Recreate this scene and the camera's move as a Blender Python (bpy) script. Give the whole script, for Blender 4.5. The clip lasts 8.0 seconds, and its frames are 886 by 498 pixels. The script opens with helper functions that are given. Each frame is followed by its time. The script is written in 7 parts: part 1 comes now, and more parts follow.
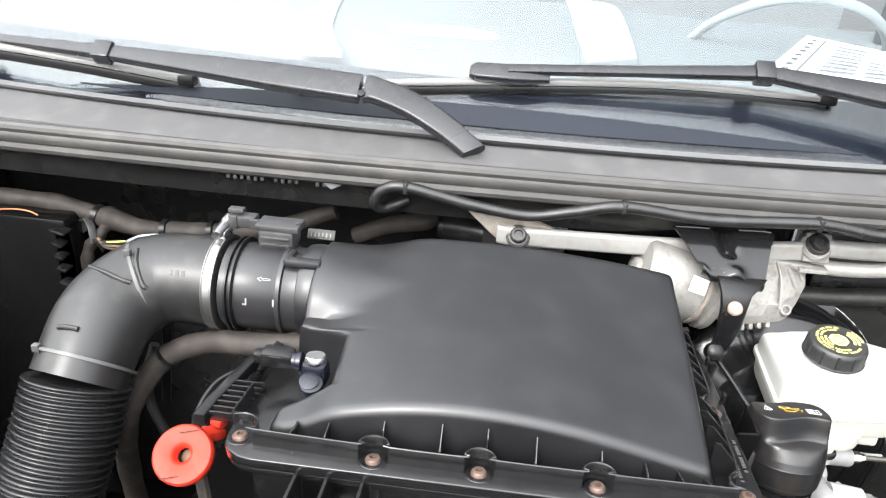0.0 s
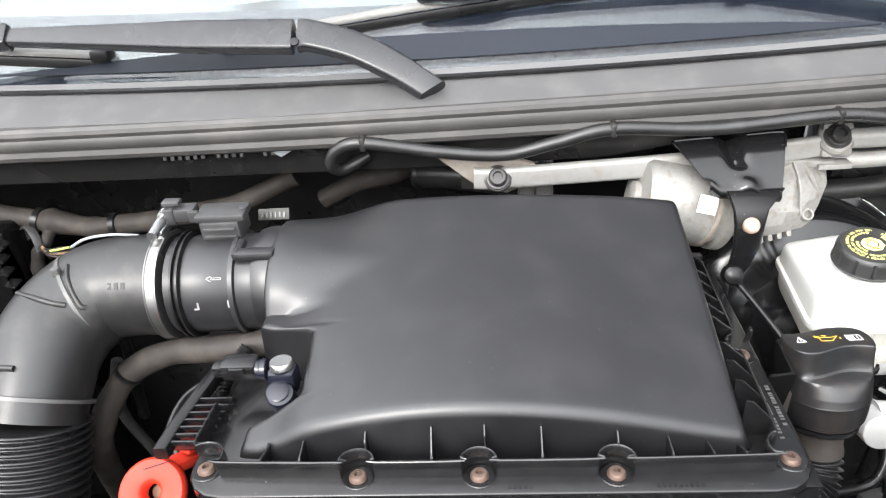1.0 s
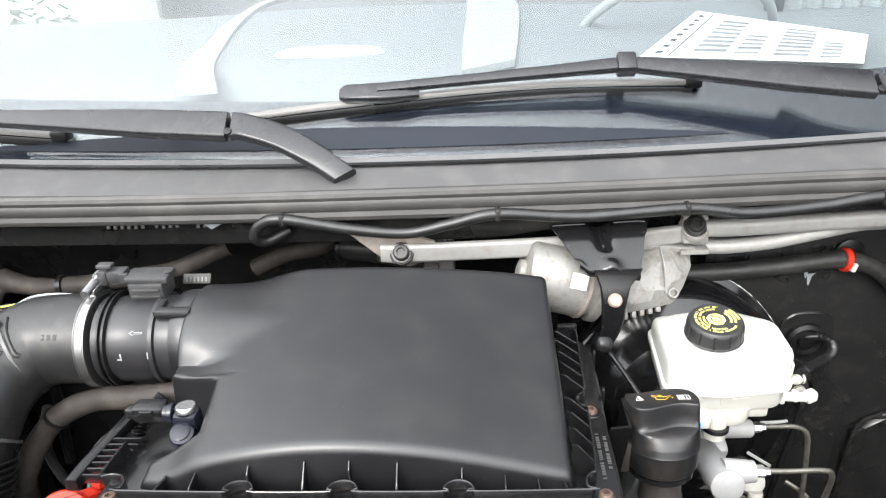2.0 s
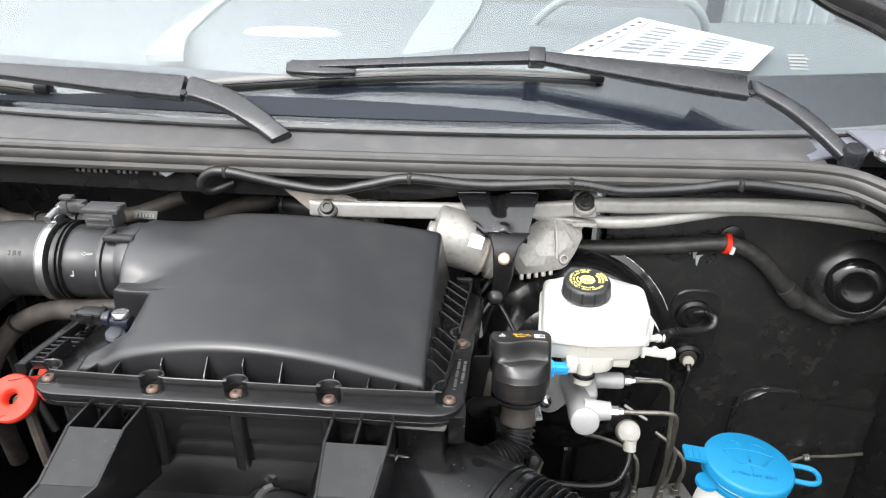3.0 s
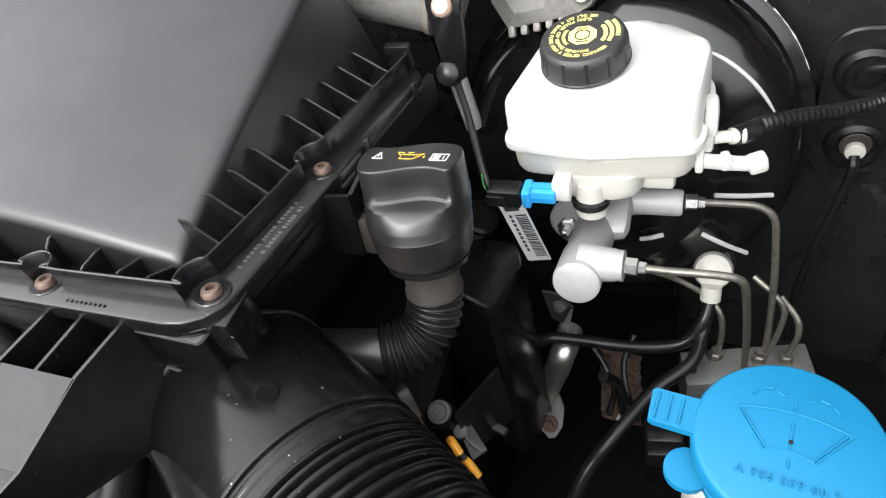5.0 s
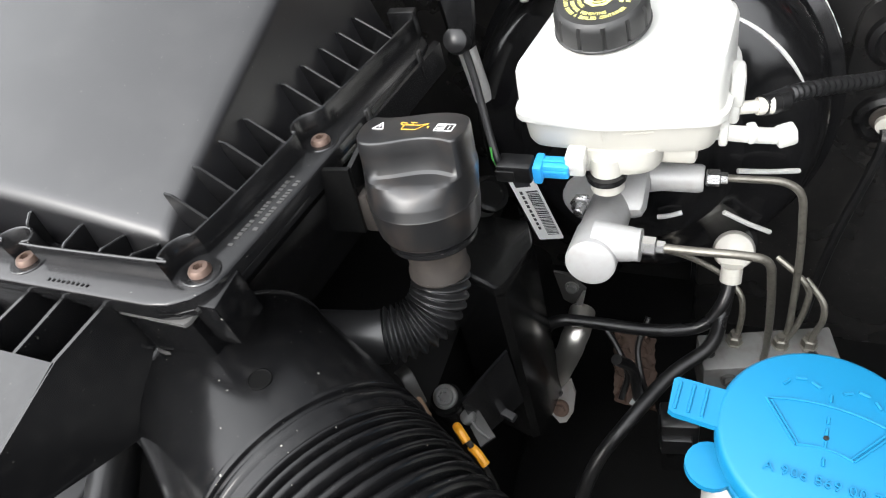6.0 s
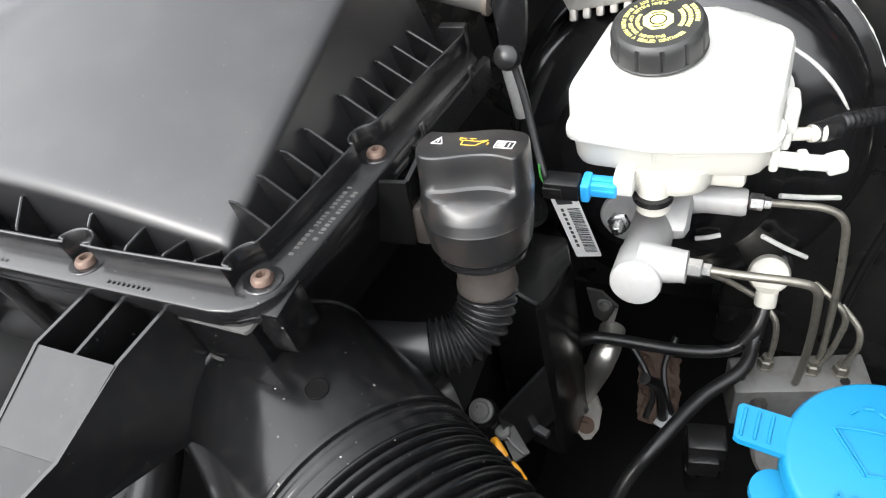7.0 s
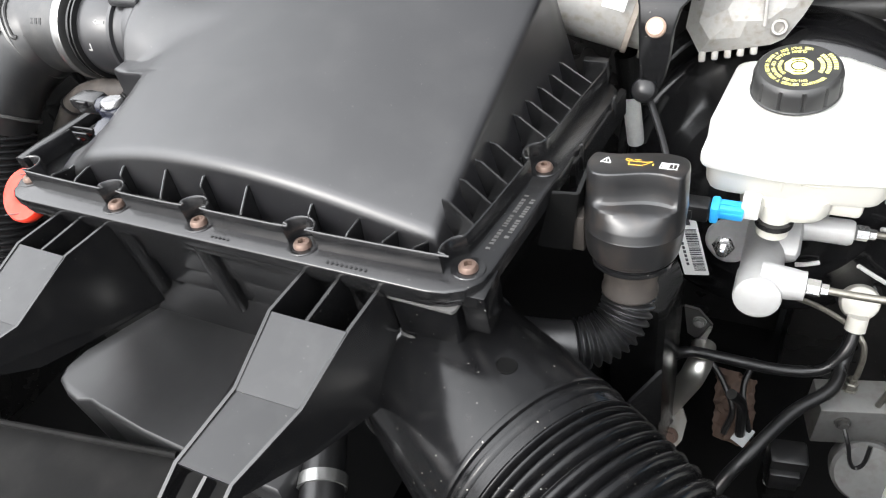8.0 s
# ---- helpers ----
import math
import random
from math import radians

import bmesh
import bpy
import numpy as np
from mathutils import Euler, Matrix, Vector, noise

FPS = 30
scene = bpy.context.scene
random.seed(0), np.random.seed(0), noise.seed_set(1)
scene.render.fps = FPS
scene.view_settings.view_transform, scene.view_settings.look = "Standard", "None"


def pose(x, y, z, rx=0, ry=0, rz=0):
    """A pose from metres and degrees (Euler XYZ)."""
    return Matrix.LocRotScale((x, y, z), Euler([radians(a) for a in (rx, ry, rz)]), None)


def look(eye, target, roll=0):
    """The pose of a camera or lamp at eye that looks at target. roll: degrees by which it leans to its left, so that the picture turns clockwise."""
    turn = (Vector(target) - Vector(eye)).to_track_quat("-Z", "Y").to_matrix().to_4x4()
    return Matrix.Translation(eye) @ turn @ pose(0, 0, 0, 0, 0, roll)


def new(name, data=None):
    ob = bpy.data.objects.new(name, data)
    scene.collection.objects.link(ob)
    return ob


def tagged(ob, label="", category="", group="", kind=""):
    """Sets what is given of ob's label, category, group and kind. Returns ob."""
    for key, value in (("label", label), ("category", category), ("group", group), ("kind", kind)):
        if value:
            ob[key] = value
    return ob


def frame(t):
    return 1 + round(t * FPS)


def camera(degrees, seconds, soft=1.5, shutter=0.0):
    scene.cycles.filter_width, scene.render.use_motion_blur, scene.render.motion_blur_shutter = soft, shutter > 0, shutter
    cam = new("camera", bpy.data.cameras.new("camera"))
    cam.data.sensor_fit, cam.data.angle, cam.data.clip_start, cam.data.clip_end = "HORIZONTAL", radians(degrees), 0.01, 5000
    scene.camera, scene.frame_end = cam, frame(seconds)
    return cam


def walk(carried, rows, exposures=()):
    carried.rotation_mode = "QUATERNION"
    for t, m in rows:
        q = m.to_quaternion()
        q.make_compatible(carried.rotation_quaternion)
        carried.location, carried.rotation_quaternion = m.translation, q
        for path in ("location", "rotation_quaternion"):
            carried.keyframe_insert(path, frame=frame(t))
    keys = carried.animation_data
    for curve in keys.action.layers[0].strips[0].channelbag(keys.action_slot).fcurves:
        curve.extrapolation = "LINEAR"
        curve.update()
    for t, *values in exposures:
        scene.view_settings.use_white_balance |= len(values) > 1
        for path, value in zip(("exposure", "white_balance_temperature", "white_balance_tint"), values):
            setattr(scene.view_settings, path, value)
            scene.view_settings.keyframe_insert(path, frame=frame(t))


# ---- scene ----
# World: x to the right across the car, y towards the windscreen, z up; origin on the middle front screw of the filter box.
cam = camera(65.1, 8.0, soft=1.15)
PATH = [
    (0, (-0.006, -0.405, 1.487), (-0.151, 1.378, 0.593), 3.7),
    (0.5, (0.002, -0.339, 1.478), (-0.314, 1.337, 0.434), -2.5),
    (1, (0.02, -0.305, 1.479), (-0.143, 1.361, 0.384), -5.4),
    (1.5, (0.046, -0.34, 1.496), (-0.242, 1.348, 0.463), -5.2),
    (2, (0.109, -0.39, 1.518), (0.015, 1.39, 0.609), -2.5),
    (2.2, (0.113, -0.405, 1.527), (0.069, 1.39, 0.647), -1.3),
    (3.3, (0.271, -0.557, 1.537), (0.139, 1.208, 0.606), 2.0),
    (3.5, (0.284, -0.568, 1.548), (0.078, 1.198, 0.632), 0.5),
    (4, (0.362, -0.434, 1.511), (-0.11, 1.231, 0.508), -3.9),
    (4.5, (0.444, -0.223, 1.423), (-0.201, 1.199, 0.174), -11.5),
    (5, (0.466, -0.159, 1.354), (-0.251, 1.039, -0.078), -17.5),
    (5.2, (0.465, -0.149, 1.339), (-0.265, 1.008, -0.12), -18.8),
    (6.5, (0.449, -0.142, 1.332), (-0.301, 0.996, -0.132), -18.4),
    (7, (0.431, -0.151, 1.343), (-0.319, 1.009, -0.103), -16.7),
    (7.5, (0.413, -0.177, 1.359), (-0.357, 0.995, -0.067), -15.5),
    (8, (0.364, -0.237, 1.395), (-0.437, 0.957, 0.004), -13.8),
]
walk(cam, [(t, look(eye, target, roll)) for t, eye, target, roll in PATH],
     [(0.0, 0.57), (0.5, 0.08), (1.0, 0.43), (1.5, 0.25), (2.0, 0.31), (3.5, 0.0), (4.0, -0.13), (4.5, 0.0), (5.2, 0.15), (6.5, 0.4), (8.0, 0.52)])

# ---- light ----
world = bpy.data.worlds.new("overcast_sky")
scene.world = world
world.use_nodes = True
wn, wl = world.node_tree.nodes, world.node_tree.links
sky = wn.new("ShaderNodeTexSky")
sky.sky_type, sky.sun_disc = "NISHITA", False
sky.sun_elevation, sky.sun_rotation = radians(39), radians(204)
sky.air_density, sky.dust_density, sky.ozone_density = 1.0, 4.0, 1.0
soft_sky = wn.new("ShaderNodeMix")
soft_sky.data_type = "RGBA"
soft_sky.inputs["Factor"].default_value = 0.8
wl.new(sky.outputs["Color"], soft_sky.inputs["A"])
# an overcast sky, about three times as bright overhead as at the skyline
sky_co, sky_xyz, cloud = wn.new("ShaderNodeTexCoord"), wn.new("ShaderNodeSeparateXYZ"), wn.new("ShaderNodeValToRGB")
cloud.color_ramp.elements[0].position, cloud.color_ramp.elements[0].color = 0.0, (0.09, 0.09, 0.09, 1)
cloud.color_ramp.elements[1].position, cloud.color_ramp.elements[1].color = 1.0, (1.0, 1.015, 1.04, 1)
mid = cloud.color_ramp.elements.new(0.40)
mid.color = (0.55, 0.557, 0.568, 1)
lift = wn.new("ShaderNodeVectorMath")
lift.operation = "SCALE"
wl.new(sky_co.outputs["Generated"], sky_xyz.inputs[0])
wl.new(sky_xyz.outputs["Z"], cloud.inputs["Fac"])
side_gain = wn.new("ShaderNodeMapRange")
side_gain.inputs["From Min"].default_value, side_gain.inputs["From Max"].default_value = -0.7, 1.0
side_gain.inputs["To Min"].default_value, side_gain.inputs["To Max"].default_value = 7.0, 74.0
side_gain.interpolation_type = "SMOOTHSTEP"
toward = wn.new("ShaderNodeVectorMath")
toward.operation = "DOT_PRODUCT"
toward.inputs[1].default_value = (-0.48, -0.877, 0.0)
wl.new(sky_co.outputs["Generated"], toward.inputs[0])
wl.new(toward.outputs["Value"], side_gain.inputs["Value"])
wl.new(side_gain.outputs["Result"], lift.inputs["Scale"])
wl.new(cloud.outputs["Color"], lift.inputs[0])
wl.new(lift.outputs[0], soft_sky.inputs["B"])
wl.new(soft_sky.outputs["Result"], wn["Background"].inputs["Color"])
wn["Background"].inputs["Strength"].default_value = 0.14
sun_data = bpy.data.lights.new("sun", "SUN")
sun_data.energy, sun_data.angle, sun_data.color = 2.0, radians(22), (1.0, 0.975, 0.94)
sun = new("sun", sun_data)
sun.matrix_world = look((-1.5, -3.2, 4.0), (0, 0.2, 1.0))


# ---- materials ----
def mat(name, color, rough=0.5, metal=0.0, vary=0.25, scale=60.0, bump=0.1, bump_scale=400.0, dust=0.0, dust_color=(0.25, 0.22, 0.18), coat=0.0, spec=0.5, patch=9.0, specks=0.0):
    """Painted, moulded or cast surface with fine grain, broad tone changes and dust."""
    m = bpy.data.materials.new(name)
    m.use_nodes = True
    n, l = m.node_tree.nodes, m.node_tree.links
    b = n["Principled BSDF"]
    b.inputs["Metallic"].default_value = metal
    b.inputs["Coat Weight"].default_value = coat
    b.inputs["Specular IOR Level"].default_value = spec
    co = n.new("ShaderNodeTexCoord")
    geo = n.new("ShaderNodeNewGeometry")
    fine = n.new("ShaderNodeTexNoise")
    fine.inputs["Scale"].default_value, fine.inputs["Detail"].default_value = scale, 6
    broad = n.new("ShaderNodeTexNoise")
    broad.inputs["Scale"].default_value, broad.inputs["Detail"].default_value = patch, 3
    grain = n.new("ShaderNodeTexNoise")
    grain.inputs["Scale"].default_value, grain.inputs["Detail"].default_value = bump_scale, 2
    for k in (fine, broad, grain):
        l.new(geo.outputs["Position"], k.inputs["Vector"])
    tone = n.new("ShaderNodeMix")
    tone.data_type = "RGBA"
    tone.inputs["A"].default_value = (*[c * (1 - vary) for c in color], 1)
    tone.inputs["B"].default_value = (*[min(1, c * (1 + vary)) for c in color], 1)
    add = n.new("ShaderNodeMath")
    add.operation = "MULTIPLY_ADD"
    add.inputs[1].default_value = 0.5
    l.new(fine.outputs["Fac"], add.inputs[0])
    half = n.new("ShaderNodeMath")
    half.operation = "MULTIPLY"
    half.inputs[1].default_value = 0.5
    l.new(broad.outputs["Fac"], half.inputs[0])
    l.new(half.outputs[0], add.inputs[2])
    l.new(add.outputs[0], tone.inputs["Factor"])
    out = tone.outputs["Result"]
    if dust > 0:
        ramp = n.new("ShaderNodeValToRGB")
        ramp.color_ramp.elements[0].position, ramp.color_ramp.elements[1].position = 0.48, 0.75
        ramp.color_ramp.elements[1].color = (dust, dust, dust, 1)
        l.new(fine.outputs["Fac"], ramp.inputs["Fac"])
        mix = n.new("ShaderNodeMix")
        mix.data_type = "RGBA"
        mix.inputs["B"].default_value = (*dust_color, 1)
        l.new(ramp.outputs["Color"], mix.inputs["Factor"])
        l.new(out, mix.inputs["A"])
        out = mix.outputs["Result"]
    if specks > 0:
        spot = n.new("ShaderNodeTexNoise")
        spot.inputs["Scale"].default_value, spot.inputs["Detail"].default_value = 420.0, 1
        l.new(geo.outputs["Position"], spot.inputs["Vector"])
        cut = n.new("ShaderNodeValToRGB")
        cut.color_ramp.elements[0].position, cut.color_ramp.elements[1].position = 0.765, 0.80
        cut.color_ramp.elements[1].color = (specks, specks, specks, 1)
        l.new(spot.outputs["Fac"], cut.inputs["Fac"])
        fleck = n.new("ShaderNodeMix")
        fleck.data_type = "RGBA"
        fleck.inputs["B"].default_value = (0.42, 0.40, 0.36, 1)
        l.new(cut.outputs["Color"], fleck.inputs["Factor"])
        l.new(out, fleck.inputs["A"])
        out = fleck.outputs["Result"]
    l.new(out, b.inputs["Base Color"])
    rr = n.new("ShaderNodeMapRange")
    rr.inputs["To Min"].default_value, rr.inputs["To Max"].default_value = max(0.02, rough - 0.1), min(1, rough + 0.1)
    l.new(broad.outputs["Fac"], rr.inputs["Value"])
    l.new(rr.outputs["Result"], b.inputs["Roughness"])
    if bump > 0:
        bp = n.new("ShaderNodeBump")
        bp.inputs["Strength"].default_value, bp.inputs["Distance"].default_value = bump, 0.0002
        l.new(grain.outputs["Fac"], bp.inputs["Height"])
        l.new(bp.outputs["Normal"], b.inputs["Normal"])
    return m


M_LID = mat("grained_black_plastic", (0.0095, 0.0094, 0.0104), 0.345, spec=0.66, bump=0.16, bump_scale=900, vary=0.3, dust=0.12, dust_color=(0.06, 0.058, 0.056), scale=26, patch=7, specks=0.10)
M_BLACK = mat("black_plastic", (0.0075, 0.0075, 0.008), 0.22, bump=0.3, spec=0.58, specks=0.14, dust=0.06, dust_color=(0.09, 0.085, 0.075), scale=90)
M_RUBBER = mat("black_rubber", (0.008, 0.008, 0.0085), 0.30, bump=0.3, spec=0.35, dust=0.06, dust_color=(0.10, 0.095, 0.085))
M_HOSE = mat("black_rubber_hose", (0.017, 0.017, 0.0173), 0.36, bump=0.3, dust=0.18, dust_color=(0.13, 0.12, 0.105), scale=45)
M_COWL = mat("weathered_grey_plastic", (0.075, 0.074, 0.074), 0.5, bump=0.5, bump_scale=1200, vary=0.18, dust=0.25, dust_color=(0.16, 0.155, 0.15), scale=30)
M_TRIM = mat("pale_grey_trim", (0.11, 0.11, 0.11), 0.4, vary=0.3, scale=40, dust=0.2, dust_color=(0.10, 0.10, 0.10))
M_SEAL = mat("dusty_seal_rubber", (0.050, 0.048, 0.046), 0.45, bump=0.4, dust=0.35, dust_color=(0.12, 0.11, 0.10), scale=25)
M_WIPER = mat("satin_black_wiper_paint", (0.013, 0.0135, 0.0155), 0.27, bump=0.1, dust=0.08, dust_color=(0.12, 0.12, 0.12))
M_BLADE = mat("grey_blade_spine", (0.20, 0.195, 0.185), 0.35, vary=0.2)
M_PAINTBLK = mat("black_body_paint", (0.013, 0.0128, 0.0128), 0.28, specks=0.35, bump=0.08, bump_scale=120, dust=0.30, dust_color=(0.045, 0.042, 0.039), scale=55, vary=0.4)
# shade of the deep bay put into a near-black, dull colour
M_DEEP = mat("shade_black_metal", (0.004, 0.004, 0.004), 0.5, bump=0.3, bump_scale=90, vary=0.4, spec=0.08)
M_BODY = mat("silver_lilac_paint", (0.20, 0.20, 0.235), 0.35, metal=0.2, coat=0.2, bump=0.0, vary=0.06)
M_WHITE = mat("translucent_white_plastic", (0.54, 0.54, 0.515), 0.35, bump=0.03, vary=0.05, dust=0.14, dust_color=(0.46, 0.40, 0.28), scale=14)
M_WHITE2 = mat("aged_white_plastic", (0.46, 0.45, 0.41), 0.38, bump=0.03, vary=0.12, scale=20, dust=0.2, dust_color=(0.46, 0.40, 0.28), patch=14)
M_WHITE3 = mat("moulded_white_figures", (0.70, 0.70, 0.67), 0.38, bump=0.0, vary=0.05)
M_ALUDK = mat("dirty_cast_aluminium", (0.13, 0.13, 0.126), 0.5, metal=0.3, bump=0.4, bump_scale=250, vary=0.35, dust=0.6, dust_color=(0.06, 0.050, 0.042), scale=80)
M_ALU = mat("painted_cast_aluminium", (0.35, 0.35, 0.348), 0.42, metal=0.15, bump=0.9, bump_scale=160, vary=0.22, dust=0.35, dust_color=(0.22, 0.20, 0.175), scale=110)
M_RAWALU = mat("raw_cast_aluminium", (0.29, 0.283, 0.268), 0.5, metal=0.25, bump=1.0, bump_scale=110, vary=0.5, scale=130, patch=30, dust=0.8, dust_color=(0.16, 0.135, 0.11), specks=0.7)
M_CRUST = mat("corroded_brown_steel", (0.24, 0.205, 0.175), 0.6, bump=0.8, bump_scale=150, vary=0.4, dust=0.6, dust_color=(0.34, 0.32, 0.29), scale=90)
M_ZINC = mat("corroded_zinc_steel", (0.35, 0.345, 0.33), 0.48, metal=0.25, bump=0.6, bump_scale=200, vary=0.3, dust=0.5, dust_color=(0.22, 0.18, 0.14), scale=70, specks=0.5)
M_STEEL = mat("bright_steel", (0.6, 0.6, 0.6), 0.25, metal=0.95, bump=0.05)
M_PIPE = mat("grey_green_brake_pipe", (0.15, 0.142, 0.122), 0.4, metal=0.6, bump=0.4, vary=0.4, dust=0.6, dust_color=(0.035, 0.032, 0.028), scale=160, specks=0.8)
M_CLAMP = mat("dull_zinc_steel", (0.30, 0.30, 0.295), 0.32, metal=0.9, bump=0.4, bump_scale=300, vary=0.5, scale=160, dust=0.4, dust_color=(0.16, 0.15, 0.14))
M_RUST = mat("rusty_screw", (0.145, 0.098, 0.078), 0.5, metal=0.5, bump=0.4, vary=0.4, scale=300)
M_RUSTLT = mat("light_rust", (0.38, 0.27, 0.21), 0.5, metal=0.3, bump=0.4, vary=0.4, scale=300)
M_BLUE = mat("cyan_blue_plastic", (0.004, 0.135, 0.270), 0.45, spec=0.35, bump=0.08, bump_scale=500, vary=0.08)
M_BLUE2 = mat("light_blue_plastic", (0.03, 0.33, 0.72), 0.35, bump=0.0, vary=0.05)
M_RED = mat("red_plastic", (0.56, 0.028, 0.012), 0.45, spec=0.3, bump=0.1, vary=0.15, dust=0.1)
M_YELLOW = mat("yellow_plastic", (0.75, 0.33, 0.02), 0.4, vary=0.1)
M_PRINTY = mat("yellow_print", (0.72, 0.68, 0.22), 0.5, vary=0.05, bump=0)
M_PRINTW = mat("white_print", (0.75, 0.75, 0.74), 0.5, vary=0.03, bump=0)
M_DARKINK = mat("dark_ink", (0.03, 0.03, 0.035), 0.6, vary=0.05, bump=0)
M_GREYINK = mat("grey_ink", (0.17, 0.17, 0.19), 0.6, vary=0.1, bump=0)
M_GREYMARK = mat("worn_moulded_mark", (0.075, 0.074, 0.072), 0.5, vary=0.3)
M_PAPER = mat("white_paper", (0.82, 0.82, 0.81), 0.7, vary=0.03, bump=0.05)
M_DASH = mat("light_grey_dash", (0.170, 0.180, 0.190), 0.75, spec=0.2, bump=0.0, vary=0.03, scale=6)
M_DASHLT = mat("pale_trim", (0.30, 0.32, 0.33), 0.45, vary=0.05, bump=0)
M_DASHDK = mat("dark_cab_trim", (0.05, 0.055, 0.06), 0.6, vary=0.1, bump=0)
M_SPRIG = mat("grey_green_foliage", (0.10, 0.13, 0.11), 0.8, vary=0.3)
# emissive white for daylight mirrored in the windscreen
M_DAY = mat("glowing_reflected_daylight", (0.8, 0.8, 0.8), 0.9, bump=0)
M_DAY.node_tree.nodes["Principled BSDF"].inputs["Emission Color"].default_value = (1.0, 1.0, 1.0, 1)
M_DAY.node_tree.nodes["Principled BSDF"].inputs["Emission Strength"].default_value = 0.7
M_FRIT = mat("black_glass_edge", (0.012, 0.014, 0.022), 0.15, bump=0, vary=0.05)
M_DARKBAND = mat("dull_blue_black_band", (0.016, 0.019, 0.026), 0.55, spec=0.2, bump=0.1, vary=0.2)
M_DEEPRUST = mat("flaking_dark_rust", (0.060, 0.034, 0.022), 0.75, bump=0.9, bump_scale=120, vary=0.7, dust=0.4, dust_color=(0.015, 0.013, 0.012), scale=110)
M_LOOM = mat("worn_black_cloth_tape", (0.018, 0.0178, 0.017), 0.5, bump=0.9, bump_scale=170, vary=0.5, dust=0.3, dust_color=(0.09, 0.085, 0.078), scale=70)
M_TAPE = mat("brown_harness_tape", (0.034, 0.0295, 0.0265), 0.6, spec=0.25, bump=0.9, bump_scale=150, vary=0.5, dust=0.5, dust_color=(0.085, 0.071, 0.060), scale=50)
M_COPPER = mat("tan_heat_sleeve", (0.16, 0.10, 0.06), 0.6, bump=0.5, vary=0.5, scale=90)
M_SATIN = mat("satin_grey_black_plastic", (0.012, 0.012, 0.0127), 0.36, spec=0.44, bump=0.06, bump_scale=1200, vary=0.15, dust=0.1, dust_color=(0.08, 0.08, 0.077), specks=0.15)
M_DULL = mat("dull_dark_steel", (0.060, 0.059, 0.057), 0.42, metal=0.4, vary=0.3, bump=0.3)
M_SHEET = mat("satin_black_sheet", (0.008, 0.008, 0.0085), 0.16, bump=0.08, bump_scale=90, spec=0.46, vary=0.2, specks=0.25)
M_TIE = mat("weathered_cable_tie", (0.085, 0.085, 0.082), 0.35, vary=0.5, scale=40, dust=0.6, dust_color=(0.02, 0.02, 0.02))
M_GLOSSBLK = mat("gloss_black_paint", (0.006, 0.006, 0.0065), 0.14, bump=0.03, bump_scale=60, vary=0.3, dust=0.05, dust_color=(0.06, 0.055, 0.05), scale=80)
# pale metal of the strut; on the servo its colour paints glints
M_PALEMETAL = mat("pale_metal_and_glints", (0.6, 0.6, 0.58), 0.45, metal=0.2, vary=0.3, scale=300)
M_GREENYEL = mat("yellow_green_wire", (0.45, 0.50, 0.10), 0.4)
M_GREEN = mat("green_wire", (0.05, 0.25, 0.05), 0.4)
M_AMBERWIRE = mat("orange_copper_wire", (0.42, 0.13, 0.05), 0.35, metal=0.4)
M_PRINTO = mat("amber_print", (0.70, 0.42, 0.06), 0.5, vary=0.05, bump=0)
M_OILCAP = mat("satin_cap_plastic", (0.0105, 0.0105, 0.011), 0.34, spec=0.6, bump=0.15, bump_scale=1100, vary=0.3, dust=0.22, dust_color=(0.075, 0.055, 0.042), scale=70)
M_DUCT = mat("speckled_black_plastic", (0.0048, 0.0048, 0.0052), 0.20, bump=0.12, spec=0.29, vary=0.3, dust=0.12, dust_color=(0.04, 0.038, 0.035), scale=140, specks=0.6)
# black plastic edge with its highlight put into a paler base colour
M_EDGELIT = mat("pale_edge_highlight", (0.085, 0.084, 0.082), 0.28, spec=0.6, bump=0.1, vary=0.5, scale=90)
M_EDGE = mat("shiny_moulded_edge", (0.014, 0.014, 0.0145), 0.22, spec=0.65, bump=0, vary=0.2)
M_TUBE = mat("satin_grey_tube_plastic", (0.020, 0.020, 0.0215), 0.34, bump=0.05, bump_scale=1200, vary=0.15, dust=0.08, dust_color=(0.12, 0.12, 0.115))
M_PRINTG = mat("faded_white_print", (0.30, 0.30, 0.29), 0.5, vary=0.1, bump=0)
# black plastic darkened and dulled, holding the shade of the crowded bay
M_SHADEBLK = mat("shade_black_plastic", (0.005, 0.005, 0.005), 0.22, bump=0.06, bump_scale=150, vary=0.4, spec=0.24, specks=0.25)
M_PANEL = mat("dark_flexible_panel", (0.005, 0.0049, 0.0048), 0.7, bump=0.4, vary=0.3, spec=0.10, dust=0.3, dust_color=(0.022, 0.021, 0.020), scale=25)
# black for shallow discs that paint the dark inside of holes
M_HOLE = mat("unlit_hollow_black", (0.002, 0.002, 0.002), 0.7, spec=0.1, bump=0, vary=0.1)
M_CAPBLK = mat("matt_black_cap", (0.020, 0.020, 0.020), 0.45, bump=0.2, vary=0.2, dust=0.1, dust_color=(0.10, 0.10, 0.095))
M_OLIVE = mat("olive_print_strip", (0.022, 0.023, 0.018), 0.5, vary=0.2)
M_HEAD = mat("grey_sensor_plastic", (0.036, 0.036, 0.037), 0.38, vary=0.25, dust=0.2, dust_color=(0.14, 0.135, 0.13))
M_BOLT = mat("dark_phosphated_bolt", (0.030, 0.029, 0.028), 0.34, metal=0.3, vary=0.3, bump=0.2, dust=0.3, dust_color=(0.10, 0.095, 0.085))
M_SENSOR = mat("dark_navy_sensor", (0.010, 0.011, 0.018), 0.20, vary=0.3, spec=0.5)
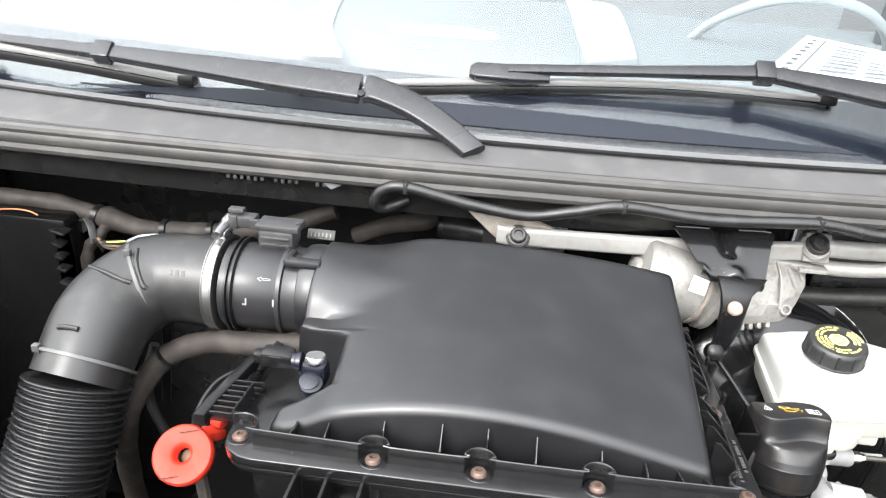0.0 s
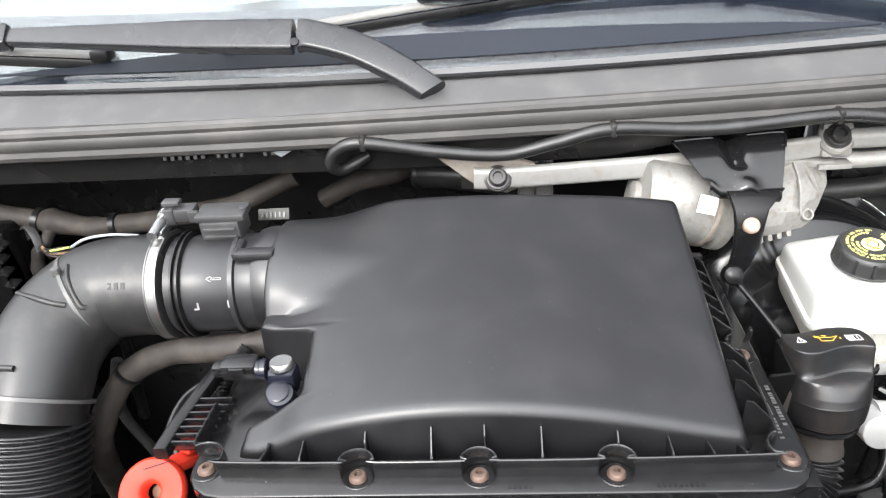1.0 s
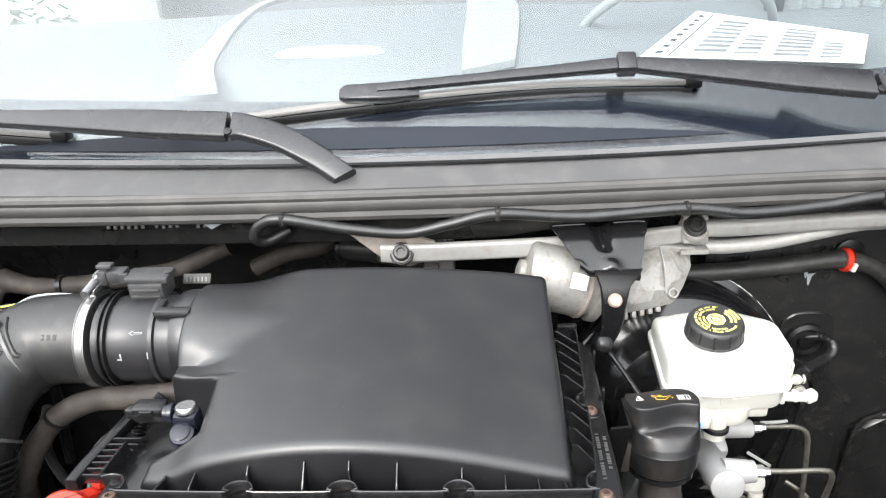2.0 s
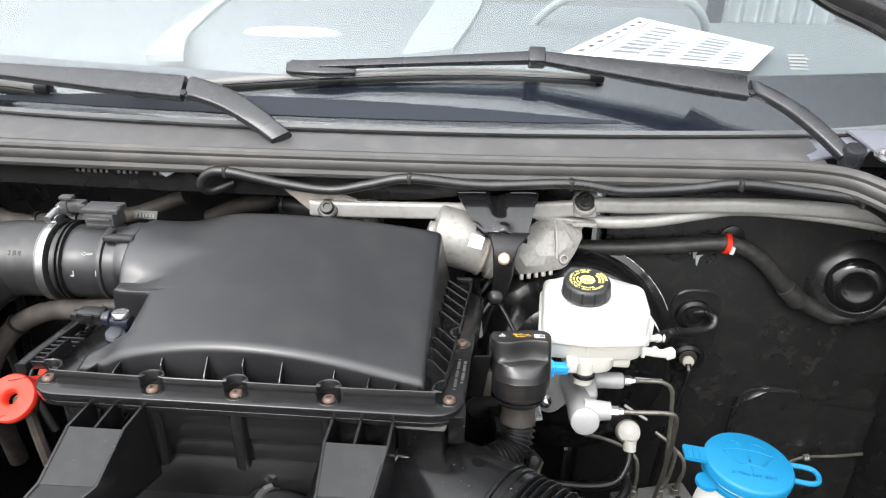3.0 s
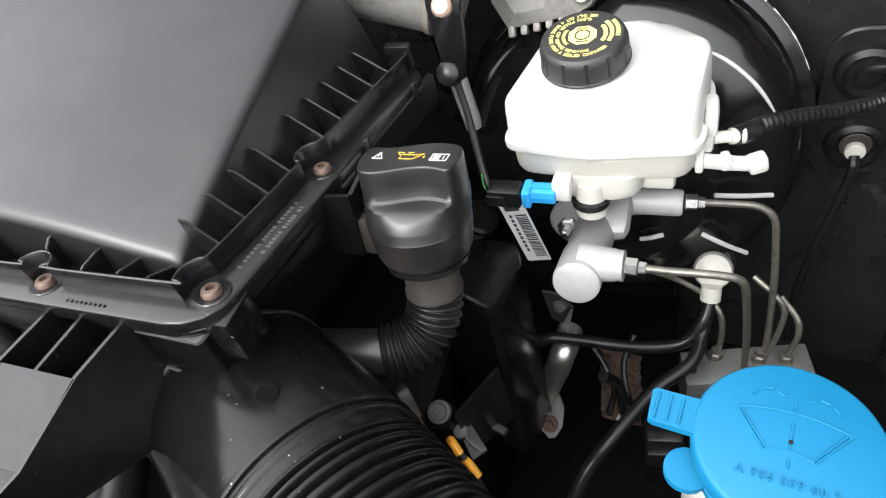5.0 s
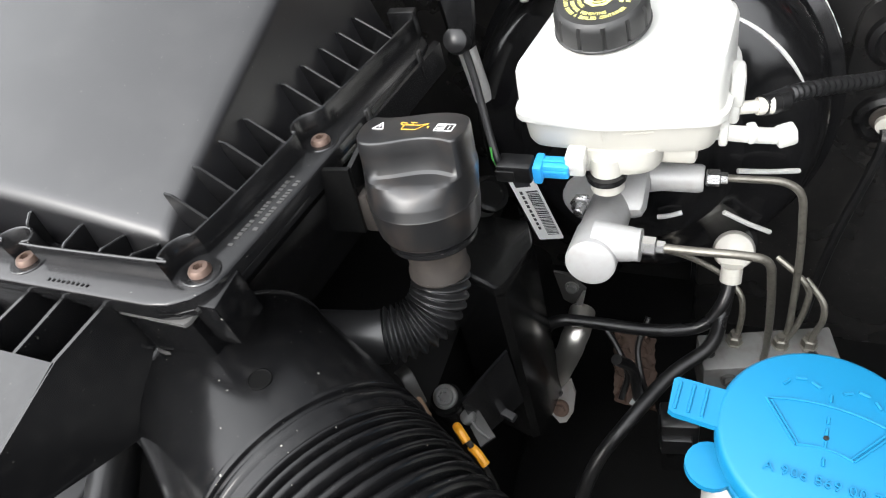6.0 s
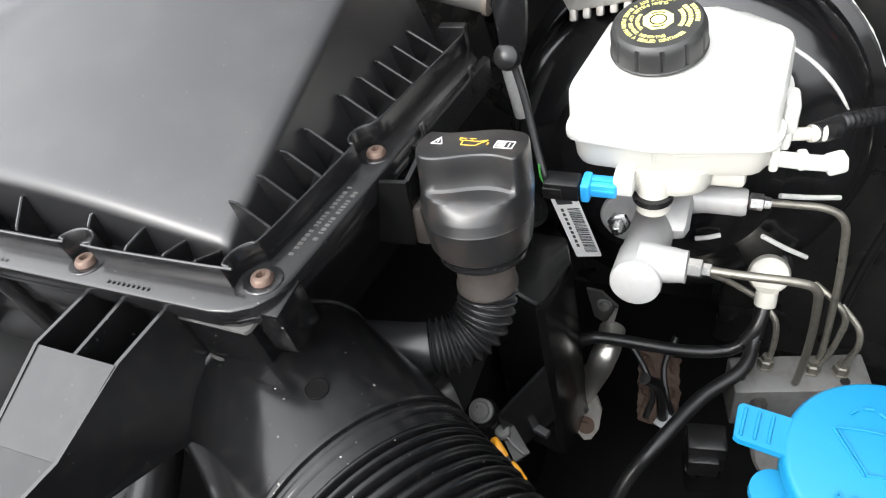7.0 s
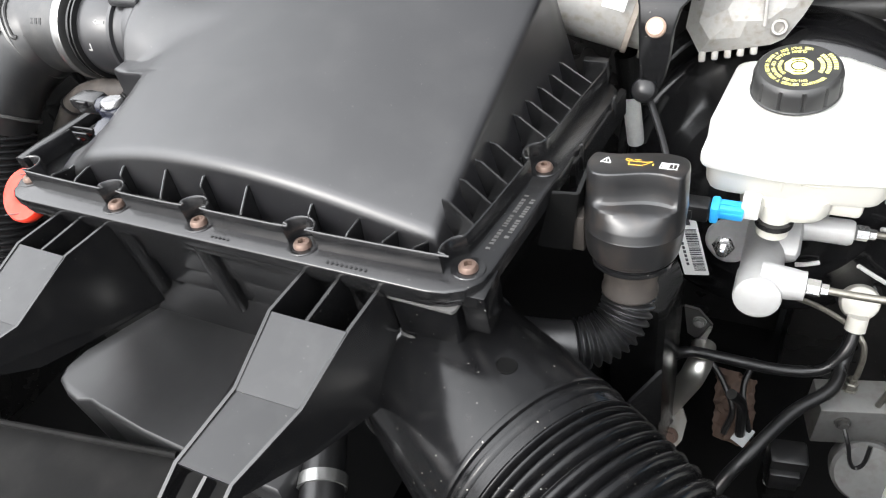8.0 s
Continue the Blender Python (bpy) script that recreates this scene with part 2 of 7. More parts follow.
M_POLISH = mat("polished_pipe", (0.62, 0.60, 0.56), 0.32, metal=0.92, vary=0.1, bump=0.05)
M_COVER = mat("dark_cover_plastic", (0.014, 0.014, 0.0145), 0.38, spec=0.42, bump=0.1, vary=0.25, dust=0.1, dust_color=(0.04, 0.04, 0.04))
M_CORR = mat("corrugated_hose_plastic", (0.012, 0.012, 0.0125), 0.28, spec=0.5, bump=0.05)
M_CABLE = mat("black_washer_hose", (0.013, 0.013, 0.013), 0.30, bump=0.2, vary=0.2, dust=0.2, dust_color=(0.06, 0.06, 0.058))
M_GROUND = mat("asphalt", (0.06, 0.06, 0.06), 0.85, bump=0.5, bump_scale=80, vary=0.3)

M_GLASS = bpy.data.materials.new("windscreen_glass")
M_GLASS.use_nodes = True
gn, gl = M_GLASS.node_tree.nodes, M_GLASS.node_tree.links
gn.remove(gn["Principled BSDF"])
g_t, g_g, g_m = gn.new("ShaderNodeBsdfTransparent"), gn.new("ShaderNodeBsdfGlossy"), gn.new("ShaderNodeMixShader")
g_t.inputs["Color"].default_value = (0.93, 0.96, 0.96, 1)
g_g.inputs["Roughness"].default_value = 0.02
g_m.inputs[0].default_value = 0.085
gl.new(g_t.outputs[0], g_m.inputs[1])
gl.new(g_g.outputs[0], g_m.inputs[2])
gl.new(g_m.outputs[0], gn["Material Output"].inputs["Surface"])


# ---- shape helpers ----
def place_of(ob):
    p = Vector((0, 0, 0))
    while ob is not None:
        p = p + ob.location
        ob = ob.parent
    return p


def mesh_of(name, bm, material, sharp=35):
    bmesh.ops.recalc_face_normals(bm, faces=bm.faces)
    me = bpy.data.meshes.new(name)
    bm.to_mesh(me)
    bm.free()
    me.materials.append(material)
    me.polygons.foreach_set("use_smooth", [True] * len(me.polygons))
    me.set_sharp_from_angle(angle=radians(sharp))
    return me


def part(name, bm, material, parent, label="", sharp=35):
    """One mesh under a thing or a part; bm is in world metres."""
    bmesh.ops.translate(bm, verts=bm.verts, vec=-place_of(parent))
    ob = new(name, mesh_of(name, bm, material, sharp))
    ob.parent = parent
    if label:
        ob["label"] = label
    return ob


def thing(name, base, label, category, group="", kind=""):
    """An Empty at the base of a thing, for its parts."""
    ob = new(name)
    ob.location = base
    ob.empty_display_size = 0.02
    return tagged(ob, label, category, group, kind)


def solid(name, bm, material, label, category, group="", kind="", sharp=35):
    """A thing of one mesh."""
    lo = [min(v.co[i] for v in bm.verts) for i in range(3)]
    hi = [max(v.co[i] for v in bm.verts) for i in range(3)]
    base = Vector(((lo[0] + hi[0]) / 2, (lo[1] + hi[1]) / 2, lo[2]))
    bmesh.ops.translate(bm, verts=bm.verts, vec=-base)
    ob = new(name, mesh_of(name, bm, material, sharp))
    ob.location = base
    return tagged(ob, label, category, group, kind)


def joined(*bms):
    out = bmesh.new()
    for b in bms:
        me = bpy.data.meshes.new("tmp")
        b.to_mesh(me)
        b.free()
        out.from_mesh(me)
        bpy.data.meshes.remove(me)
    return out


def box(center, size, bevel=0.002, turn=(0, 0, 0), taper=(1, 1)):
    bm = bmesh.new()
    bmesh.ops.create_cube(bm, size=1)
    for v in bm.verts:
        k = taper if v.co.z > 0 else (1, 1)
        v.co = Vector((v.co.x * size[0] * k[0], v.co.y * size[1] * k[1], v.co.z * size[2]))
    if bevel > 0:
        bmesh.ops.bevel(bm, geom=bm.edges[:], offset=bevel, segments=2, profile=0.5, affect="EDGES")
    bmesh.ops.transform(bm, matrix=pose(*center, *turn), verts=bm.verts)
    return bm


def loft(rings, closed=True, caps=True):
    """Skin over rings of equally many points."""
    bm = bmesh.new()
    vs = [[bm.verts.new(p) for p in r] for r in rings]
    k = len(rings[0])
    for a, b in zip(vs, vs[1:]):
        for i in range(k if closed else k - 1):
            bm.faces.new((a[i], a[(i + 1) % k], b[(i + 1) % k], b[i]))
    if caps and closed:
        bm.faces.new(vs[0][::-1])
        bm.faces.new(vs[-1])
    return bm


def curve_points(pts, n):
    """n points on a smooth line through pts."""
    p = [Vector(q) for q in pts]
    p = [p[0] * 2 - p[1]] + p + [p[-1] * 2 - p[-2]]
    out = []
    for j in range(n):
        u = j / (n - 1) * (len(pts) - 1)
        i = min(int(u), len(pts) - 2)
        t = u - i
        a, b, c, d = p[i:i + 4]
        out.append(0.5 * (2 * b + (c - a) * t + (2 * a - 5 * b + 4 * c - d) * t * t + (3 * b - a - 3 * c + d) * t ** 3))
    return out


def frames_along(line):
    """A side and an up for each point, turning as little as it can."""
    out, side = [], None
    for i, p in enumerate(line):
        d = (line[min(i + 1, len(line) - 1)] - line[max(i - 1, 0)]).normalized()
        if side is None:
            side = d.cross(Vector((0, 0, 1)) if abs(d.z) < 0.9 else Vector((0, 1, 0))).normalized()
        side = (side - d * side.dot(d)).normalized()
        out.append((p, side, d.cross(side) * -1))
    return out


def tube(pts, radius, n=24, segs=10, caps=True, ring=None):
    """A tube through pts; ring(u) scales the radius along it."""
    line = curve_points(pts, n)
    rings = []
    for i, (p, s, u) in enumerate(frames_along(line)):
        r = radius * (ring(i / (n - 1)) if ring else 1)
        rings.append([p + (s * math.cos(a) + u * math.sin(a)) * r for a in (2 * math.pi * k / segs for k in range(segs))])
    return loft(rings, True, caps)


def sweep(pts, profile, n=24):
    """A closed profile of (side, up) points along a line."""
    return loft([[p + s * a + u * b for a, b in profile] for p, s, u in frames_along(curve_points(pts, n))])


def axis_matrix(origin, axis, up=(0, 0, 1)):
    z = Vector(axis).normalized()
    x = Vector(up).cross(z)
    x = x.normalized() if x.length > 1e-4 else Vector((1, 0, 0))
    m = Matrix((x, z.cross(x), z)).transposed().to_4x4()
    m.translation = origin
    return m


def lathe(origin, axis, profile, segs=32, wave=None):
    """A turned body: (radius, height) points along the axis; wave(angle, i) scales a radius."""
    m = axis_matrix(origin, axis)
    rings = []
    for i, (r, h) in enumerate(profile):
        rings.append([m @ Vector((math.cos(a) * r * (wave(a, i) if wave else 1), math.sin(a) * r * (wave(a, i) if wave else 1), h)) for a in (2 * math.pi * k / segs for k in range(segs))])
    return loft(rings)


def prism(outline, origin, axis, depth, up=(0, 0, 1), bevel=0.0):
    """An outline of (x, y), set at right angles to the axis, with a depth along it."""
    m = axis_matrix(origin, axis, up)
    bm = loft([[m @ Vector((x, y, h)) for x, y in outline] for h in (0, depth)])
    if bevel > 0:
        bmesh.ops.bevel(bm, geom=bm.edges[:], offset=bevel, segments=1, affect="EDGES")
    return bm


def rounded(w, h, r, n=4):
    """A rectangle with round corners, as an outline."""
    out = []
    for cx, cy, a0 in ((w / 2 - r, h / 2 - r, 0), (-w / 2 + r, h / 2 - r, 90), (-w / 2 + r, -h / 2 + r, 180), (w / 2 - r, -h / 2 + r, 270)):
        for k in range(n + 1):
            a = radians(a0 + 90 * k / n)
            out.append((cx + r * math.cos(a), cy + r * math.sin(a)))
    return out


def grid(fn, nu, nv, thick=0.0, down=(0, 0, -1)):
    """A sheet fn(u, v), with a thickness."""
    bm = bmesh.new()
    d = Vector(down) * thick
    top = [[bm.verts.new(Vector(fn(i / nu, j / nv))) for j in range(nv + 1)] for i in range(nu + 1)]
    layers = [top]
    if thick:
        layers.append([[bm.verts.new(v.co + d) for v in row] for row in top])
    for g in layers:
        for i in range(nu):
            for j in range(nv):
                bm.faces.new((g[i][j], g[i + 1][j], g[i + 1][j + 1], g[i][j + 1]))
    if thick:
        a, b = layers
        edge = [(i, 0) for i in range(nu)] + [(nu, j) for j in range(nv)] + [(i, nv) for i in range(nu, 0, -1)] + [(0, j) for j in range(nv, 0, -1)]
        for (i, j), (k, l) in zip(edge, edge[1:] + edge[:1]):
            bm.faces.new((a[i][j], a[k][l], b[k][l], b[i][j]))
    return bm


def smooth(a, b, x):
    t = max(0.0, min(1.0, (x - a) / (b - a)))
    return t * t * (3 - 2 * t)


# ---- lettering ----
GLYPHS = {}


def glyph(ch):
    """A letter as a mesh of height one with a small depth, and its width."""
    if ch not in GLYPHS:
        cu = bpy.data.curves.new("letter", "FONT")
        cu.body, cu.size, cu.extrude, cu.resolution_u = ch, 1.0, 0.02, 2
        ob = bpy.data.objects.new("letter", cu)
        me = bpy.data.meshes.new_from_object(ob)
        xs = [v.co.x for v in me.vertices] or [0, 0.3]
        GLYPHS[ch] = (me, min(xs), max(xs) - min(xs))
        bpy.data.objects.remove(ob)
    return GLYPHS[ch]


def set_glyph(bm, ch, m):
    me = glyph(ch)[0]
    n = len(bm.verts)
    bm.from_mesh(me)
    bm.verts.ensure_lookup_table()
    bmesh.ops.transform(bm, matrix=m, verts=bm.verts[n:])


def ring_words(parent, name, material, m, words, r, a0, a1, size, label=""):
    """Words round a ring, tops towards its middle, one part a word."""
    total = len(words)
    step = (a1 - a0) / total
    i = 0
    for word in words.split(" "):
        bm = bmesh.new()
        for ch in word:
            a = radians(a0 + step * (i + 0.5))
            me, x0, w = glyph(ch)
            fit = abs(radians(step)) * r * 0.92 / max(w, 0.3)
            k = m @ Matrix.Rotation(a + math.pi / 2, 4, "Z") @ Matrix.Translation((-(x0 + w / 2) * min(fit, size * 1.5), -r - size * 0.72 * 0 , 0.0002)) @ Matrix.Diagonal((min(fit, size * 1.5), size * 1.1, 0.008, 1))
            set_glyph(bm, ch, k)
            i += 1
        i += 1
        part(name, bm, material, parent, label)


def flat_words(parent, name, material, m, words, size, depth=0.0004):
    x = 0.0
    for word in words.split(" "):
        bm = bmesh.new()
        for ch in word:
            me, x0, w = glyph(ch)
            set_glyph(bm, ch, m @ Matrix.Translation((x - x0 * size, 0, 0)) @ Matrix.Diagonal((size, size, depth / 0.04, 1)))
            x += (w + 0.14) * size
        x += 0.30 * size
        part(name, bm, material, parent)


def wrapped_words(parent, name, material, origin, axis, up, side, r, word, start, size):
    """Raised letters round a pipe, reading about its axis."""
    bm = bmesh.new()
    a = radians(start)
    for ch in word:
        me, x0, w = glyph(ch)
        aa = a - (x0 + w / 2) * size / r * 0
        radial = up * math.cos(aa) + side * math.sin(aa)
        tang = (up * -math.sin(aa) + side * math.cos(aa))
        rot = Matrix((-tang, axis * -1, radial)).transposed()
        if rot.determinant() < 0:
            rot = Matrix((tang, axis * -1, radial)).transposed()
        mm = rot.to_4x4()
        mm.translation = origin + radial * r
        set_glyph(bm, ch, mm @ Matrix.Diagonal((size, size, size * 1.2, 1)))
        a += (w + 0.15) * size / r * (-1 if Matrix((-tang, axis * -1, radial)).transposed().determinant() > 0 else 1)
    part(name, bm, material, parent)


# ---- structure ----
def flat(name, bm, material, label, category):
    return solid(name, bm, material, label, category, kind="structure")


flat("ground", box((0, 0, -0.05), (400, 400, 0.1), 0), M_GROUND, "grey asphalt ground under and around the van", "ground")
# added sheet that keeps light from entering the bay from below
flat("floor", box((0.1, 0.15, 0.42), (2.0, 1.0, 0.04), 0), M_DEEP, "dark sheet added below the engine to stop light from underneath", "undertray")
flat("wall_north", box((-0.255, 0.575, 0.59), (1.35, 0.05, 1.18), 0), M_PAINTBLK, "black painted sheet metal bulkhead behind the engine", "bulkhead")
flat("wall_north_east", box((0.695, 0.525, 0.59), (0.53, 0.09, 1.18), 0.006), M_PAINTBLK, "black painted bulkhead panel standing forward beside the brake servo", "bulkhead")
flat("wall_east", box((0.955, 0.10, 0.58), (0.05, 0.90, 1.16), 0.01), M_PAINTBLK, "black painted inner wing panel", "inner wing")
flat("wall_west", box((-0.80, 0.10, 0.58), (0.05, 0.90, 1.16), 0.01), M_PAINTBLK, "black inner wing panel beside the air hose", "inner wing")
flat("wall_south", box((0.05, -0.44, 0.51), (1.9, 0.05, 1.02), 0.01), M_PAINTBLK, "dark radiator carrier at the front of the engine bay", "radiator carrier")


def edge_y(x):
    """The foot of the windscreen, bowed back towards the sides."""
    return 0.400 + 0.12 * x * x


def glass_z(x, y):
    return 1.234 + 0.62 * (y - edge_y(x))


flat("cowl_panel", grid(lambda u, v: (-1.0 + 1.68 * u, 0.338 + 0.10 * (abs(-1.0 + 1.68 * u) ** 2) * 0.6 + (edge_y(-1.0 + 1.68 * u) + 0.004 - 0.338 - 0.06 * (-1.0 + 1.68 * u) ** 2) * v, 1.2215 + 0.016 * v), 40, 6, 0.004), M_COWL, "grey weathered plastic cowl panel under the windscreen", "cowl panel")
pane = flat("windscreen", grid(lambda u, v: (-1.0 + 2.0 * u, edge_y(-1 + 2 * u) + 0.9 * v, glass_z(-1 + 2 * u, edge_y(-1 + 2 * u) + 0.9 * v)), 40, 10, 0.005), M_GLASS, "clear raked windscreen reflecting a bright sky", "windscreen")
pane.visible_shadow = False
flat("glass_border", grid(lambda u, v: (-1.0 + 2.0 * u, edge_y(-1 + 2 * u) - 0.004 + (0.098 + 0.02 * abs(2 * u - 1)) * v, glass_z(-1 + 2 * u, edge_y(-1 + 2 * u) - 0.004 + (0.098 + 0.02 * abs(2 * u - 1)) * v) - 0.009), 40, 3, 0.002), M_FRIT, "black ceramic border along the foot of the windscreen", "windscreen border")


def strip_pt(u, v):
    """A straight-backed strip lying on the bowed foot of the windscreen."""
    x = -0.57 + 0.99 * u
    low = edge_y(x) + 0.017
    y = low + max(0.0015, 0.4455 - 0.014 * x - low) * v
    return x, y, glass_z(x, y) + 0.0016


# thin dark band just above the glass, tapering to the right
flat("windscreen_strip", grid(strip_pt, 48, 3, 0.0012), M_DARKBAND, "flat dark blue-black strip along the foot of the windscreen", "windscreen seal")
flat("backdrop", box((0, 3.2, 1.3), (3.0, 0.05, 2.6), 0), M_DASH, "pale rear of the cab behind the seats", "cab")

flat("trim", grid(lambda u, v: (-1.0 + 1.9 * u, edge_y(-1 + 1.9 * u) - 0.012 + 0.009 * v, 1.2385 + 0.003 * v), 40, 2, 0.003), M_TRIM, "pale plastic strip along the foot of the windscreen", "trim strip")
flat("trim_groove", grid(lambda u, v: (-1.0 + 1.9 * u, edge_y(-1 + 1.9 * u) - 0.017 + 0.005 * v, 1.2372 + 0.001 * v), 40, 1, 0.002), M_RUBBER, "dark rubber groove beside the strip", "trim strip")

# ---- air filter box ----
SLOPE = -0.14


def flange_z(y):
    return 1.094 + SLOPE * y


air_box = thing("air_filter_box", (0, 0.14, 0.95), "black moulded plastic air filter box with domed lid and rusty screws", "air filter box")


def lid_left(y):
    """Left edge of the dome: a notch for the sensor, then the flare of the neck."""
    return -0.179 + 0.003 * smooth(0.02, 0.045, y) + 0.044 * smooth(0.047, 0.060, y) - 0.046 * smooth(0.116, 0.124, y)


def lid_top(u, v):
    """Dome of the lid: u across, v from the front crease to the rear."""
    y = 0.026 + 0.256 * v
    x0 = lid_left(y)
    x = x0 + (0.184 - x0) * u
    s = (x + 0.010) / (0.194 if x > -0.010 else 0.169)
    front = 1.0955 + 0.0335 * max(0.0, 1 - s * s) ** 1.2
    rear = 1.154 + 0.003 * smooth(0.16, -0.18, x) + 0.014 * max(0.0, 1 - s * s) ** 0.8
    z = front + (rear - front) * (v ** 0.85)
    z -= 0.024 * smooth(0.88, 1.0, v) ** 2
    # the flare rises into the round neck
    throat = 1.117 + 0.0500 * math.sqrt(max(0.05, 1 - ((y - 0.205) / 0.0665) ** 2))
    z += (throat - z) * smooth(-0.070 - 0.048 * smooth(0.19, 0.145, y), -0.165, x) * smooth(0.108, 0.124, y)
    for d, r in ((y - 0.026, 0.0080), (0.184 - x, 0.006), (x - x0, 0.006)):
        if d < r:
            z -= r - math.sqrt(max(0.0, r * r - (r - d) ** 2))
    z -= 0.010 * smooth(-0.120, -0.160, x) * smooth(0.12, 0.09, y)
    return x, y, z


VS = [0, 0.0012, 0.003, 0.006, 0.010, 0.016, 0.024, 0.034, 0.046] + [0.046 + 0.954 * k / 70 for k in range(1, 71)]
US = [0, 0.0012, 0.004, 0.009, 0.018] + [0.018 + 0.964 * k / 36 for k in range(1, 36)] + [0.982, 0.991, 0.996, 0.9988, 1.0]
NU, NV = len(US) - 1, len(VS) - 1
dome = bmesh.new()
gv = [[dome.verts.new(lid_top(US[i], VS[j])) for j in range(NV + 1)] for i in range(NU + 1)]
for i in range(NU):
    for j in range(NV):
        dome.faces.new((gv[i][j], gv[i + 1][j], gv[i + 1][j + 1], gv[i][j + 1]))
rim = [(i, 0) for i in range(NU)] + [(NU, j) for j in range(NV)] + [(i, NV) for i in range(NU, 0, -1)] + [(0, j) for j in range(NV, 0, -1)]
low = []
for i, j in rim:
    c = gv[i][j].co
    low.append(dome.verts.new((c.x + (0.004 + 0.035 * c.y) * (i == NU) - 0.004 * (i == 0), c.y - 0.003 * (j == 0) + 0.008 * (j == NV), flange_z(c.y) - 0.008)))
for k in range(len(rim)):
    a, b = rim[k], rim[(k + 1) % len(rim)]
    dome.faces.new((gv[a[0]][a[1]], gv[b[0]][b[1]], low[(k + 1) % len(low)], low[k]))
part("lid", dome, M_LID, air_box, "domed black lid with a fine grain", 50)

FRONT, BACK, LEFT, RIGHT = -0.010, 0.295, -0.209, 0.229


def slant(x, y):
    """The right edge of the box runs outwards to the rear."""
    return x + (0.055 * (y - 0.12) if x > 0.1 else 0.0)


def slab(x0, x1, y0, y1, z_off, depth, r=0.018):
    o = rounded(x1 - x0, y1 - y0, r)
    cx, cy = (x0 + x1) / 2, (y0 + y1) / 2
    return loft([[Vector((slant(cx + x, cy + y), cy + y, flange_z(cy + y) + z_off - h)) for x, y in ((px * k, py * k) for px, py in o)] for h, k in ((0, 0.992), (0.0006, 0.997), (0.0016, 1.0), (depth - 0.0012, 1.0), (depth, 0.996))])


part("flange", slab(LEFT, RIGHT, FRONT, BACK, -0.006, 0.010, 0.030), M_BLACK, air_box)
part("lower_housing", slab(LEFT + 0.002, RIGHT - 0.002, FRONT + 0.002, BACK, -0.0165, 0.007, 0.029), M_BLACK, air_box)
for inset, front, top, tall in ((0.020, 0.010, 0.0237, 0.0350), (0.023, 0.014, 0.0590, 0.0280), (0.026, 0.018, 0.0872, 0.0700)):
    part("housing_step", slab(LEFT + inset, RIGHT - inset - 0.040, FRONT + front, BACK - 0.02, -top, tall, 0.02), M_BLACK, air_box)

# raised lip of the lid's edge, ribs and screws
RIBS = (-0.152, -0.124, -0.0785, -0.032, 0.0045, 0.043, 0.0945, 0.129, 0.1555, 0.177)


def yz_prism(x, pts, t):
    """A plate of (y, z) points, t thick in x."""
    return loft([[Vector((x + h, y, z)) for y, z in pts] for h in (-t / 2, t / 2)])


def xz_prism(y, pts, t):
    return loft([[Vector((x, y + h, z)) for x, z in pts] for h in (-t / 2, t / 2)])


for x in RIBS:
    s = (x + 0.010) / (0.194 if x > -0.010 else 0.169)
    top = 1.0915 + 0.026 * max(0.0, 1 - s * s) ** 1.2
    near = 0.0182 if min(abs(x - c) for c in (-0.084, 0.0, 0.092)) < 0.012 else 0.0085
    lip_z = 1.1030 if near < 0.01 else max(1.1030, top - 0.004)
    rib = part("rib", yz_prism(x, [(near, 1.085), (0.030, 1.085), (0.030, top), (0.0245, top), (near, lip_z)], 0.0016), M_BLACK, air_box)
    part("rounded_edge", tube([(x, near + 0.0002, lip_z - 0.012), (x, near + 0.0002, lip_z - 0.001), (x, (near + 0.0245) / 2, (lip_z + top) / 2), (x, 0.0245, top)], 0.0009, 10, 6), M_EDGE, rib)


def wall_x(y):
    """The thin wall beside the dome, leaning outwards to the rear."""
    return 0.2010 + 0.077 * y


for y in (0.0430, 0.0675, 0.0920, 0.1165, 0.1580, 0.1820, 0.2060, 0.2300, 0.2540):
    z = flange_z(y)
    w, d = wall_x(y), 0.185 + 0.030 * y
    rib = part("rib", xz_prism(y, [(d - 0.002, z - 0.006), (w, z - 0.006), (w, z + 0.0085), (d + 0.0025, z + 0.0265), (d - 0.002, z + 0.0275)], 0.0014), M_BLACK, air_box)
    part("rounded_edge", tube([(w, y, z + 0.0085), ((w + d) / 2 + 0.0012, y, z + 0.0175), (d + 0.0025, y, z + 0.0265)], 0.0008, 8, 6), M_EDGE, rib)


def arc_pts(cx, cy, r, a0, a1, n=10):
    return [(cx + r * math.cos(radians(a0 + (a1 - a0) * k / n)), cy + r * math.sin(radians(a0 + (a1 - a0) * k / n))) for k in range(n + 1)]


# one thin wall runs round the edge and bows in behind every screw
LIP = [(x, y, 0.0) for x, y in [(-0.207, 0.075), (-0.207, 0.030)] + arc_pts(-0.196, 0.015, 0.0145, 110, -25)]
for x in (-0.084, 0.0, 0.092):
    LIP += [(a, b, 0.0014 * smooth(0.0, 0.0012, b - 0.0068)) for a, b in arc_pts(x, 0.006, 0.0122, 178, 2, 16)]
LIP += [(a, b, 0.0) for a, b in arc_pts(0.208, 0.017, 0.0150, 215, 112)] + [(wall_x(0.05), 0.050, 0.0), (wall_x(0.10), 0.100, 0.0)]
LIP += [(a, b, 0.0) for a, b in arc_pts(0.2160, 0.138, 0.0138, 245, 115)] + [(wall_x(y), y, 0.0) for y in (0.160, 0.200, 0.240, 0.270)] + [(0.2225, 0.284, 0.0), (0.2190, 0.289, 0.0), (0.2060, 0.291, 0.0)]
rings = []
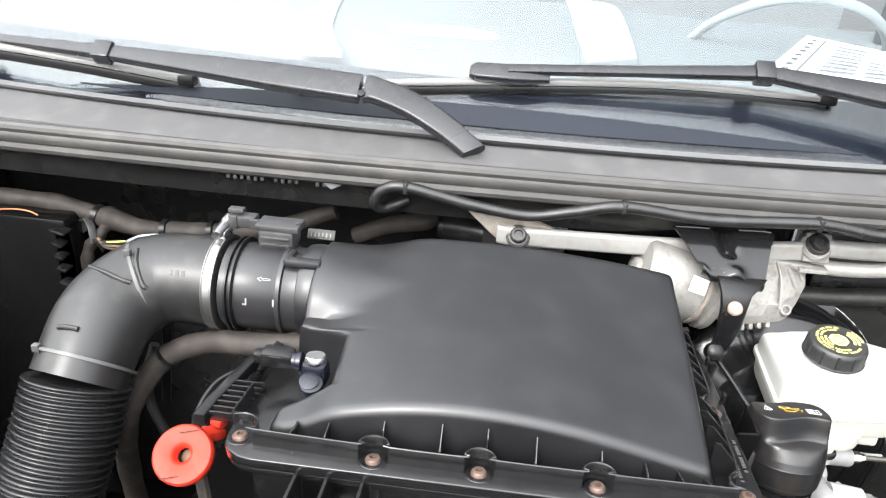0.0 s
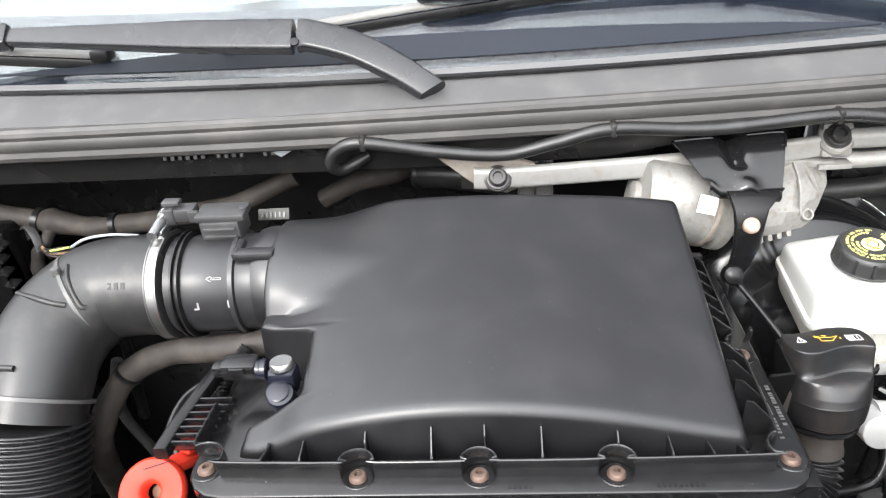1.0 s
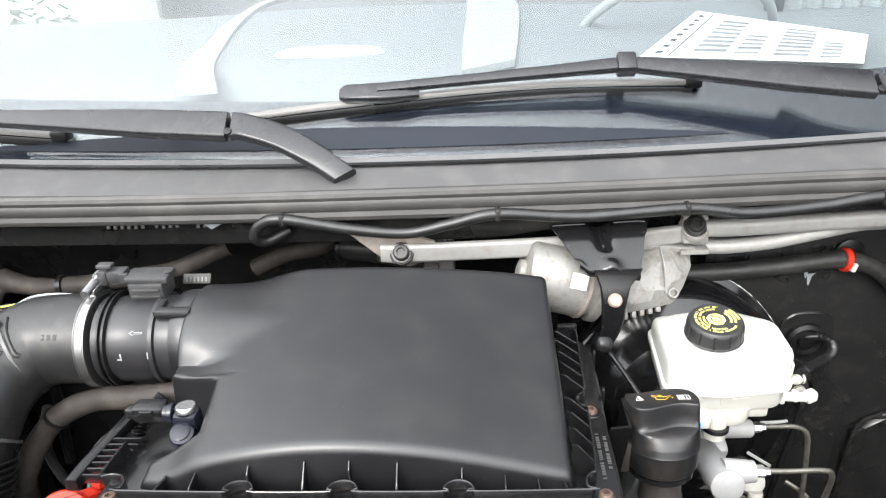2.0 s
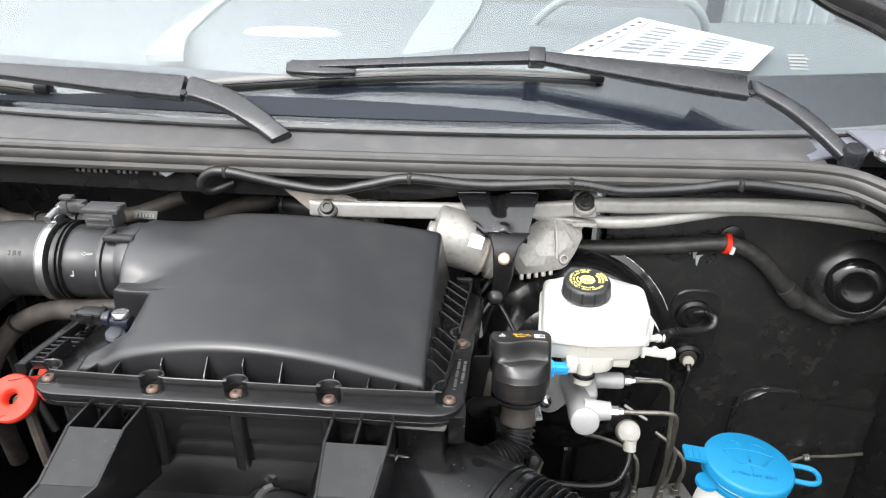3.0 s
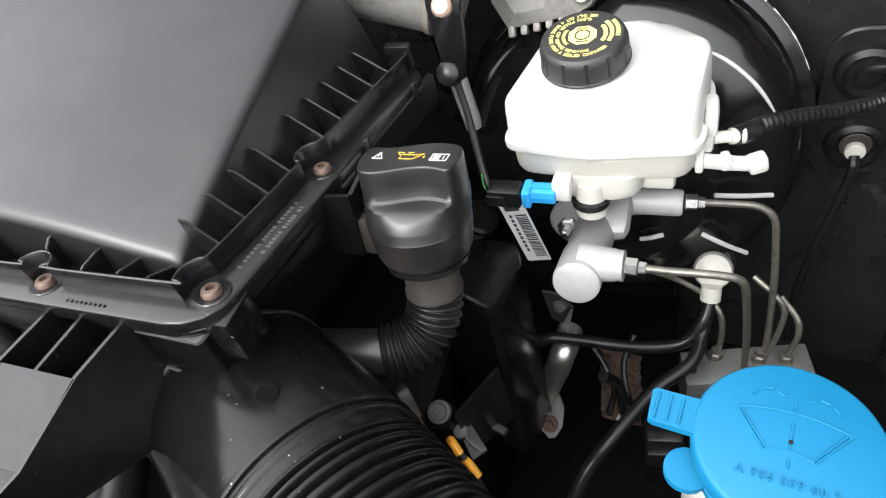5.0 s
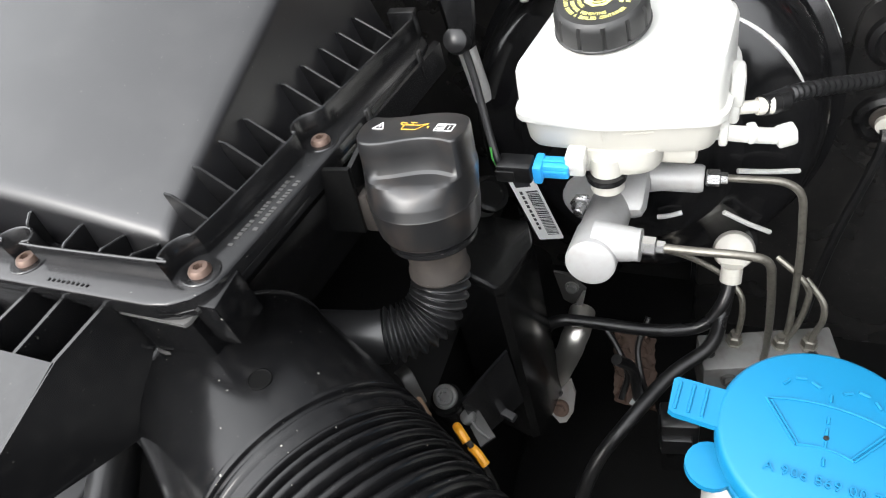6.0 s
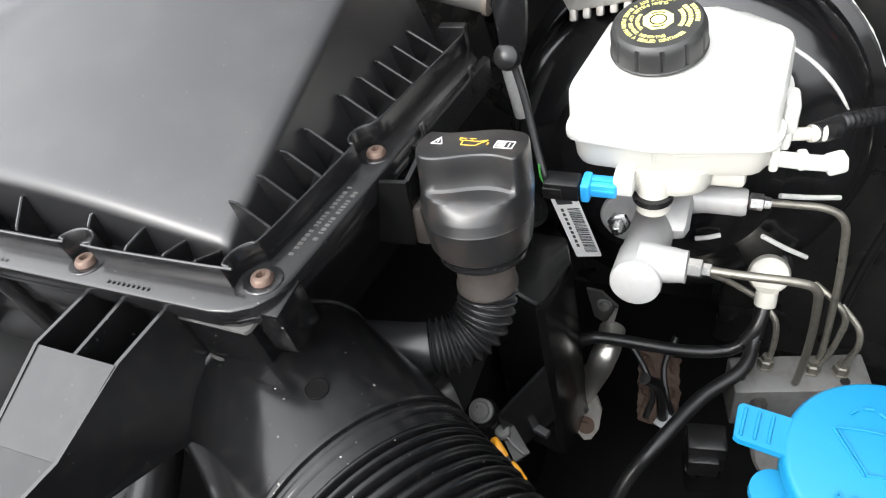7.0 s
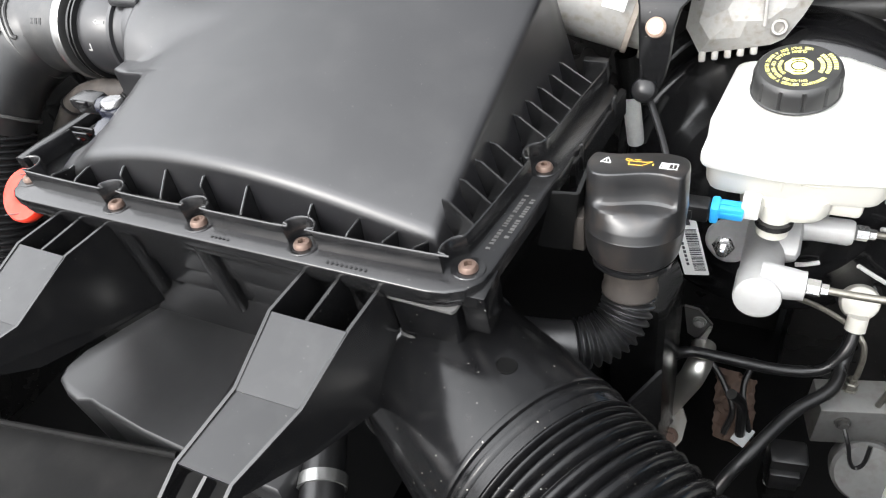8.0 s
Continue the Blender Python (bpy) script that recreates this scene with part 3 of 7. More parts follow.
for k, (x, y, up) in enumerate(LIP):
    ax, ay, _ = LIP[max(0, k - 1)]
    bx, by, _ = LIP[min(len(LIP) - 1, k + 1)]
    n = Vector((by - ay, ax - bx, 0)).normalized() * 0.0011
    z = flange_z(y)
    rings.append([Vector((x, y, z - 0.007)) - n, Vector((x, y, z - 0.007)) + n, Vector((x, y, z + up + 0.0095)) + n, Vector((x, y, z + up + 0.0102)) + n * 0.5, Vector((x, y, z + up + 0.0102)) - n * 0.5, Vector((x, y, z + up + 0.0095)) - n])
lip = part("lip", loft(rings), M_BLACK, air_box, "thin raised lip bowed round the screws", 40)
part("rounded_edge", tube([(x, y, flange_z(y) + up + 0.0098) for x, y, up in LIP], 0.00085, 260, 6), M_EDGE, lip)
rf = random.Random(12)
for row, (bx, y0, n) in enumerate(((0.2125, 0.038, 17), (0.2190, 0.052, 13))):
    y = y0
    for k in range(n):
        w = rf.choice((0.0014, 0.0020, 0.0026))
        part("embossed_bar", loft([[Vector((bx + 0.055 * (y - 0.04) + a, y + b, flange_z(y + b) - 0.006 + h)) for a, b in ((-0.0015, 0), (0.0015, 0), (0.0015, w), (-0.0015, w))] for h in (-0.0004, 0.0004)]), M_GREYMARK, air_box)
        y += w + (0.0012 if k % 5 else 0.0035)
for x0, n in ((0.118, 9), (0.020, 5)):
    for k in range(n):
        part("embossed_bar", box((x0 + 0.0036 * k, FRONT + 0.0055, flange_z(FRONT) - 0.0059), (0.0014, 0.0022, 0.0003), 0), M_BLACK, air_box)


def screw(at, up, r=0.0065):
    """A torx screw in its open cup."""
    a = Vector(up).normalized()
    p = Vector(at)
    head = lathe(p - a * 0.0025, up, [(r, 0), (r, 0.002), (r * 0.8, 0.004), (r * 0.42, 0.0044), (r * 0.36, 0.0015), (0.0004, 0.0014)], 18, lambda g, i: 1 + (0.14 * math.cos(6 * g) if i in (3, 4) else 0))
    return head


UPN = (0, 0.14, 1)
CUPS = [(-0.084, 0.0055, 0.0), (0.0, 0.0055, 0.0), (0.092, 0.0055, 0.0), (0.209, 0.0165, 0.0), (0.2165, 0.138, 0.0), (-0.196, 0.015, 0.0)]
for x, y, up in CUPS:
    seat = part("screw_seat", lathe((x, y, flange_z(y) - 0.006 + up), UPN, [(0.0115, -0.010), (0.0112, 0.0004), (0.0106, 0.0010), (0.0004, 0.0010)], 28), M_BLACK, air_box)
    part("screw", screw((x, y, flange_z(y) - 0.0030 + up), UPN, 0.0064), M_RUST, seat, "rusty torx screw")
# outer skirt with clip plates along the right rear
part("skirt", loft([[Vector((slant(x, y), y, flange_z(y) + h)) for x, h in ((0.2265, -0.010), (0.2310, -0.012), (0.2310, -0.036), (0.2265, -0.036))] for y in (0.158, 0.200, 0.245, 0.287)]), M_BLACK, air_box, "hanging edge skirt")
for y, w in ((0.172, 0.006), (0.252, 0.005)):
    part("clip_plate", box((slant(0.2318, y), y, flange_z(y) - 0.012), (0.0030, w, 0.024), 0.0006), M_BLACK, air_box)
part("rear_tab", box((0.213, 0.2905, flange_z(0.29) + 0.004), (0.022, 0.008, 0.022), 0.001), M_BLACK, air_box)

# support arms in front of the housing
def arm(x_top, x_mid, x_end, y_mid, y_end):
    t = 0.0025
    top = [(x_top[0], -0.048, 1.084), (x_top[1], -0.049, 1.085), (x_mid[1], y_mid, 1.071), (x_mid[0], y_mid - 0.001, 1.071)]
    plate = loft([[Vector(p) for p in top], [Vector(p) - Vector((0, 0, t)) for p in top]])
    end = [(x_mid[0], y_mid - 0.001, 1.0706), (x_mid[1], y_mid, 1.0706), (x_end[1], y_end, 1.0690), (x_end[0], y_end, 1.0690)]
    plate2 = loft([[Vector(p) for p in end], [Vector(p) - Vector((0, 0, t)) for p in end]])
    bms = [plate, plate2]
    for i in (0, 1):
        e = x_end[i] - 0.006
        side = [(x_top[i], -0.004, 1.080), (x_top[i], -0.048, 1.0848), (x_mid[i], y_mid, 1.0718), (x_end[i], y_end, 1.0698), (e, y_end - 0.022, 1.054), (e, y_end - 0.022, 1.042), (x_end[i], y_end, 1.056), (x_mid[i], y_mid - 0.008, 1.033), (x_top[i], -0.052, 1.004), (x_top[i], -0.004, 0.985)]
        bms.append(loft([[Vector((a + h, b, c)) for a, b, c in side] for h in (-t / 2, t / 2)]))
    xm = (x_top[0] + x_top[1]) / 2 - 0.002
    bms.append(loft([[Vector((xm + h, b, c)) for b, c in ((-0.004, 1.08), (-0.05, 1.083), (-0.05, 1.03), (-0.004, 1.03))] for h in (-t / 2, t / 2)]))
    xm = (x_end[0] + x_end[1]) / 2
    bms.append(loft([[Vector((a + h, b, c)) for a, b, c in ((xm, y_end + 0.002, 1.0665), (xm - 0.006, y_end - 0.022, 1.053), (xm - 0.006, y_end - 0.022, 1.042), (xm, y_end + 0.002, 1.055))] for h in (-t / 2, t / 2)]))
    names = ("top_plate", "front_plate", "side_wall", "side_wall", "web", "web")
    base = part("support_arm", bms[0], M_SATIN, air_box, "ribbed black support arm with an open box section")
    for nm, bm in list(zip(names, bms))[1:]:
        part(nm, bm, M_SATIN if "plate" in nm else M_BLACK, base)


arm((0.099, 0.157), (0.102, 0.150), (0.097, 0.137), -0.098, -0.149)
arm((-0.142, -0.089), (-0.139, -0.088), (-0.145, -0.106), -0.105, -0.148)

# slotted ledge beside the housing
part("slotted_ledge", loft([[Vector((x + a, y, 1.078 + b)) for a, b in rounded(0.011, 0.012, 0.002, 2)] for x, y in ((-0.2425, 0.038), (-0.240, 0.060), (-0.232, 0.100), (-0.226, 0.128))]), M_BLACK, air_box, "black slotted ledge")
for k in range(7):
    y = 0.046 + 0.0075 * k
    part("slot_rib", box((-0.221 + 0.10 * (y - 0.046), y, 1.078), (0.030, 0.0022, 0.010), 0.0006), M_BLACK, air_box)

# neck towards the mass air flow sensor
part("outlet_neck", loft([[Vector((x, 0.205, 1.117)) + Vector((0, c * ry, sn * rz)) for c, sn in ((math.cos(a), math.sin(a)) for a in (2 * math.pi * q / 48 for q in range(48)))] for x, ry, rz in ((-0.150, 0.046, 0.044), (-0.170, 0.0495, 0.0490), (-0.182, 0.0500, 0.0498), (-0.188, 0.0495, 0.0495), (-0.1935, 0.0480, 0.0480))]), M_LID, air_box, "flared outlet neck of the lid")

# ---- mass air flow sensor and air hose ----
AX, AY, AZ = (-1, 0, 0), 0.205, 1.117
maf = thing("mass_air_flow_sensor", (-0.23, AY, 1.07), "black tubular mass air flow sensor with a plug on top", "air flow sensor")
part("tube", lathe((-0.185, AY, AZ), AX, [(0.0445, 0), (0.0465, 0.002), (0.0465, 0.008), (0.0445, 0.010), (0.0445, 0.035), (0.0452, 0.036), (0.0452, 0.070), (0.0452, 0.088)], 48), M_TUBE, maf)
part("rib", lathe((-0.209, AY, AZ), AX, [(0.0455, 0), (0.0480, 0.001), (0.0480, 0.005), (0.0455, 0.006)], 48), M_TUBE, maf)


def on_tube(x, a, h=0.0454):
    """A place on the sensor tube: a degrees from the top towards the front."""
    return Vector((x, AY - h * math.sin(radians(a)), AZ + h * math.cos(radians(a))))


def tube_print(name, strips, label):
    for x0, a0, x1, a1 in strips:
        part(name, loft([[on_tube(x, a, h) for x, a in ((x0, a0), (x1, a0), (x1, a1), (x0, a1))] for h in (0.0451, 0.0456)]), M_PRINTG, maf, label)


tube_print("printed_arrow", ((-0.2295, 49.4, -0.2205, 50.0), (-0.2295, 51.4, -0.2205, 52.0), (-0.2310, 48, -0.2295, 48.8), (-0.2310, 52.6, -0.2295, 53.4), (-0.2325, 49, -0.2310, 49.8), (-0.2325, 51.6, -0.2310, 52.4), (-0.2338, 50.2, -0.2325, 51.2), (-0.2208, 49.6, -0.2203, 51.8)), "faint printed arrow")
tube_print("printed_corner", ((-0.2470, 84, -0.2432, 86), (-0.2440, 77, -0.2425, 86), (-0.2165, 75, -0.2150, 84), (-0.2165, 82, -0.2120, 84)), "white printed corner mark")
part("rail", joined(box((-0.190, 0.182, 1.162), (0.036, 0.012, 0.008), 0.003), box((-0.206, 0.190, 1.162), (0.007, 0.026, 0.008), 0.002)), M_TUBE, maf, "moulded guide rail")
head = part("sensor_head", joined(box((-0.2265, 0.222, 1.169), (0.036, 0.030, 0.020), 0.002), box((-0.2255, 0.222, 1.1815), (0.045, 0.026, 0.007), 0.002), box((-0.2265, 0.206, 1.173), (0.030, 0.003, 0.003), 0.001), box((-0.2265, 0.206, 1.166), (0.030, 0.003, 0.003), 0.001), lathe((-0.206, 0.222, 1.184), (0, 0, 1), [(0.004, 0), (0.004, 0.0025), (0.001, 0.003)], 12)), M_HEAD, maf, "grey ribbed sensor head")
part("plug", joined(box((-0.262, 0.226, 1.181), (0.022, 0.015, 0.013), 0.002), box((-0.2745, 0.226, 1.1805), (0.010, 0.018, 0.016), 0.002), box((-0.272, 0.226, 1.192), (0.016, 0.010, 0.004), 0.001), box((-0.272, 0.226, 1.1885), (0.005, 0.006, 0.006), 0.0005), box((-0.251, 0.218, 1.181), (0.010, 0.004, 0.011), 0.001)), M_HEAD, head, "dusty grey connector plug")
part("wire", tube([(-0.279, 0.226, 1.179), (-0.286, 0.228, 1.172), (-0.288, 0.240, 1.155), (-0.283, 0.258, 1.135)], 0.0035, 16, 8), M_RUBBER, head)
tag_strip = part("printed_strip", box((-0.191, 0.252, 1.160), (0.030, 0.003, 0.011), 0.0006, (-38, 0, 0)), M_OLIVE, head, "dull olive strip with worn print")
for k in range(6):
    part("print_bar", box((-0.2015 + 0.0042 * k, 0.2500, 1.1605), (0.0016, 0.0012, 0.0048), 0, (-38, 0, 0)), M_TIE, tag_strip)
part("seal_ring", lathe((-0.257, AY, AZ), AX, [(0.0455, 0), (0.050, 0.001), (0.050, 0.003), (0.0465, 0.0035), (0.0465, 0.006), (0.050, 0.0065), (0.050, 0.0085), (0.046, 0.0095)], 48), M_RUBBER, maf)

clamp = thing("hose_clamp", (-0.284, AY, 1.066), "bright steel worm-drive hose clamp round the air hose", "hose clamp")
part("band", lathe((-0.277, AY, AZ), AX, [(0.0485, 0), (0.0506, 0), (0.0510, 0.001), (0.0501, 0.002), (0.0501, 0.009), (0.0510, 0.010), (0.0506, 0.011), (0.0485, 0.011)], 56), M_CLAMP, clamp)
part("worm_housing", joined(box((-0.283, AY + 0.008, AZ + 0.0545), (0.013, 0.022, 0.009), 0.002), lathe((-0.283, AY - 0.010, AZ + 0.058), (0, 1, 0.1), [(0.005, 0), (0.005, 0.022), (0.0035, 0.023), (0.0035, 0.030), (0.006, 0.030), (0.006, 0.036)], 14)), M_STEEL, clamp)

elbow = thing("air_intake_hose", (-0.455, 0.10, 0.78), "black rubber air hose with a bend and a ribbed bellows", "air hose")
EL = [(-0.277, AY, AZ), (-0.320, AY, AZ), (-0.352, AY - 0.006, AZ - 0.002), (-0.376, AY - 0.030, AZ - 0.012), (-0.386, 0.145, 1.092), (-0.389, 0.118, 1.072), (-0.392, 0.099, 1.053)]
part("bend", tube(EL, 0.0470, 48, 40, ring=lambda u: 1.0 - 0.06 * smooth(0.55, 1.0, u)), M_HOSE, elbow, "smooth dusty rubber bend")
BEL = [(-0.392, 0.099, 1.053), (-0.396, 0.075, 1.013), (-0.403, 0.047, 0.968), (-0.408, 0.02, 0.92), (-0.412, -0.005, 0.87)]
part("bellows", tube(BEL, 0.0475, 400, 40, ring=lambda u: 0.99 + 0.05 * math.copysign(abs(math.sin(u * 27 * math.pi * 2)) ** 0.5, math.sin(u * 27 * math.pi * 2))), M_CORR, elbow, "ribbed black bellows")
for c, d in (((-0.362, 0.190, 1.112), (-0.85, -0.45, -0.25)), ((-0.3885, 0.112, 1.067), (-0.10, -0.70, -0.70))):
    tie = part("cable_tie", lathe(c, d, [(0.0452, -0.0016), (0.0480, -0.0016), (0.0480, 0.0016), (0.0452, 0.0016)], 40), M_TIE, elbow, "dull grey cable tie")
    mm = axis_matrix(c, d)
    q = max((mm @ Vector((0.0485 * math.cos(a), 0.0485 * math.sin(a), 0)) for a in (radians(15 * k) for k in range(24))), key=lambda p: p.z - 0.8 * p.y - 0.9 * p.x)
    part("tie_head", box(q, (0.007, 0.006, 0.008), 0.001), M_TIE, tie)
for pts in ([(-0.402, 0.163, 1.143), (-0.3795, 0.1513, 1.1458), (-0.3643, 0.1486, 1.1418), (-0.3535, 0.150, 1.1377)], [(-0.3607, 0.1814, 1.1582), (-0.3549, 0.1663, 1.1505), (-0.3446, 0.1542, 1.1346), (-0.3402, 0.1549, 1.1308)], [(-0.400, 0.0990, 1.1130), (-0.3911, 0.0975, 1.1155), (-0.3852, 0.0974, 1.1154), (-0.3796, 0.0973, 1.1147)]):
    part("fold_ridge", tube(pts, 0.0026, 20, 10), M_HOSE, elbow, "raised fold in the rubber")
flat_marks = [box((-0.308 - 0.006 * k, AY - 0.038, AZ + 0.0268), (0.0035, 0.001, 0.006), 0, (-35, 0, 0)) for k in range(6)]
part("moulded_number", joined(*flat_marks), M_RUBBER, elbow)

sensor = thing("pressure_sensor", (-0.155, 0.085, 1.085), "small black pressure sensor with a silver bush", "sensor")
part("body", joined(box((-0.154, 0.091, 1.103), (0.024, 0.020, 0.024), 0.006), lathe((-0.155, 0.078, 1.094), (0, -0.35, 1), [(0.009, 0), (0.009, 0.012), (0.007, 0.013)], 18)), M_SENSOR, sensor)
part("bush", lathe((-0.154, 0.092, 1.114), (0, 0.14, 1), [(0.0095, 0), (0.0095, 0.004), (0.0085, 0.0055), (0.003, 0.0055)], 20), M_STEEL, sensor, "silver metal bush")
part("connector", joined(box((-0.190, 0.098, 1.109), (0.030, 0.018, 0.016), 0.004), box((-0.190, 0.0885, 1.113), (0.012, 0.003, 0.006), 0.0008), box((-0.208, 0.098, 1.108), (0.010, 0.012, 0.011), 0.003)), M_BLACK, sensor)
part("collar", lathe((-0.167, 0.096, 1.108), (-1, 0, 0), [(0.0075, 0), (0.0090, 0.001), (0.0090, 0.005), (0.0078, 0.006), (0.0078, 0.009)], 20), M_SENSOR, sensor)
part("fixing_eye", lathe((-0.153, 0.0775, 1.088), (0, -0.30, 1), [(0.0105, -0.002), (0.0110, 0.0), (0.0110, 0.014), (0.0100, 0.016), (0.0070, 0.0165), (0.0060, 0.013), (0.0004, 0.013)], 26), M_SENSOR, sensor, "glossy navy barrel with a screw")

red = thing("red_cap", (-0.255, 0.035, 1.02), "bright red plastic pull ring with a hole in its middle", "pull ring")
RM = axis_matrix((-0.2555, 0.033, 1.040), (0.05, -0.62, 0.78))
RP = [(0.0066, 0), (0.024, 0), (0.0262, 0.003), (0.0262, 0.009), (0.0245, 0.0115), (0.0105, 0.0125), (0.0085, 0.011), (0.0066, 0.0085), (0.0066, 0)]
part("ring", loft([[RM @ Vector((r * math.cos(a), r * math.sin(a), h)) for a in (2 * math.pi * k / 44 for k in range(44))] for r, h in RP], True, False), M_RED, red, "", 50)
for sgn in (-1, 1):
    part("edge_slit", box(RM @ Vector((0.004 * sgn, 0.0195 * sgn, 0.0123)), (0.020, 0.0010, 0.0014), 0.0003, (52, 0, 22)), M_RUBBER, red)
part("tab", joined(box((-0.243, 0.056, 1.047), (0.017, 0.028, 0.010), 0.003, (-28, 0, -22)), box((-0.238, 0.068, 1.054), (0.013, 0.012, 0.013), 0.003, (-28, 0, -22))), M_RED, red)
part("pin", lathe((-0.2555, 0.040, 1.032), (0.05, -0.62, 0.78), [(0.0064, -0.008), (0.0064, 0.006), (0.005, 0.0075), (0.001, 0.0078)], 18), M_COPPER, red, "brownish pin seen through the hole")
part("stem", tube([(-0.246, 0.035, 1.035), (-0.240, 0.03, 0.98), (-0.235, 0.03, 0.90)], 0.006, 10, 8), M_TAPE, red)

# ---- wiper drive under the cowl ----
link = thing("wiper_linkage", (0.2, 0.36, 1.13), "corroded silver wiper linkage tube with bolted ends", "wiper linkage")
part("tube", sweep([(-0.004, 0.345, 1.139), (0.03, 0.345, 1.138), (0.2, 0.358, 1.137), (0.30, 0.378, 1.134), (0.363, 0.385, 1.137)], [(a * 0.9, b) for a, b in rounded(0.012, 0.024, 0.005)], 30), M_ZINC, link)
part("tube", sweep([(0.385, 0.385, 1.144), (0.43, 0.385, 1.144), (0.507, 0.385, 1.148), (0.60, 0.387, 1.151), (0.68, 0.388, 1.150), (0.76, 0.385, 1.146), (0.86, 0.38, 1.130)], rounded(0.017, 0.022, 0.008, 5), 40), M_ZINC, link)
part("tube", tube([(0.35, 0.397, 1.118), (0.379, 0.396, 1.115), (0.418, 0.395, 1.113), (0.466, 0.395, 1.117), (0.503, 0.395, 1.124), (0.54, 0.396, 1.132), (0.60, 0.396, 1.142), (0.72, 0.394, 1.136), (0.85, 0.388, 1.120)], 0.0095, 30, 14), M_ZINC, link)
part("end_plate", xz_prism(0.352, [(-0.04, 1.162), (-0.005, 1.158), (0.045, 1.155), (0.06, 1.150), (0.06, 1.130), (0.03, 1.118), (0.008, 1.122), (-0.01, 1.135)], 0.006), M_CRUST, link, "brown corroded end plate")
part("end_plate", joined(box((0.3765, 0.386, 1.1425), (0.032, 0.014, 0.036), 0.004, (-20, 0, 0)), lathe((0.3755, 0.381, 1.148), (0, -0.75, 0.66), [(0.0185, -0.010), (0.0185, -0.002), (0.016, 0.001)], 24), box((0.3765, 0.380, 1.117), (0.034, 0.016, 0.006), 0.001), box((0.343, 0.386, 1.120), (0.070, 0.018, 0.008), 0.002, (0, 5, 0))), M_RAWALU, link)
for c in ((0.021, 0.339, 1.141), (0.375, 0.379, 1.151)):
    part("bolt", lathe(c, (0, -0.75, 0.66), [(0.0128, -0.004), (0.0128, 0.0008), (0.0120, 0.0016), (0.0098, 0.0018), (0.0094, 0.0072), (0.0080, 0.0086), (0.0052, 0.0086), (0.0046, 0.0056), (0.0005, 0.0056)], 28), M_BOLT, link, "dark flanged bolt")
    part("washer", lathe(c, (0, -0.75, 0.66), [(0.0142, -0.004), (0.0142, -0.0006), (0.0134, 0.0), (0.010, 0.0)], 28), M_BOLT, link)

fitting = thing("hose_fitting", (0.065, 0.385, 1.10), "ribbed silver hose fitting and holder behind the linkage tube", "hose fitting")
part("nut", lathe((0.046, 0.386, 1.1352), (1, 0, 0.02), [(0.005, -0.002), (0.0085, 0)] + [(0.0092 - 0.0012 * (k % 2), 0.002 + 0.0036 * k) for k in range(10)] + [(0.006, 0.036)], 22), M_CLAMP, fitting, "", 20)
part("holder", joined(box((0.0530, 0.387, 1.104), (0.018, 0.012, 0.026), 0.003, (0, 8, 6)), box((0.0720, 0.389, 1.105), (0.020, 0.012, 0.028), 0.003, (0, -4, -5))), M_RAWALU, fitting, "crusted alloy holder")
part("pipe", tube([(0.006, 0.384, 1.1352), (0.026, 0.384, 1.1352), (0.048, 0.385, 1.1350)], 0.0036, 12, 10), M_ZINC, fitting)

motor = thing("wiper_motor", (0.24, 0.35, 1.05), "oxidised silver wiper motor with a cast gearbox", "wiper motor")
MOT, MOD = Vector((0.168, 0.345, 1.110)), Vector((0.93, 0.05, -0.28)).normalized()
part("motor_can", lathe(MOT, MOD, [(0.010, -0.010), (0.013, -0.009), (0.014, -0.003), (0.036, -0.002), (0.040, 0.002), (0.041, 0.006), (0.041, 0.068)], 40), M_RAWALU, motor)
part("rusty_band", lathe(MOT + MOD * 0.068, MOD, [(0.0405, 0), (0.0425, 0.0005), (0.0425, 0.005), (0.0405, 0.0055)], 40), M_CRUST, motor, "rusty joint band")
part("end_ring", lathe(MOT + MOD * 0.0735, MOD, [(0.036, 0), (0.036, 0.010), (0.043, 0.011), (0.043, 0.019), (0.036, 0.020)], 32), M_RAWALU, motor)
GM = axis_matrix((0.322, 0.365, 1.078), (0.1, -0.85, 0.5))
# corners of the casting (side, up, out in millimetres), the ridge lines between its facets
GTOP = [(-4, 46, 2), (14, 45, 12), (40, 46, 8), (56, 40, 0), (57, 18, -2), (46, -4, -2), (34, -22, -2), (24, -27, 0), (-4, -31, 0), (-34, -34, -2), (-47, -12, -2), (-44, 12, 0)]
GIN = [(0, 36, 6), (14, 38, 15), (30, 38, 10), (46, 33, 3), (47, 18, 2), (38, 2, 4), (27, -15, 3), (18, -18, 6), (-2, -21, 10), (-26, -23, 8), (-36, -8, 8), (-32, 12, 8)]
GMID = [(8, 26, 12), (14, 28, 19), (24, 26, 10), (34, 22, 6), (36, 14, 5), (30, 2, 8), (20, -6, 11), (15, -8, 17), (2, -8, 16), (-10, -8, 15), (-14, 2, 15), (-8, 14, 14)]


def gear_ring(pts, dz=0.0):
    return [GM @ Vector((x * 0.001, y * 0.001, z * 0.001 + dz)) for x, y, z in pts]


part("gearbox", loft([gear_ring(GTOP, -0.034), gear_ring(GTOP), gear_ring(GIN), gear_ring(GMID)]), M_RAWALU, motor, "angular cast aluminium gearbox", 10)
for a, b, c in (((14, 44, 13), (15, 20, 20), (16, -12, 14)), ((24, 44, 11), (34, 28, 9), (43, 12, 4)), ((34, 44, 9), (44, 34, 5), (52, 24, 1))):
    part("cooling_rib", sweep([GM @ Vector([q * 0.001 for q in p]) for p in (a, b, c)], rounded(0.0030, 0.0050, 0.001, 2), 12), M_RAWALU, motor)
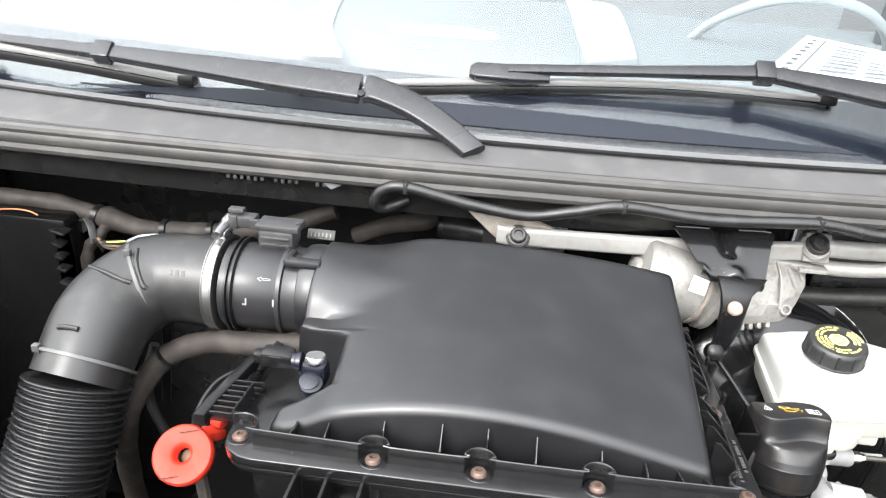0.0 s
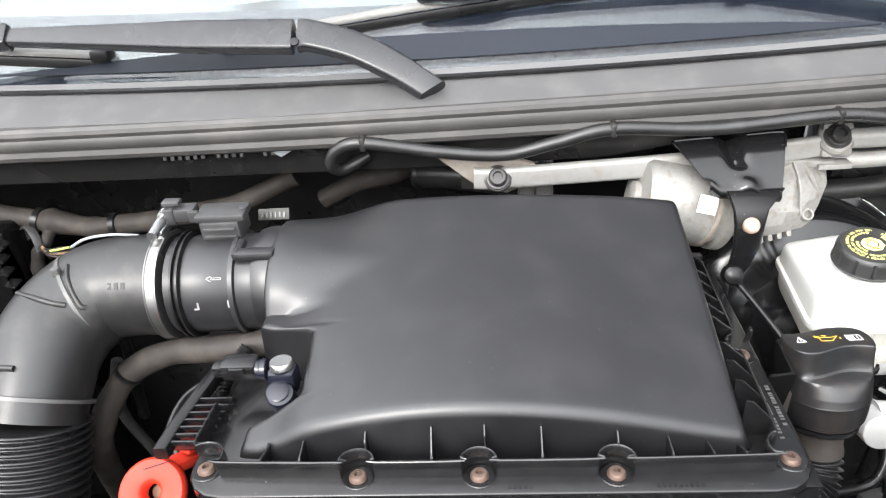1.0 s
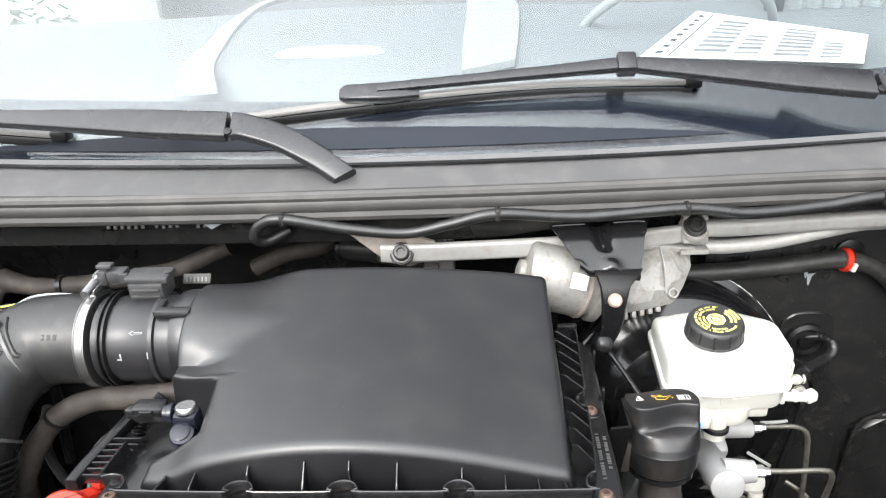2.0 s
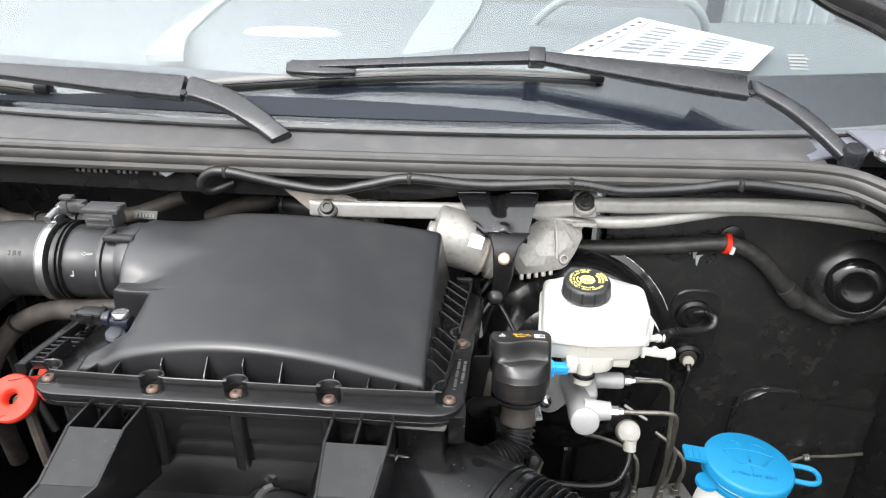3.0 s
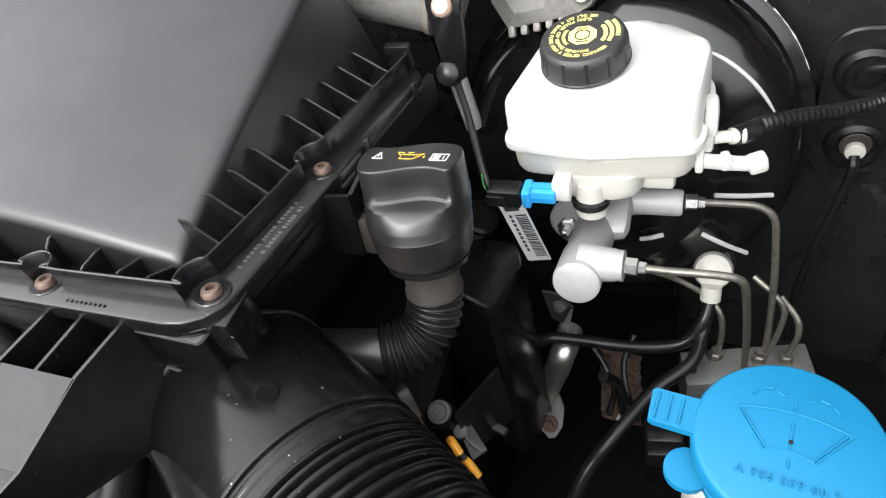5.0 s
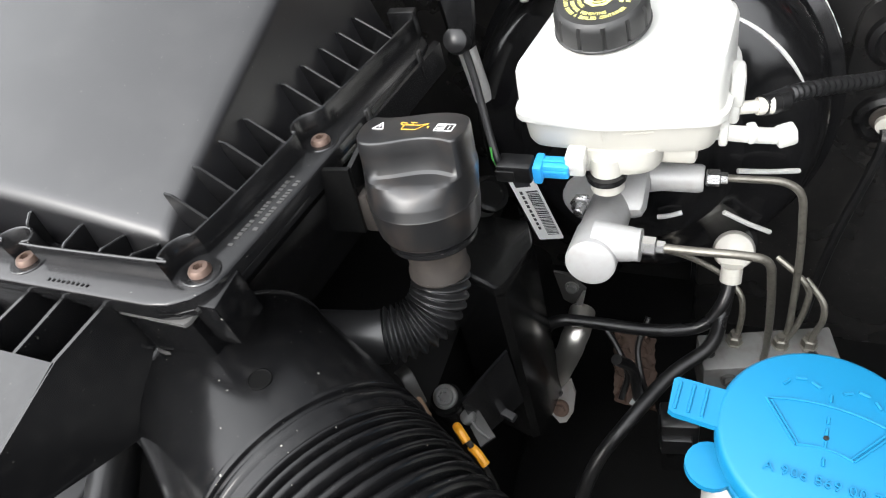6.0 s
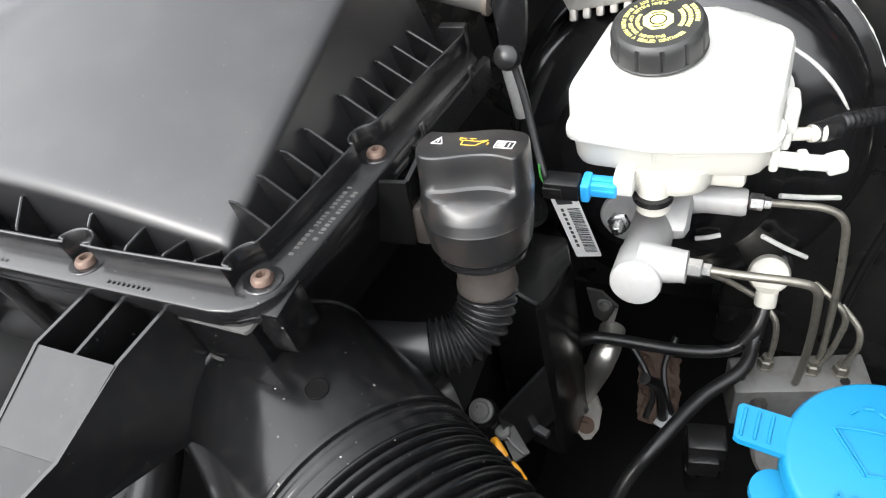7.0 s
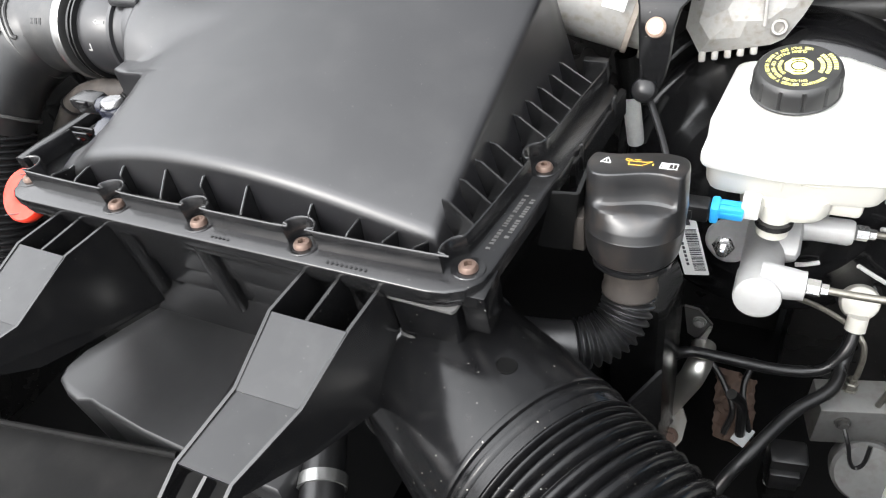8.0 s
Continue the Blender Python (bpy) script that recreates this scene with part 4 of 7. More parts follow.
for k in range(5):
    part("fin", box(GM @ Vector((-0.031 + 0.0105 * k, -0.036 + 0.0016 * k, -0.006)), (0.0060, 0.010, 0.012), 0.0018, (-30, 0, 6)), M_RAWALU, motor)
part("boss", lathe(GM @ Vector((0.028, -0.013, -0.004)), (0.1, -0.85, 0.5), [(0.0080, -0.010), (0.0078, 0.010), (0.0062, 0.0125), (0.0045, 0.0125), (0.0040, 0.006), (0.0005, 0.006)], 20), M_RAWALU, motor)
part("shaft_housing", lathe(GM @ Vector((0.050, 0.040, -0.010)), (0.1, -0.85, 0.5), [(0.012, -0.010), (0.012, 0.006), (0.009, 0.009), (0.0005, 0.009)], 20), M_RAWALU, motor)
part("label", box((0.2270, 0.3035, 1.1185), (0.0190, 0.0008, 0.0180), 0, (-20, 15, 0)), M_PRINTW, motor, "worn white paper label")

shield = thing("mounting_bracket", (0.255, 0.32, 1.04), "black painted sheet metal bracket over the wiper motor", "bracket")
def shield_pt(u, v):
    """Sheet plate with a pressed groove and a rolled lower lip."""
    tl, tr, bl, br = Vector((0.196, 0.346, 1.170)), Vector((0.3070, 0.348, 1.1730)), Vector((0.2260, 0.300, 1.1400)), Vector((0.2935, 0.298, 1.1330))
    k = min(v, 0.80) / 0.80
    p = tl.lerp(tr, u).lerp(bl.lerp(br, u), k)
    p += Vector((0, -0.0015, 0.002)) * math.sin(math.pi * k)
    g = math.exp(-((u - 0.50) / 0.075) ** 2)
    p += Vector((0, 0.006, -0.008)) * g * (1 - smooth(0.50, 0.68, k))
    p += Vector((0, 0.0, 0.0065)) * math.exp(-((u - 0.55) / 0.13) ** 2) * smooth(0.72, 1.0, k)
    p += Vector((0, 0.003, 0.005)) * smooth(0.16, 0.0, u) * smooth(0.8, 1.0, k)
    if v > 0.80:
        a = radians(115) * (v - 0.80) / 0.20
        p += Vector((0, -0.8, -0.6)) * 0.0065 * math.sin(a) + Vector((0, 0.6, -0.8)) * 0.0065 * (1 - math.cos(a))
    return p
part("plate", grid(shield_pt, 48, 36, 0.0025, (0, 0.5, -0.8)), M_SHEET, shield, "", 60)
part("rim", tube([shield_pt(0.02, 0.01), shield_pt(0.22, 0.004), shield_pt(0.36, 0.004)], 0.0016, 16, 8), M_SHEET, shield)
part("rim", tube([shield_pt(0.66, 0.004), shield_pt(0.94, 0.004), shield_pt(0.995, 0.06), shield_pt(0.997, 0.22)], 0.0016, 24, 8), M_SHEET, shield)
part("leg", loft([[Vector((x + a, y + b, z - 0.2 * b)) for a, b in rounded(w, 0.006, 0.0025, 3)] for x, y, z, w in ((0.268, 0.300, 1.136, 0.056), (0.268, 0.298, 1.128, 0.048), (0.265, 0.292, 1.118, 0.034), (0.264, 0.286, 1.104, 0.029), (0.264, 0.284, 1.080, 0.026), (0.262, 0.287, 1.058, 0.022), (0.258, 0.290, 1.040, 0.018))]), M_SHEET, shield)
part("stop_buffer", lathe((0.256, 0.290, 1.042), (0, -0.8, 0.5), [(0.0105, 0), (0.0112, 0.005), (0.0095, 0.011), (0.0055, 0.0135), (0.001, 0.014)], 20), M_RUBBER, shield)
part("screw", lathe((0.264, 0.283, 1.105), (0, -0.8, 0.6), [(0.008, -0.002), (0.008, 0.003), (0.006, 0.005), (0.0004, 0.0052)], 18), M_RUSTLT, shield, "rusty screw")

cable = thing("cowl_cable", (0.25, 0.335, 1.15), "black washer hose clipped along the cowl edge", "hose")
part("hose", tube([(-0.115, 0.36, 1.165), (-0.140, 0.345, 1.158), (-0.150, 0.335, 1.168), (-0.140, 0.333, 1.185), (-0.113, 0.332, 1.1915), (-0.039, 0.332, 1.178), (0.028, 0.332, 1.171), (0.08, 0.332, 1.181), (0.135, 0.332, 1.1925), (0.23, 0.332, 1.187), (0.347, 0.332, 1.194), (0.416, 0.332, 1.187), (0.498, 0.334, 1.193), (0.562, 0.335, 1.202), (0.643, 0.335, 1.196), (0.718, 0.335, 1.185), (0.776, 0.335, 1.150), (0.82, 0.335, 1.10)], 0.0068, 160, 14), M_CABLE, cable)
for x, z in ((-0.113, 1.1915), (0.135, 1.1925), (0.347, 1.194), (0.562, 1.202), (0.718, 1.185)):
    part("clip", box((x, 0.3325, z), (0.007, 0.0150, 0.0150), 0.003), M_BOLT, cable)

# ---- brakes ----
MC_DIR = Vector((0, -0.955, 0.297))
MC_END = Vector((0.374, 0.164, 0.942))
BC = Vector((0.374, 0.415, 0.885))
BM = axis_matrix(BC, MC_DIR)
booster = thing("brake_booster", (0.374, 0.42, 0.72), "large glossy black brake servo on the bulkhead", "brake servo")
BEAD = [(a, 0.1400 - 0.00042 * (a - 20), 0.0660 + 0.00012 * (a - 20)) for a in (66, 58, 50, 42, 34, 27, 20)]
shell = part("shell", lathe(BC, MC_DIR, [(0.14, -0.13), (0.160, -0.08), (0.163, -0.010), (0.169, -0.008), (0.170, 0.0), (0.169, 0.005), (0.161, 0.008), (0.1595, 0.030), (0.1575, 0.042), (0.1535, 0.052), (0.1475, 0.060), (0.1395, 0.066), (0.130, 0.070), (0.120, 0.0745), (0.110, 0.081), (0.104, 0.087), (0.094, 0.098), (0.075, 0.104), (0.055, 0.106), (0.030, 0.107)], 96), M_GLOSSBLK, booster, "", 25)
part("rim_crimp", lathe(BC, MC_DIR, [(0.1690, -0.004), (0.1715, -0.003), (0.1722, 0.0), (0.1715, 0.003), (0.1690, 0.004)], 96), M_GLOSSBLK, booster)
# glints on the gloss paint, put in as pale beads
for a, b in (((0.458, 0.306, 0.856), (0.498, 0.322, 0.818)), ((0.465, 0.303, 0.909), (0.512, 0.332, 0.886)), ((0.404, 0.292, 0.858), (0.424, 0.296, 0.862))):
    part("stiffening_bead", tube([a, (Vector(a) + Vector(b)) / 2 + Vector((0, -0.002, 0.001)), b], 0.0022, 10, 8), M_PALEMETAL, shell, "raised bead coloured pale for a glint")

# the shoulder's arc of reflected sky, painted as a pale bead
part("shoulder_bead", tube([BM @ Vector((r * math.cos(radians(a)), r * math.sin(radians(a)), h)) for a, r, h in BEAD], 0.0021, 40, 8, ring=lambda u: 0.35 + 0.65 * math.sin(math.pi * min(1, max(0, u))) ** 0.5), M_PALEMETAL, shell, "shoulder bead coloured pale for a long highlight")

# rim highlight painted as broken pale lines, with some flaked paint
for a0, a1, r in ((22, 44, 0.0008), (47, 62, 0.0011), (64, 100, 0.0007), (108, 128, 0.0006)):
    part("pale_rim", tube([BM @ Vector((0.1716 * math.cos(radians(a)), 0.1716 * math.sin(radians(a)), 0.0026)) for a in (a0 + (a1 - a0) * k / 6 for k in range(7))], r, 30, 6, ring=lambda u: 0.6 + 0.4 * math.sin(u * 21) * math.sin(u * 9)), M_PALEMETAL, shell, "pale line for the rim's highlight and flaking paint")

mc = thing("brake_master_cylinder", (0.374, 0.25, 0.90), "silver painted cast brake master cylinder", "master cylinder")
part("barrel", lathe(MC_END, -MC_DIR, [(0.0155, 0), (0.0178, 0.0015), (0.0183, 0.004), (0.0183, 0.036), (0.0172, 0.038), (0.0172, 0.15)], 40), M_ALU, mc)
FL = Vector((0.372, 0.300, 0.898))
FM = axis_matrix(FL, MC_DIR)
FT = FM @ pose(0, 0, 0, 0, 0, 42 if (FM.to_3x3() @ Vector((1, 0, 0))).x > 0 else -42)
part("flange", loft([[FT @ Vector((x * k, y * k, h)) for x, y in rounded(0.122, 0.046, 0.020, 6)] for k, h in ((1, -0.012), (1, -0.002), (0.96, 0))]), M_ALU, mc)
for x in (-0.046, 0.046):
    nut = part("flange_nut", lathe(FT @ Vector((x, 0, 0)), MC_DIR, [(0.011, -0.001), (0.011, 0.0015), (0.0082, 0.002), (0.0082, 0.010), (0.0045, 0.010), (0.0045, 0.018), (0.003, 0.019)], 6), M_STEEL, mc, "zinc plated nut on a stud", 20)
P2, P1 = Vector((0.374, 0.184, 0.945)), Vector((0.374, 0.276, 0.923))
part("port", lathe(P2, (1, -0.02, 0.03), [(0.015, 0), (0.0135, 0.016), (0.0125, 0.026), (0.0118, 0.029), (0.0118, 0.033)], 28), M_ALU, mc)
part("port", lathe(P1, (1, 0.02, 0.0), [(0.017, 0), (0.0125, 0.03), (0.0115, 0.036), (0.0115, 0.064), (0.010, 0.067)], 28), M_ALU, mc)
part("web", box((0.384, 0.258, 0.926), (0.036, 0.050, 0.020), 0.009, (17, 0, 0)), M_ALU, mc)
for k in range(3):
    part("cast_mark", box(MC_END + MC_DIR * 0.0003 + Vector((-0.006 + 0.005 * k, 0.002, 0.002 + 0.002 * (k % 2))), (0.003, 0.0006, 0.004), 0.0002, (-17, 0, 0)), M_ALU, mc)

LINE1 = [(0.443, 0.279, 0.923), (0.475, 0.281, 0.922), (0.498, 0.281, 0.921), (0.5115, 0.280, 0.910), (0.5165, 0.279, 0.88), (0.521, 0.277, 0.83), (0.524, 0.272, 0.76), (0.524, 0.268, 0.705)]
LINE2 = [(0.408, 0.183, 0.9465), (0.44, 0.181, 0.948), (0.474, 0.179, 0.951), (0.489, 0.181, 0.944), (0.494, 0.187, 0.915), (0.500, 0.207, 0.845), (0.505, 0.235, 0.76), (0.507, 0.255, 0.705)]
for pts, lab in ((LINE1, "brake pipe from the rear port"), (LINE2, "brake pipe from the front port")):
    bp = thing("brake_line", pts[-1], "bent grey-green steel " + lab, "brake pipe")
    part("pipe", tube(pts, 0.0031, 60, 12), M_PIPE, bp)
    d = Vector(pts[1]) - Vector(pts[0])
    part("union_nut", lathe(Vector(pts[0]) - d.normalized() * 0.001, d, [(0.0055, 0), (0.0070, 0.001), (0.0070, 0.010), (0.0048, 0.011), (0.0048, 0.016)], 6), M_STEEL, bp, "hexagonal union nut", 20)

res = thing("brake_fluid_reservoir", (0.384, 0.28, 0.97), "white plastic brake fluid reservoir with a black screw cap", "fluid reservoir")
SEAM = ((0.3135, 0.2260), (0.3766, 0.2190), (0.4535, 0.2290), (0.4580, 0.3000), (0.4200, 0.3620), (0.3220, 0.3450))


def rounded_corners(pts, r, n=4):
    """An outline in space with its corners rounded off."""
    out = []
    p = [Vector(q) for q in pts]
    for k in range(len(p)):
        a, b, c = p[k - 1], p[k], p[(k + 1) % len(p)]
        d = b + (a - b).normalized() * min(r, (a - b).length * 0.45)
        e = b + (c - b).normalized() * min(r, (c - b).length * 0.45)
        out += [d * (1 - t) ** 2 + b * (2 * t * (1 - t)) + e * t * t for t in (j / n for j in range(n + 1))]
    return out


def tank_ring(k, heights, r, push=0.0):
    """One level of the tank: the seam's outline drawn in by k, at six heights."""
    cx, cy = 0.385, 0.275
    if not isinstance(heights, tuple):
        heights = (heights,) * 6
    pts = []
    for (x, y), z in zip(SEAM, heights):
        d = Vector((x - cx, y - cy, 0))
        d = d * (1 - k / d.length)
        pts.append((cx + d.x, cy + d.y, z))
    return rounded_corners(pts, r)


SHOULDER = (1.0555, 1.0600, 1.0605, 1.0585, 1.0380, 1.0400)
CROWN = (1.0640, 1.0675, 1.0680, 1.0655, 1.0480, 1.0500)
part("upper_shell", loft([tank_ring(0.0020, 1.0220, 0.012), tank_ring(0.0022, 1.0260, 0.012), tank_ring(0.0026, (1.046, 1.050, 1.050, 1.046, 1.034, 1.034), 0.012), tank_ring(0.0032, SHOULDER, 0.012), tank_ring(0.0050, tuple(h + 0.0040 for h in SHOULDER), 0.012), tank_ring(0.0082, tuple(h + 0.0064 for h in SHOULDER), 0.012), tank_ring(0.0150, CROWN, 0.012), tank_ring(0.0300, tuple(max(h, 1.060) for h in CROWN), 0.012), tank_ring(0.0450, 1.0672, 0.010)]), M_WHITE, res, "", 28)
part("seam_lip", loft([tank_ring(0.0010, 1.0175, 0.013), tank_ring(-0.0016, 1.0185, 0.013), tank_ring(-0.0020, 1.0205, 0.013), tank_ring(-0.0016, 1.0245, 0.013), tank_ring(0.0020, 1.0262, 0.013)]), M_WHITE, res, "", 40)
part("lower_shell", loft([tank_ring(0.0035, 1.0200, 0.013), tank_ring(0.0052, 0.9985, 0.013), tank_ring(0.0075, 0.9925, 0.014), tank_ring(0.0120, 0.9895, 0.014), tank_ring(0.0400, 0.9885, 0.014)]), M_WHITE2, res, "translucent lower half with brake fluid", 28)
part("moulding_rib", tube([(0.3760, 0.2245, 1.019), (0.3762, 0.2262, 1.004), (0.3768, 0.2300, 0.993)], 0.0022, 10, 8), M_WHITE2, res)
part("level_mark", box((0.3990, 0.2255, 1.012), (0.020, 0.0016, 0.0020), 0.0004, (0, 0, 8)), M_WHITE2, res)
part("filler_neck", lathe((0.3705, 0.2655, 1.056), (-0.03, -0.09, 1), [(0.030, -0.004), (0.028, 0.004), (0.026, 0.012)], 32), M_WHITE, res)
part("outlet_block", joined(loft([[Vector((0.381 + x, 0.250 + y, z)) for x, y in rounded(w, 0.052, 0.016, 4)] for w, z in ((0.070, 0.995), (0.068, 0.980), (0.064, 0.9755), (0.054, 0.9740))]), lathe((0.376, 0.232, 0.986), (0, -0.1, -1), [(0.0125, 0), (0.0125, 0.03)], 20), box((0.412, 0.262, 0.982), (0.05, 0.05, 0.016), 0.004)), M_WHITE2, res)
part("neck_gasket", lathe((0.376, 0.228, 0.972), (0, -0.1, -1), [(0.0145, 0), (0.0150, 0.002), (0.0145, 0.005)], 24), M_RUBBER, res)
part("overflow_spout", joined(sweep([(0.448, 0.246, 0.9985), (0.462, 0.250, 0.9940), (0.476, 0.255, 0.9890), (0.486, 0.258, 0.9865)], rounded(0.008, 0.011, 0.003, 2), 10), box((0.4915, 0.2600, 0.9860), (0.014, 0.012, 0.014), 0.003, (0, -10, 20)), box((0.470, 0.2530, 0.9925), (0.007, 0.010, 0.013), 0.002, (0, 0, 20)), box((0.4525, 0.2475, 0.9965), (0.006, 0.012, 0.016), 0.002)), M_WHITE, res)
part("side_boss", joined(box((0.4575, 0.262, 1.026), (0.010, 0.022, 0.026), 0.004, (0, 0, 4)), box((0.4570, 0.258, 1.008), (0.008, 0.014, 0.016), 0.003)), M_WHITE, res)
embossed = [box((0.3330 + 0.0034 * k, 0.2283 - 0.0003 * k + 0.0004 * j, 1.014 - 0.0042 * j), (0.0020, 0.0008, 0.0024), 0) for j in range(3) for k in range(6 - j)]
for bm in embossed:
    part("embossed_mark", bm, M_WHITE3, res)

CAP_UP = Vector((-0.03, -0.10, 1)).normalized()
CAP = Vector((0.371, 0.262, 1.093)) - CAP_UP * 0.022
rcap = part("screw_cap", lathe(CAP, CAP_UP, [(0.0300, 0), (0.0316, 0.001), (0.0314, 0.002), (0.0308, 0.0025), (0.0304, 0.015), (0.0292, 0.0185), (0.0272, 0.0205), (0.001, 0.0208)], 120, lambda a, i: 1 - (0.055 if math.cos(12 * a) > 0.86 and i in (3, 4) else 0)), M_CAPBLK, res, "black screw cap with yellow printing", 30)
capm = axis_matrix(CAP + CAP_UP * 0.0208, CAP_UP, (0, 1, 0)) @ pose(0, 0, 0, 0, 0, 8)


def ring_print(m, r0, r1, a0, a1, h=0.0003):
    n = max(2, int(abs(a1 - a0) / 8))
    pts = [(r1 * math.cos(radians(a0 + (a1 - a0) * k / n)), r1 * math.sin(radians(a0 + (a1 - a0) * k / n))) for k in range(n + 1)]
    pts += [(r0 * math.cos(radians(a1 - (a1 - a0) * k / n)), r0 * math.sin(radians(a1 - (a1 - a0) * k / n))) for k in range(n + 1)]
    return loft([[m @ Vector((x, y, z)) for x, y in pts] for z in (0, h)])


ring_words(rcap, "printing", M_PRINTY, capm, "USE ONLY DOT 4 BRAKE FLUID FROM A SEALED CONTAINER", 0.0228, 62, 318, 0.0036, "yellow printed lettering")
ring_words(rcap, "printing", M_PRINTY, capm, "CLEAN FILLER CAP BEFORE REMOVING", 0.0185, 70, 285, 0.0034, "yellow printed lettering")
ring_words(rcap, "printing", M_PRINTY, capm, "WARNING", 0.0142, 145, 220, 0.0034, "yellow printed lettering")
bits = []
rnd = random.Random(4)
for r0, r1, a0, a1 in ((0.0226, 0.0254, -12, 36), (0.0184, 0.0212, -28, 38), (0.0142, 0.0170, -32, 34)):
    a = a0
    while a < a1 - 3:
        w = rnd.choice((7, 10, 14)) * 0.02 / r1 * 0.45
        bits.append(ring_print(capm, r0, r1, a, min(a + w, a1)))
        a += w + 2.6
part("printing", joined(*bits), M_PRINTY, rcap, "yellow printed bars")
part("symbol", joined(loft([[capm @ Vector((math.cos(radians(a)) * r, math.sin(radians(a)) * r, z)) for a in range(22, 382, 45)] for r, z in ((0.0102, 0), (0.0102, 0.0003))])), M_PRINTY, rcap)
part("symbol", joined(ring_print(capm, 0.0046, 0.0054, 0, 358, 0.0006), ring_print(capm, 0.0070, 0.0077, 55, 125, 0.0006), ring_print(capm, 0.0070, 0.0077, 235, 305, 0.0006)), M_BLACK, rcap)

plug = thing("level_sensor_plug", (0.332, 0.213, 0.975), "black wiring plug with a bright blue lock", "connector")
part("lock", joined(box((0.343, 0.2155, 0.985), (0.020, 0.013, 0.012), 0.002), box((0.331, 0.2135, 0.985), (0.007, 0.018, 0.016), 0.002), box((0.343, 0.210, 0.985), (0.018, 0.003, 0.004), 0.001), box((0.343, 0.2155, 0.9915), (0.018, 0.004, 0.002), 0.0005)), M_BLUE2, plug, "bright blue lock")
part("housing", joined(box((0.3140, 0.211, 0.986), (0.026, 0.016, 0.016), 0.002), box((0.3075, 0.2035, 0.985), (0.014, 0.003, 0.010), 0.0008)), M_RUBBER, plug)
part("socket", box((0.357, 0.220, 0.989), (0.014, 0.016, 0.018), 0.002), M_WHITE, plug)
part("wire", tube([(0.302, 0.210, 0.988), (0.2995, 0.212, 0.998), (0.290, 0.230, 1.010), (0.274, 0.262, 1.025), (0.259, 0.288, 1.038)], 0.0030, 24, 10), M_RUBBER, plug)
part("wire", tube([(0.301, 0.208, 0.990), (0.2985, 0.208, 0.997), (0.298, 0.210, 1.006)], 0.0009, 10, 6), M_GREEN, plug, "green wire")

vent = thing("vent_hose", (0.58, 0.45, 0.9), "thin corrugated black hose from reservoir to bulkhead", "hose")
part("hose", tube([(0.476, 0.266, 1.0075), (0.492, 0.285, 1.001), (0.520, 0.325, 0.978), (0.552, 0.368, 0.951), (0.583, 0.402, 0.934), (0.604, 0.425, 0.928), (0.612, 0.445, 0.929), (0.604, 0.460, 0.930), (0.588, 0.468, 0.924), (0.580, 0.478, 0.916)], 0.0056, 420, 12, ring=lambda u: 1 + (0.17 * math.sin(u * 2 * math.pi * 58) if 0.10 < u < 0.80 else 0.05)), M_CORR, vent)
part("fitting", lathe((0.460, 0.258, 1.0095), (1, 0.35, -0.12), [(0.0045, 0), (0.0045, 0.012), (0.0060, 0.012), (0.0060, 0.022)], 16), M_WHITE2, vent)
part("sleeve", lathe((0.4735, 0.2630, 1.0078), (0.75, 0.55, -0.22), [(0.0060, 0), (0.0072, 0.001), (0.0072, 0.012), (0.0064, 0.013), (0.0064, 0.020)], 16), M_RUBBER, vent)


def grommet(c, r, label):
    g = thing("grommet", c, label, "grommet")
    part("ring", lathe(c, (0, -1, 0.05), [(r, -0.006), (r, 0.001), (r * 0.93, 0.007), (r * 0.74, 0.010), (r * 0.62, 0.004), (r * 0.4, 0.004), (r * 0.33, 0.010), (r * 0.2, 0.010)], 40), M_RUBBER, g)
    return g


grommet((0.587, 0.474, 0.917), 0.029, "round black rubber grommet in the bulkhead")
g2 = grommet((0.592, 0.474, 0.830), 0.029, "black rubber grommet with a wire through it")
part("sleeve", lathe((0.592, 0.468, 0.830), (0, -1, 0.1), [(0.0095, 0), (0.0095, 0.010), (0.0070, 0.011)], 16), M_WHITE2, g2)
part("ring_stain", lathe((0.592, 0.4665, 0.834), (0, -1, 0.05), [(0.0135, 0), (0.0150, 0.0012), (0.0135, 0.0024)], 24), M_TAPE, g2, "brown stained ring")
part("wire", tube([(0.592, 0.457, 0.828), (0.592, 0.448, 0.816), (0.585, 0.440, 0.775), (0.574, 0.432, 0.720), (0.566, 0.43, 0.640), (0.562, 0.43, 0.54)], 0.0052, 24, 8), M_RUBBER, g2)
solid("grommet_plate", prism(rounded(0.082, 0.175, 0.030), (0.590, 0.4800, 0.875), (0, -1, 0), 0.006, bevel=0.002), M_PAINTBLK, "raised black plate behind the grommets", "plate")

ball = thing("vacuum_valve", (0.469, 0.29, 0.80), "pale round vacuum valve with a black hose", "valve")
part("head", lathe((0.470, 0.306, 0.806), (0.02, -0.75, 0.62), [(0.012, -0.02), (0.0175, -0.012), (0.0185, -0.002), (0.0165, 0.005), (0.010, 0.009), (0.001, 0.0105)], 36), M_WHITE2, ball)
part("collar", lathe((0.469, 0.322, 0.800), (0.02, -0.75, 0.62), [(0.019, -0.012), (0.021, 0), (0.017, 0.004)], 28), M_RUBBER, ball)
part("spout", lathe((0.470, 0.290, 0.803), (0, -0.45, -0.89), [(0.0095, 0), (0.0095, 0.015), (0.0075, 0.016)], 18), M_WHITE2, ball)
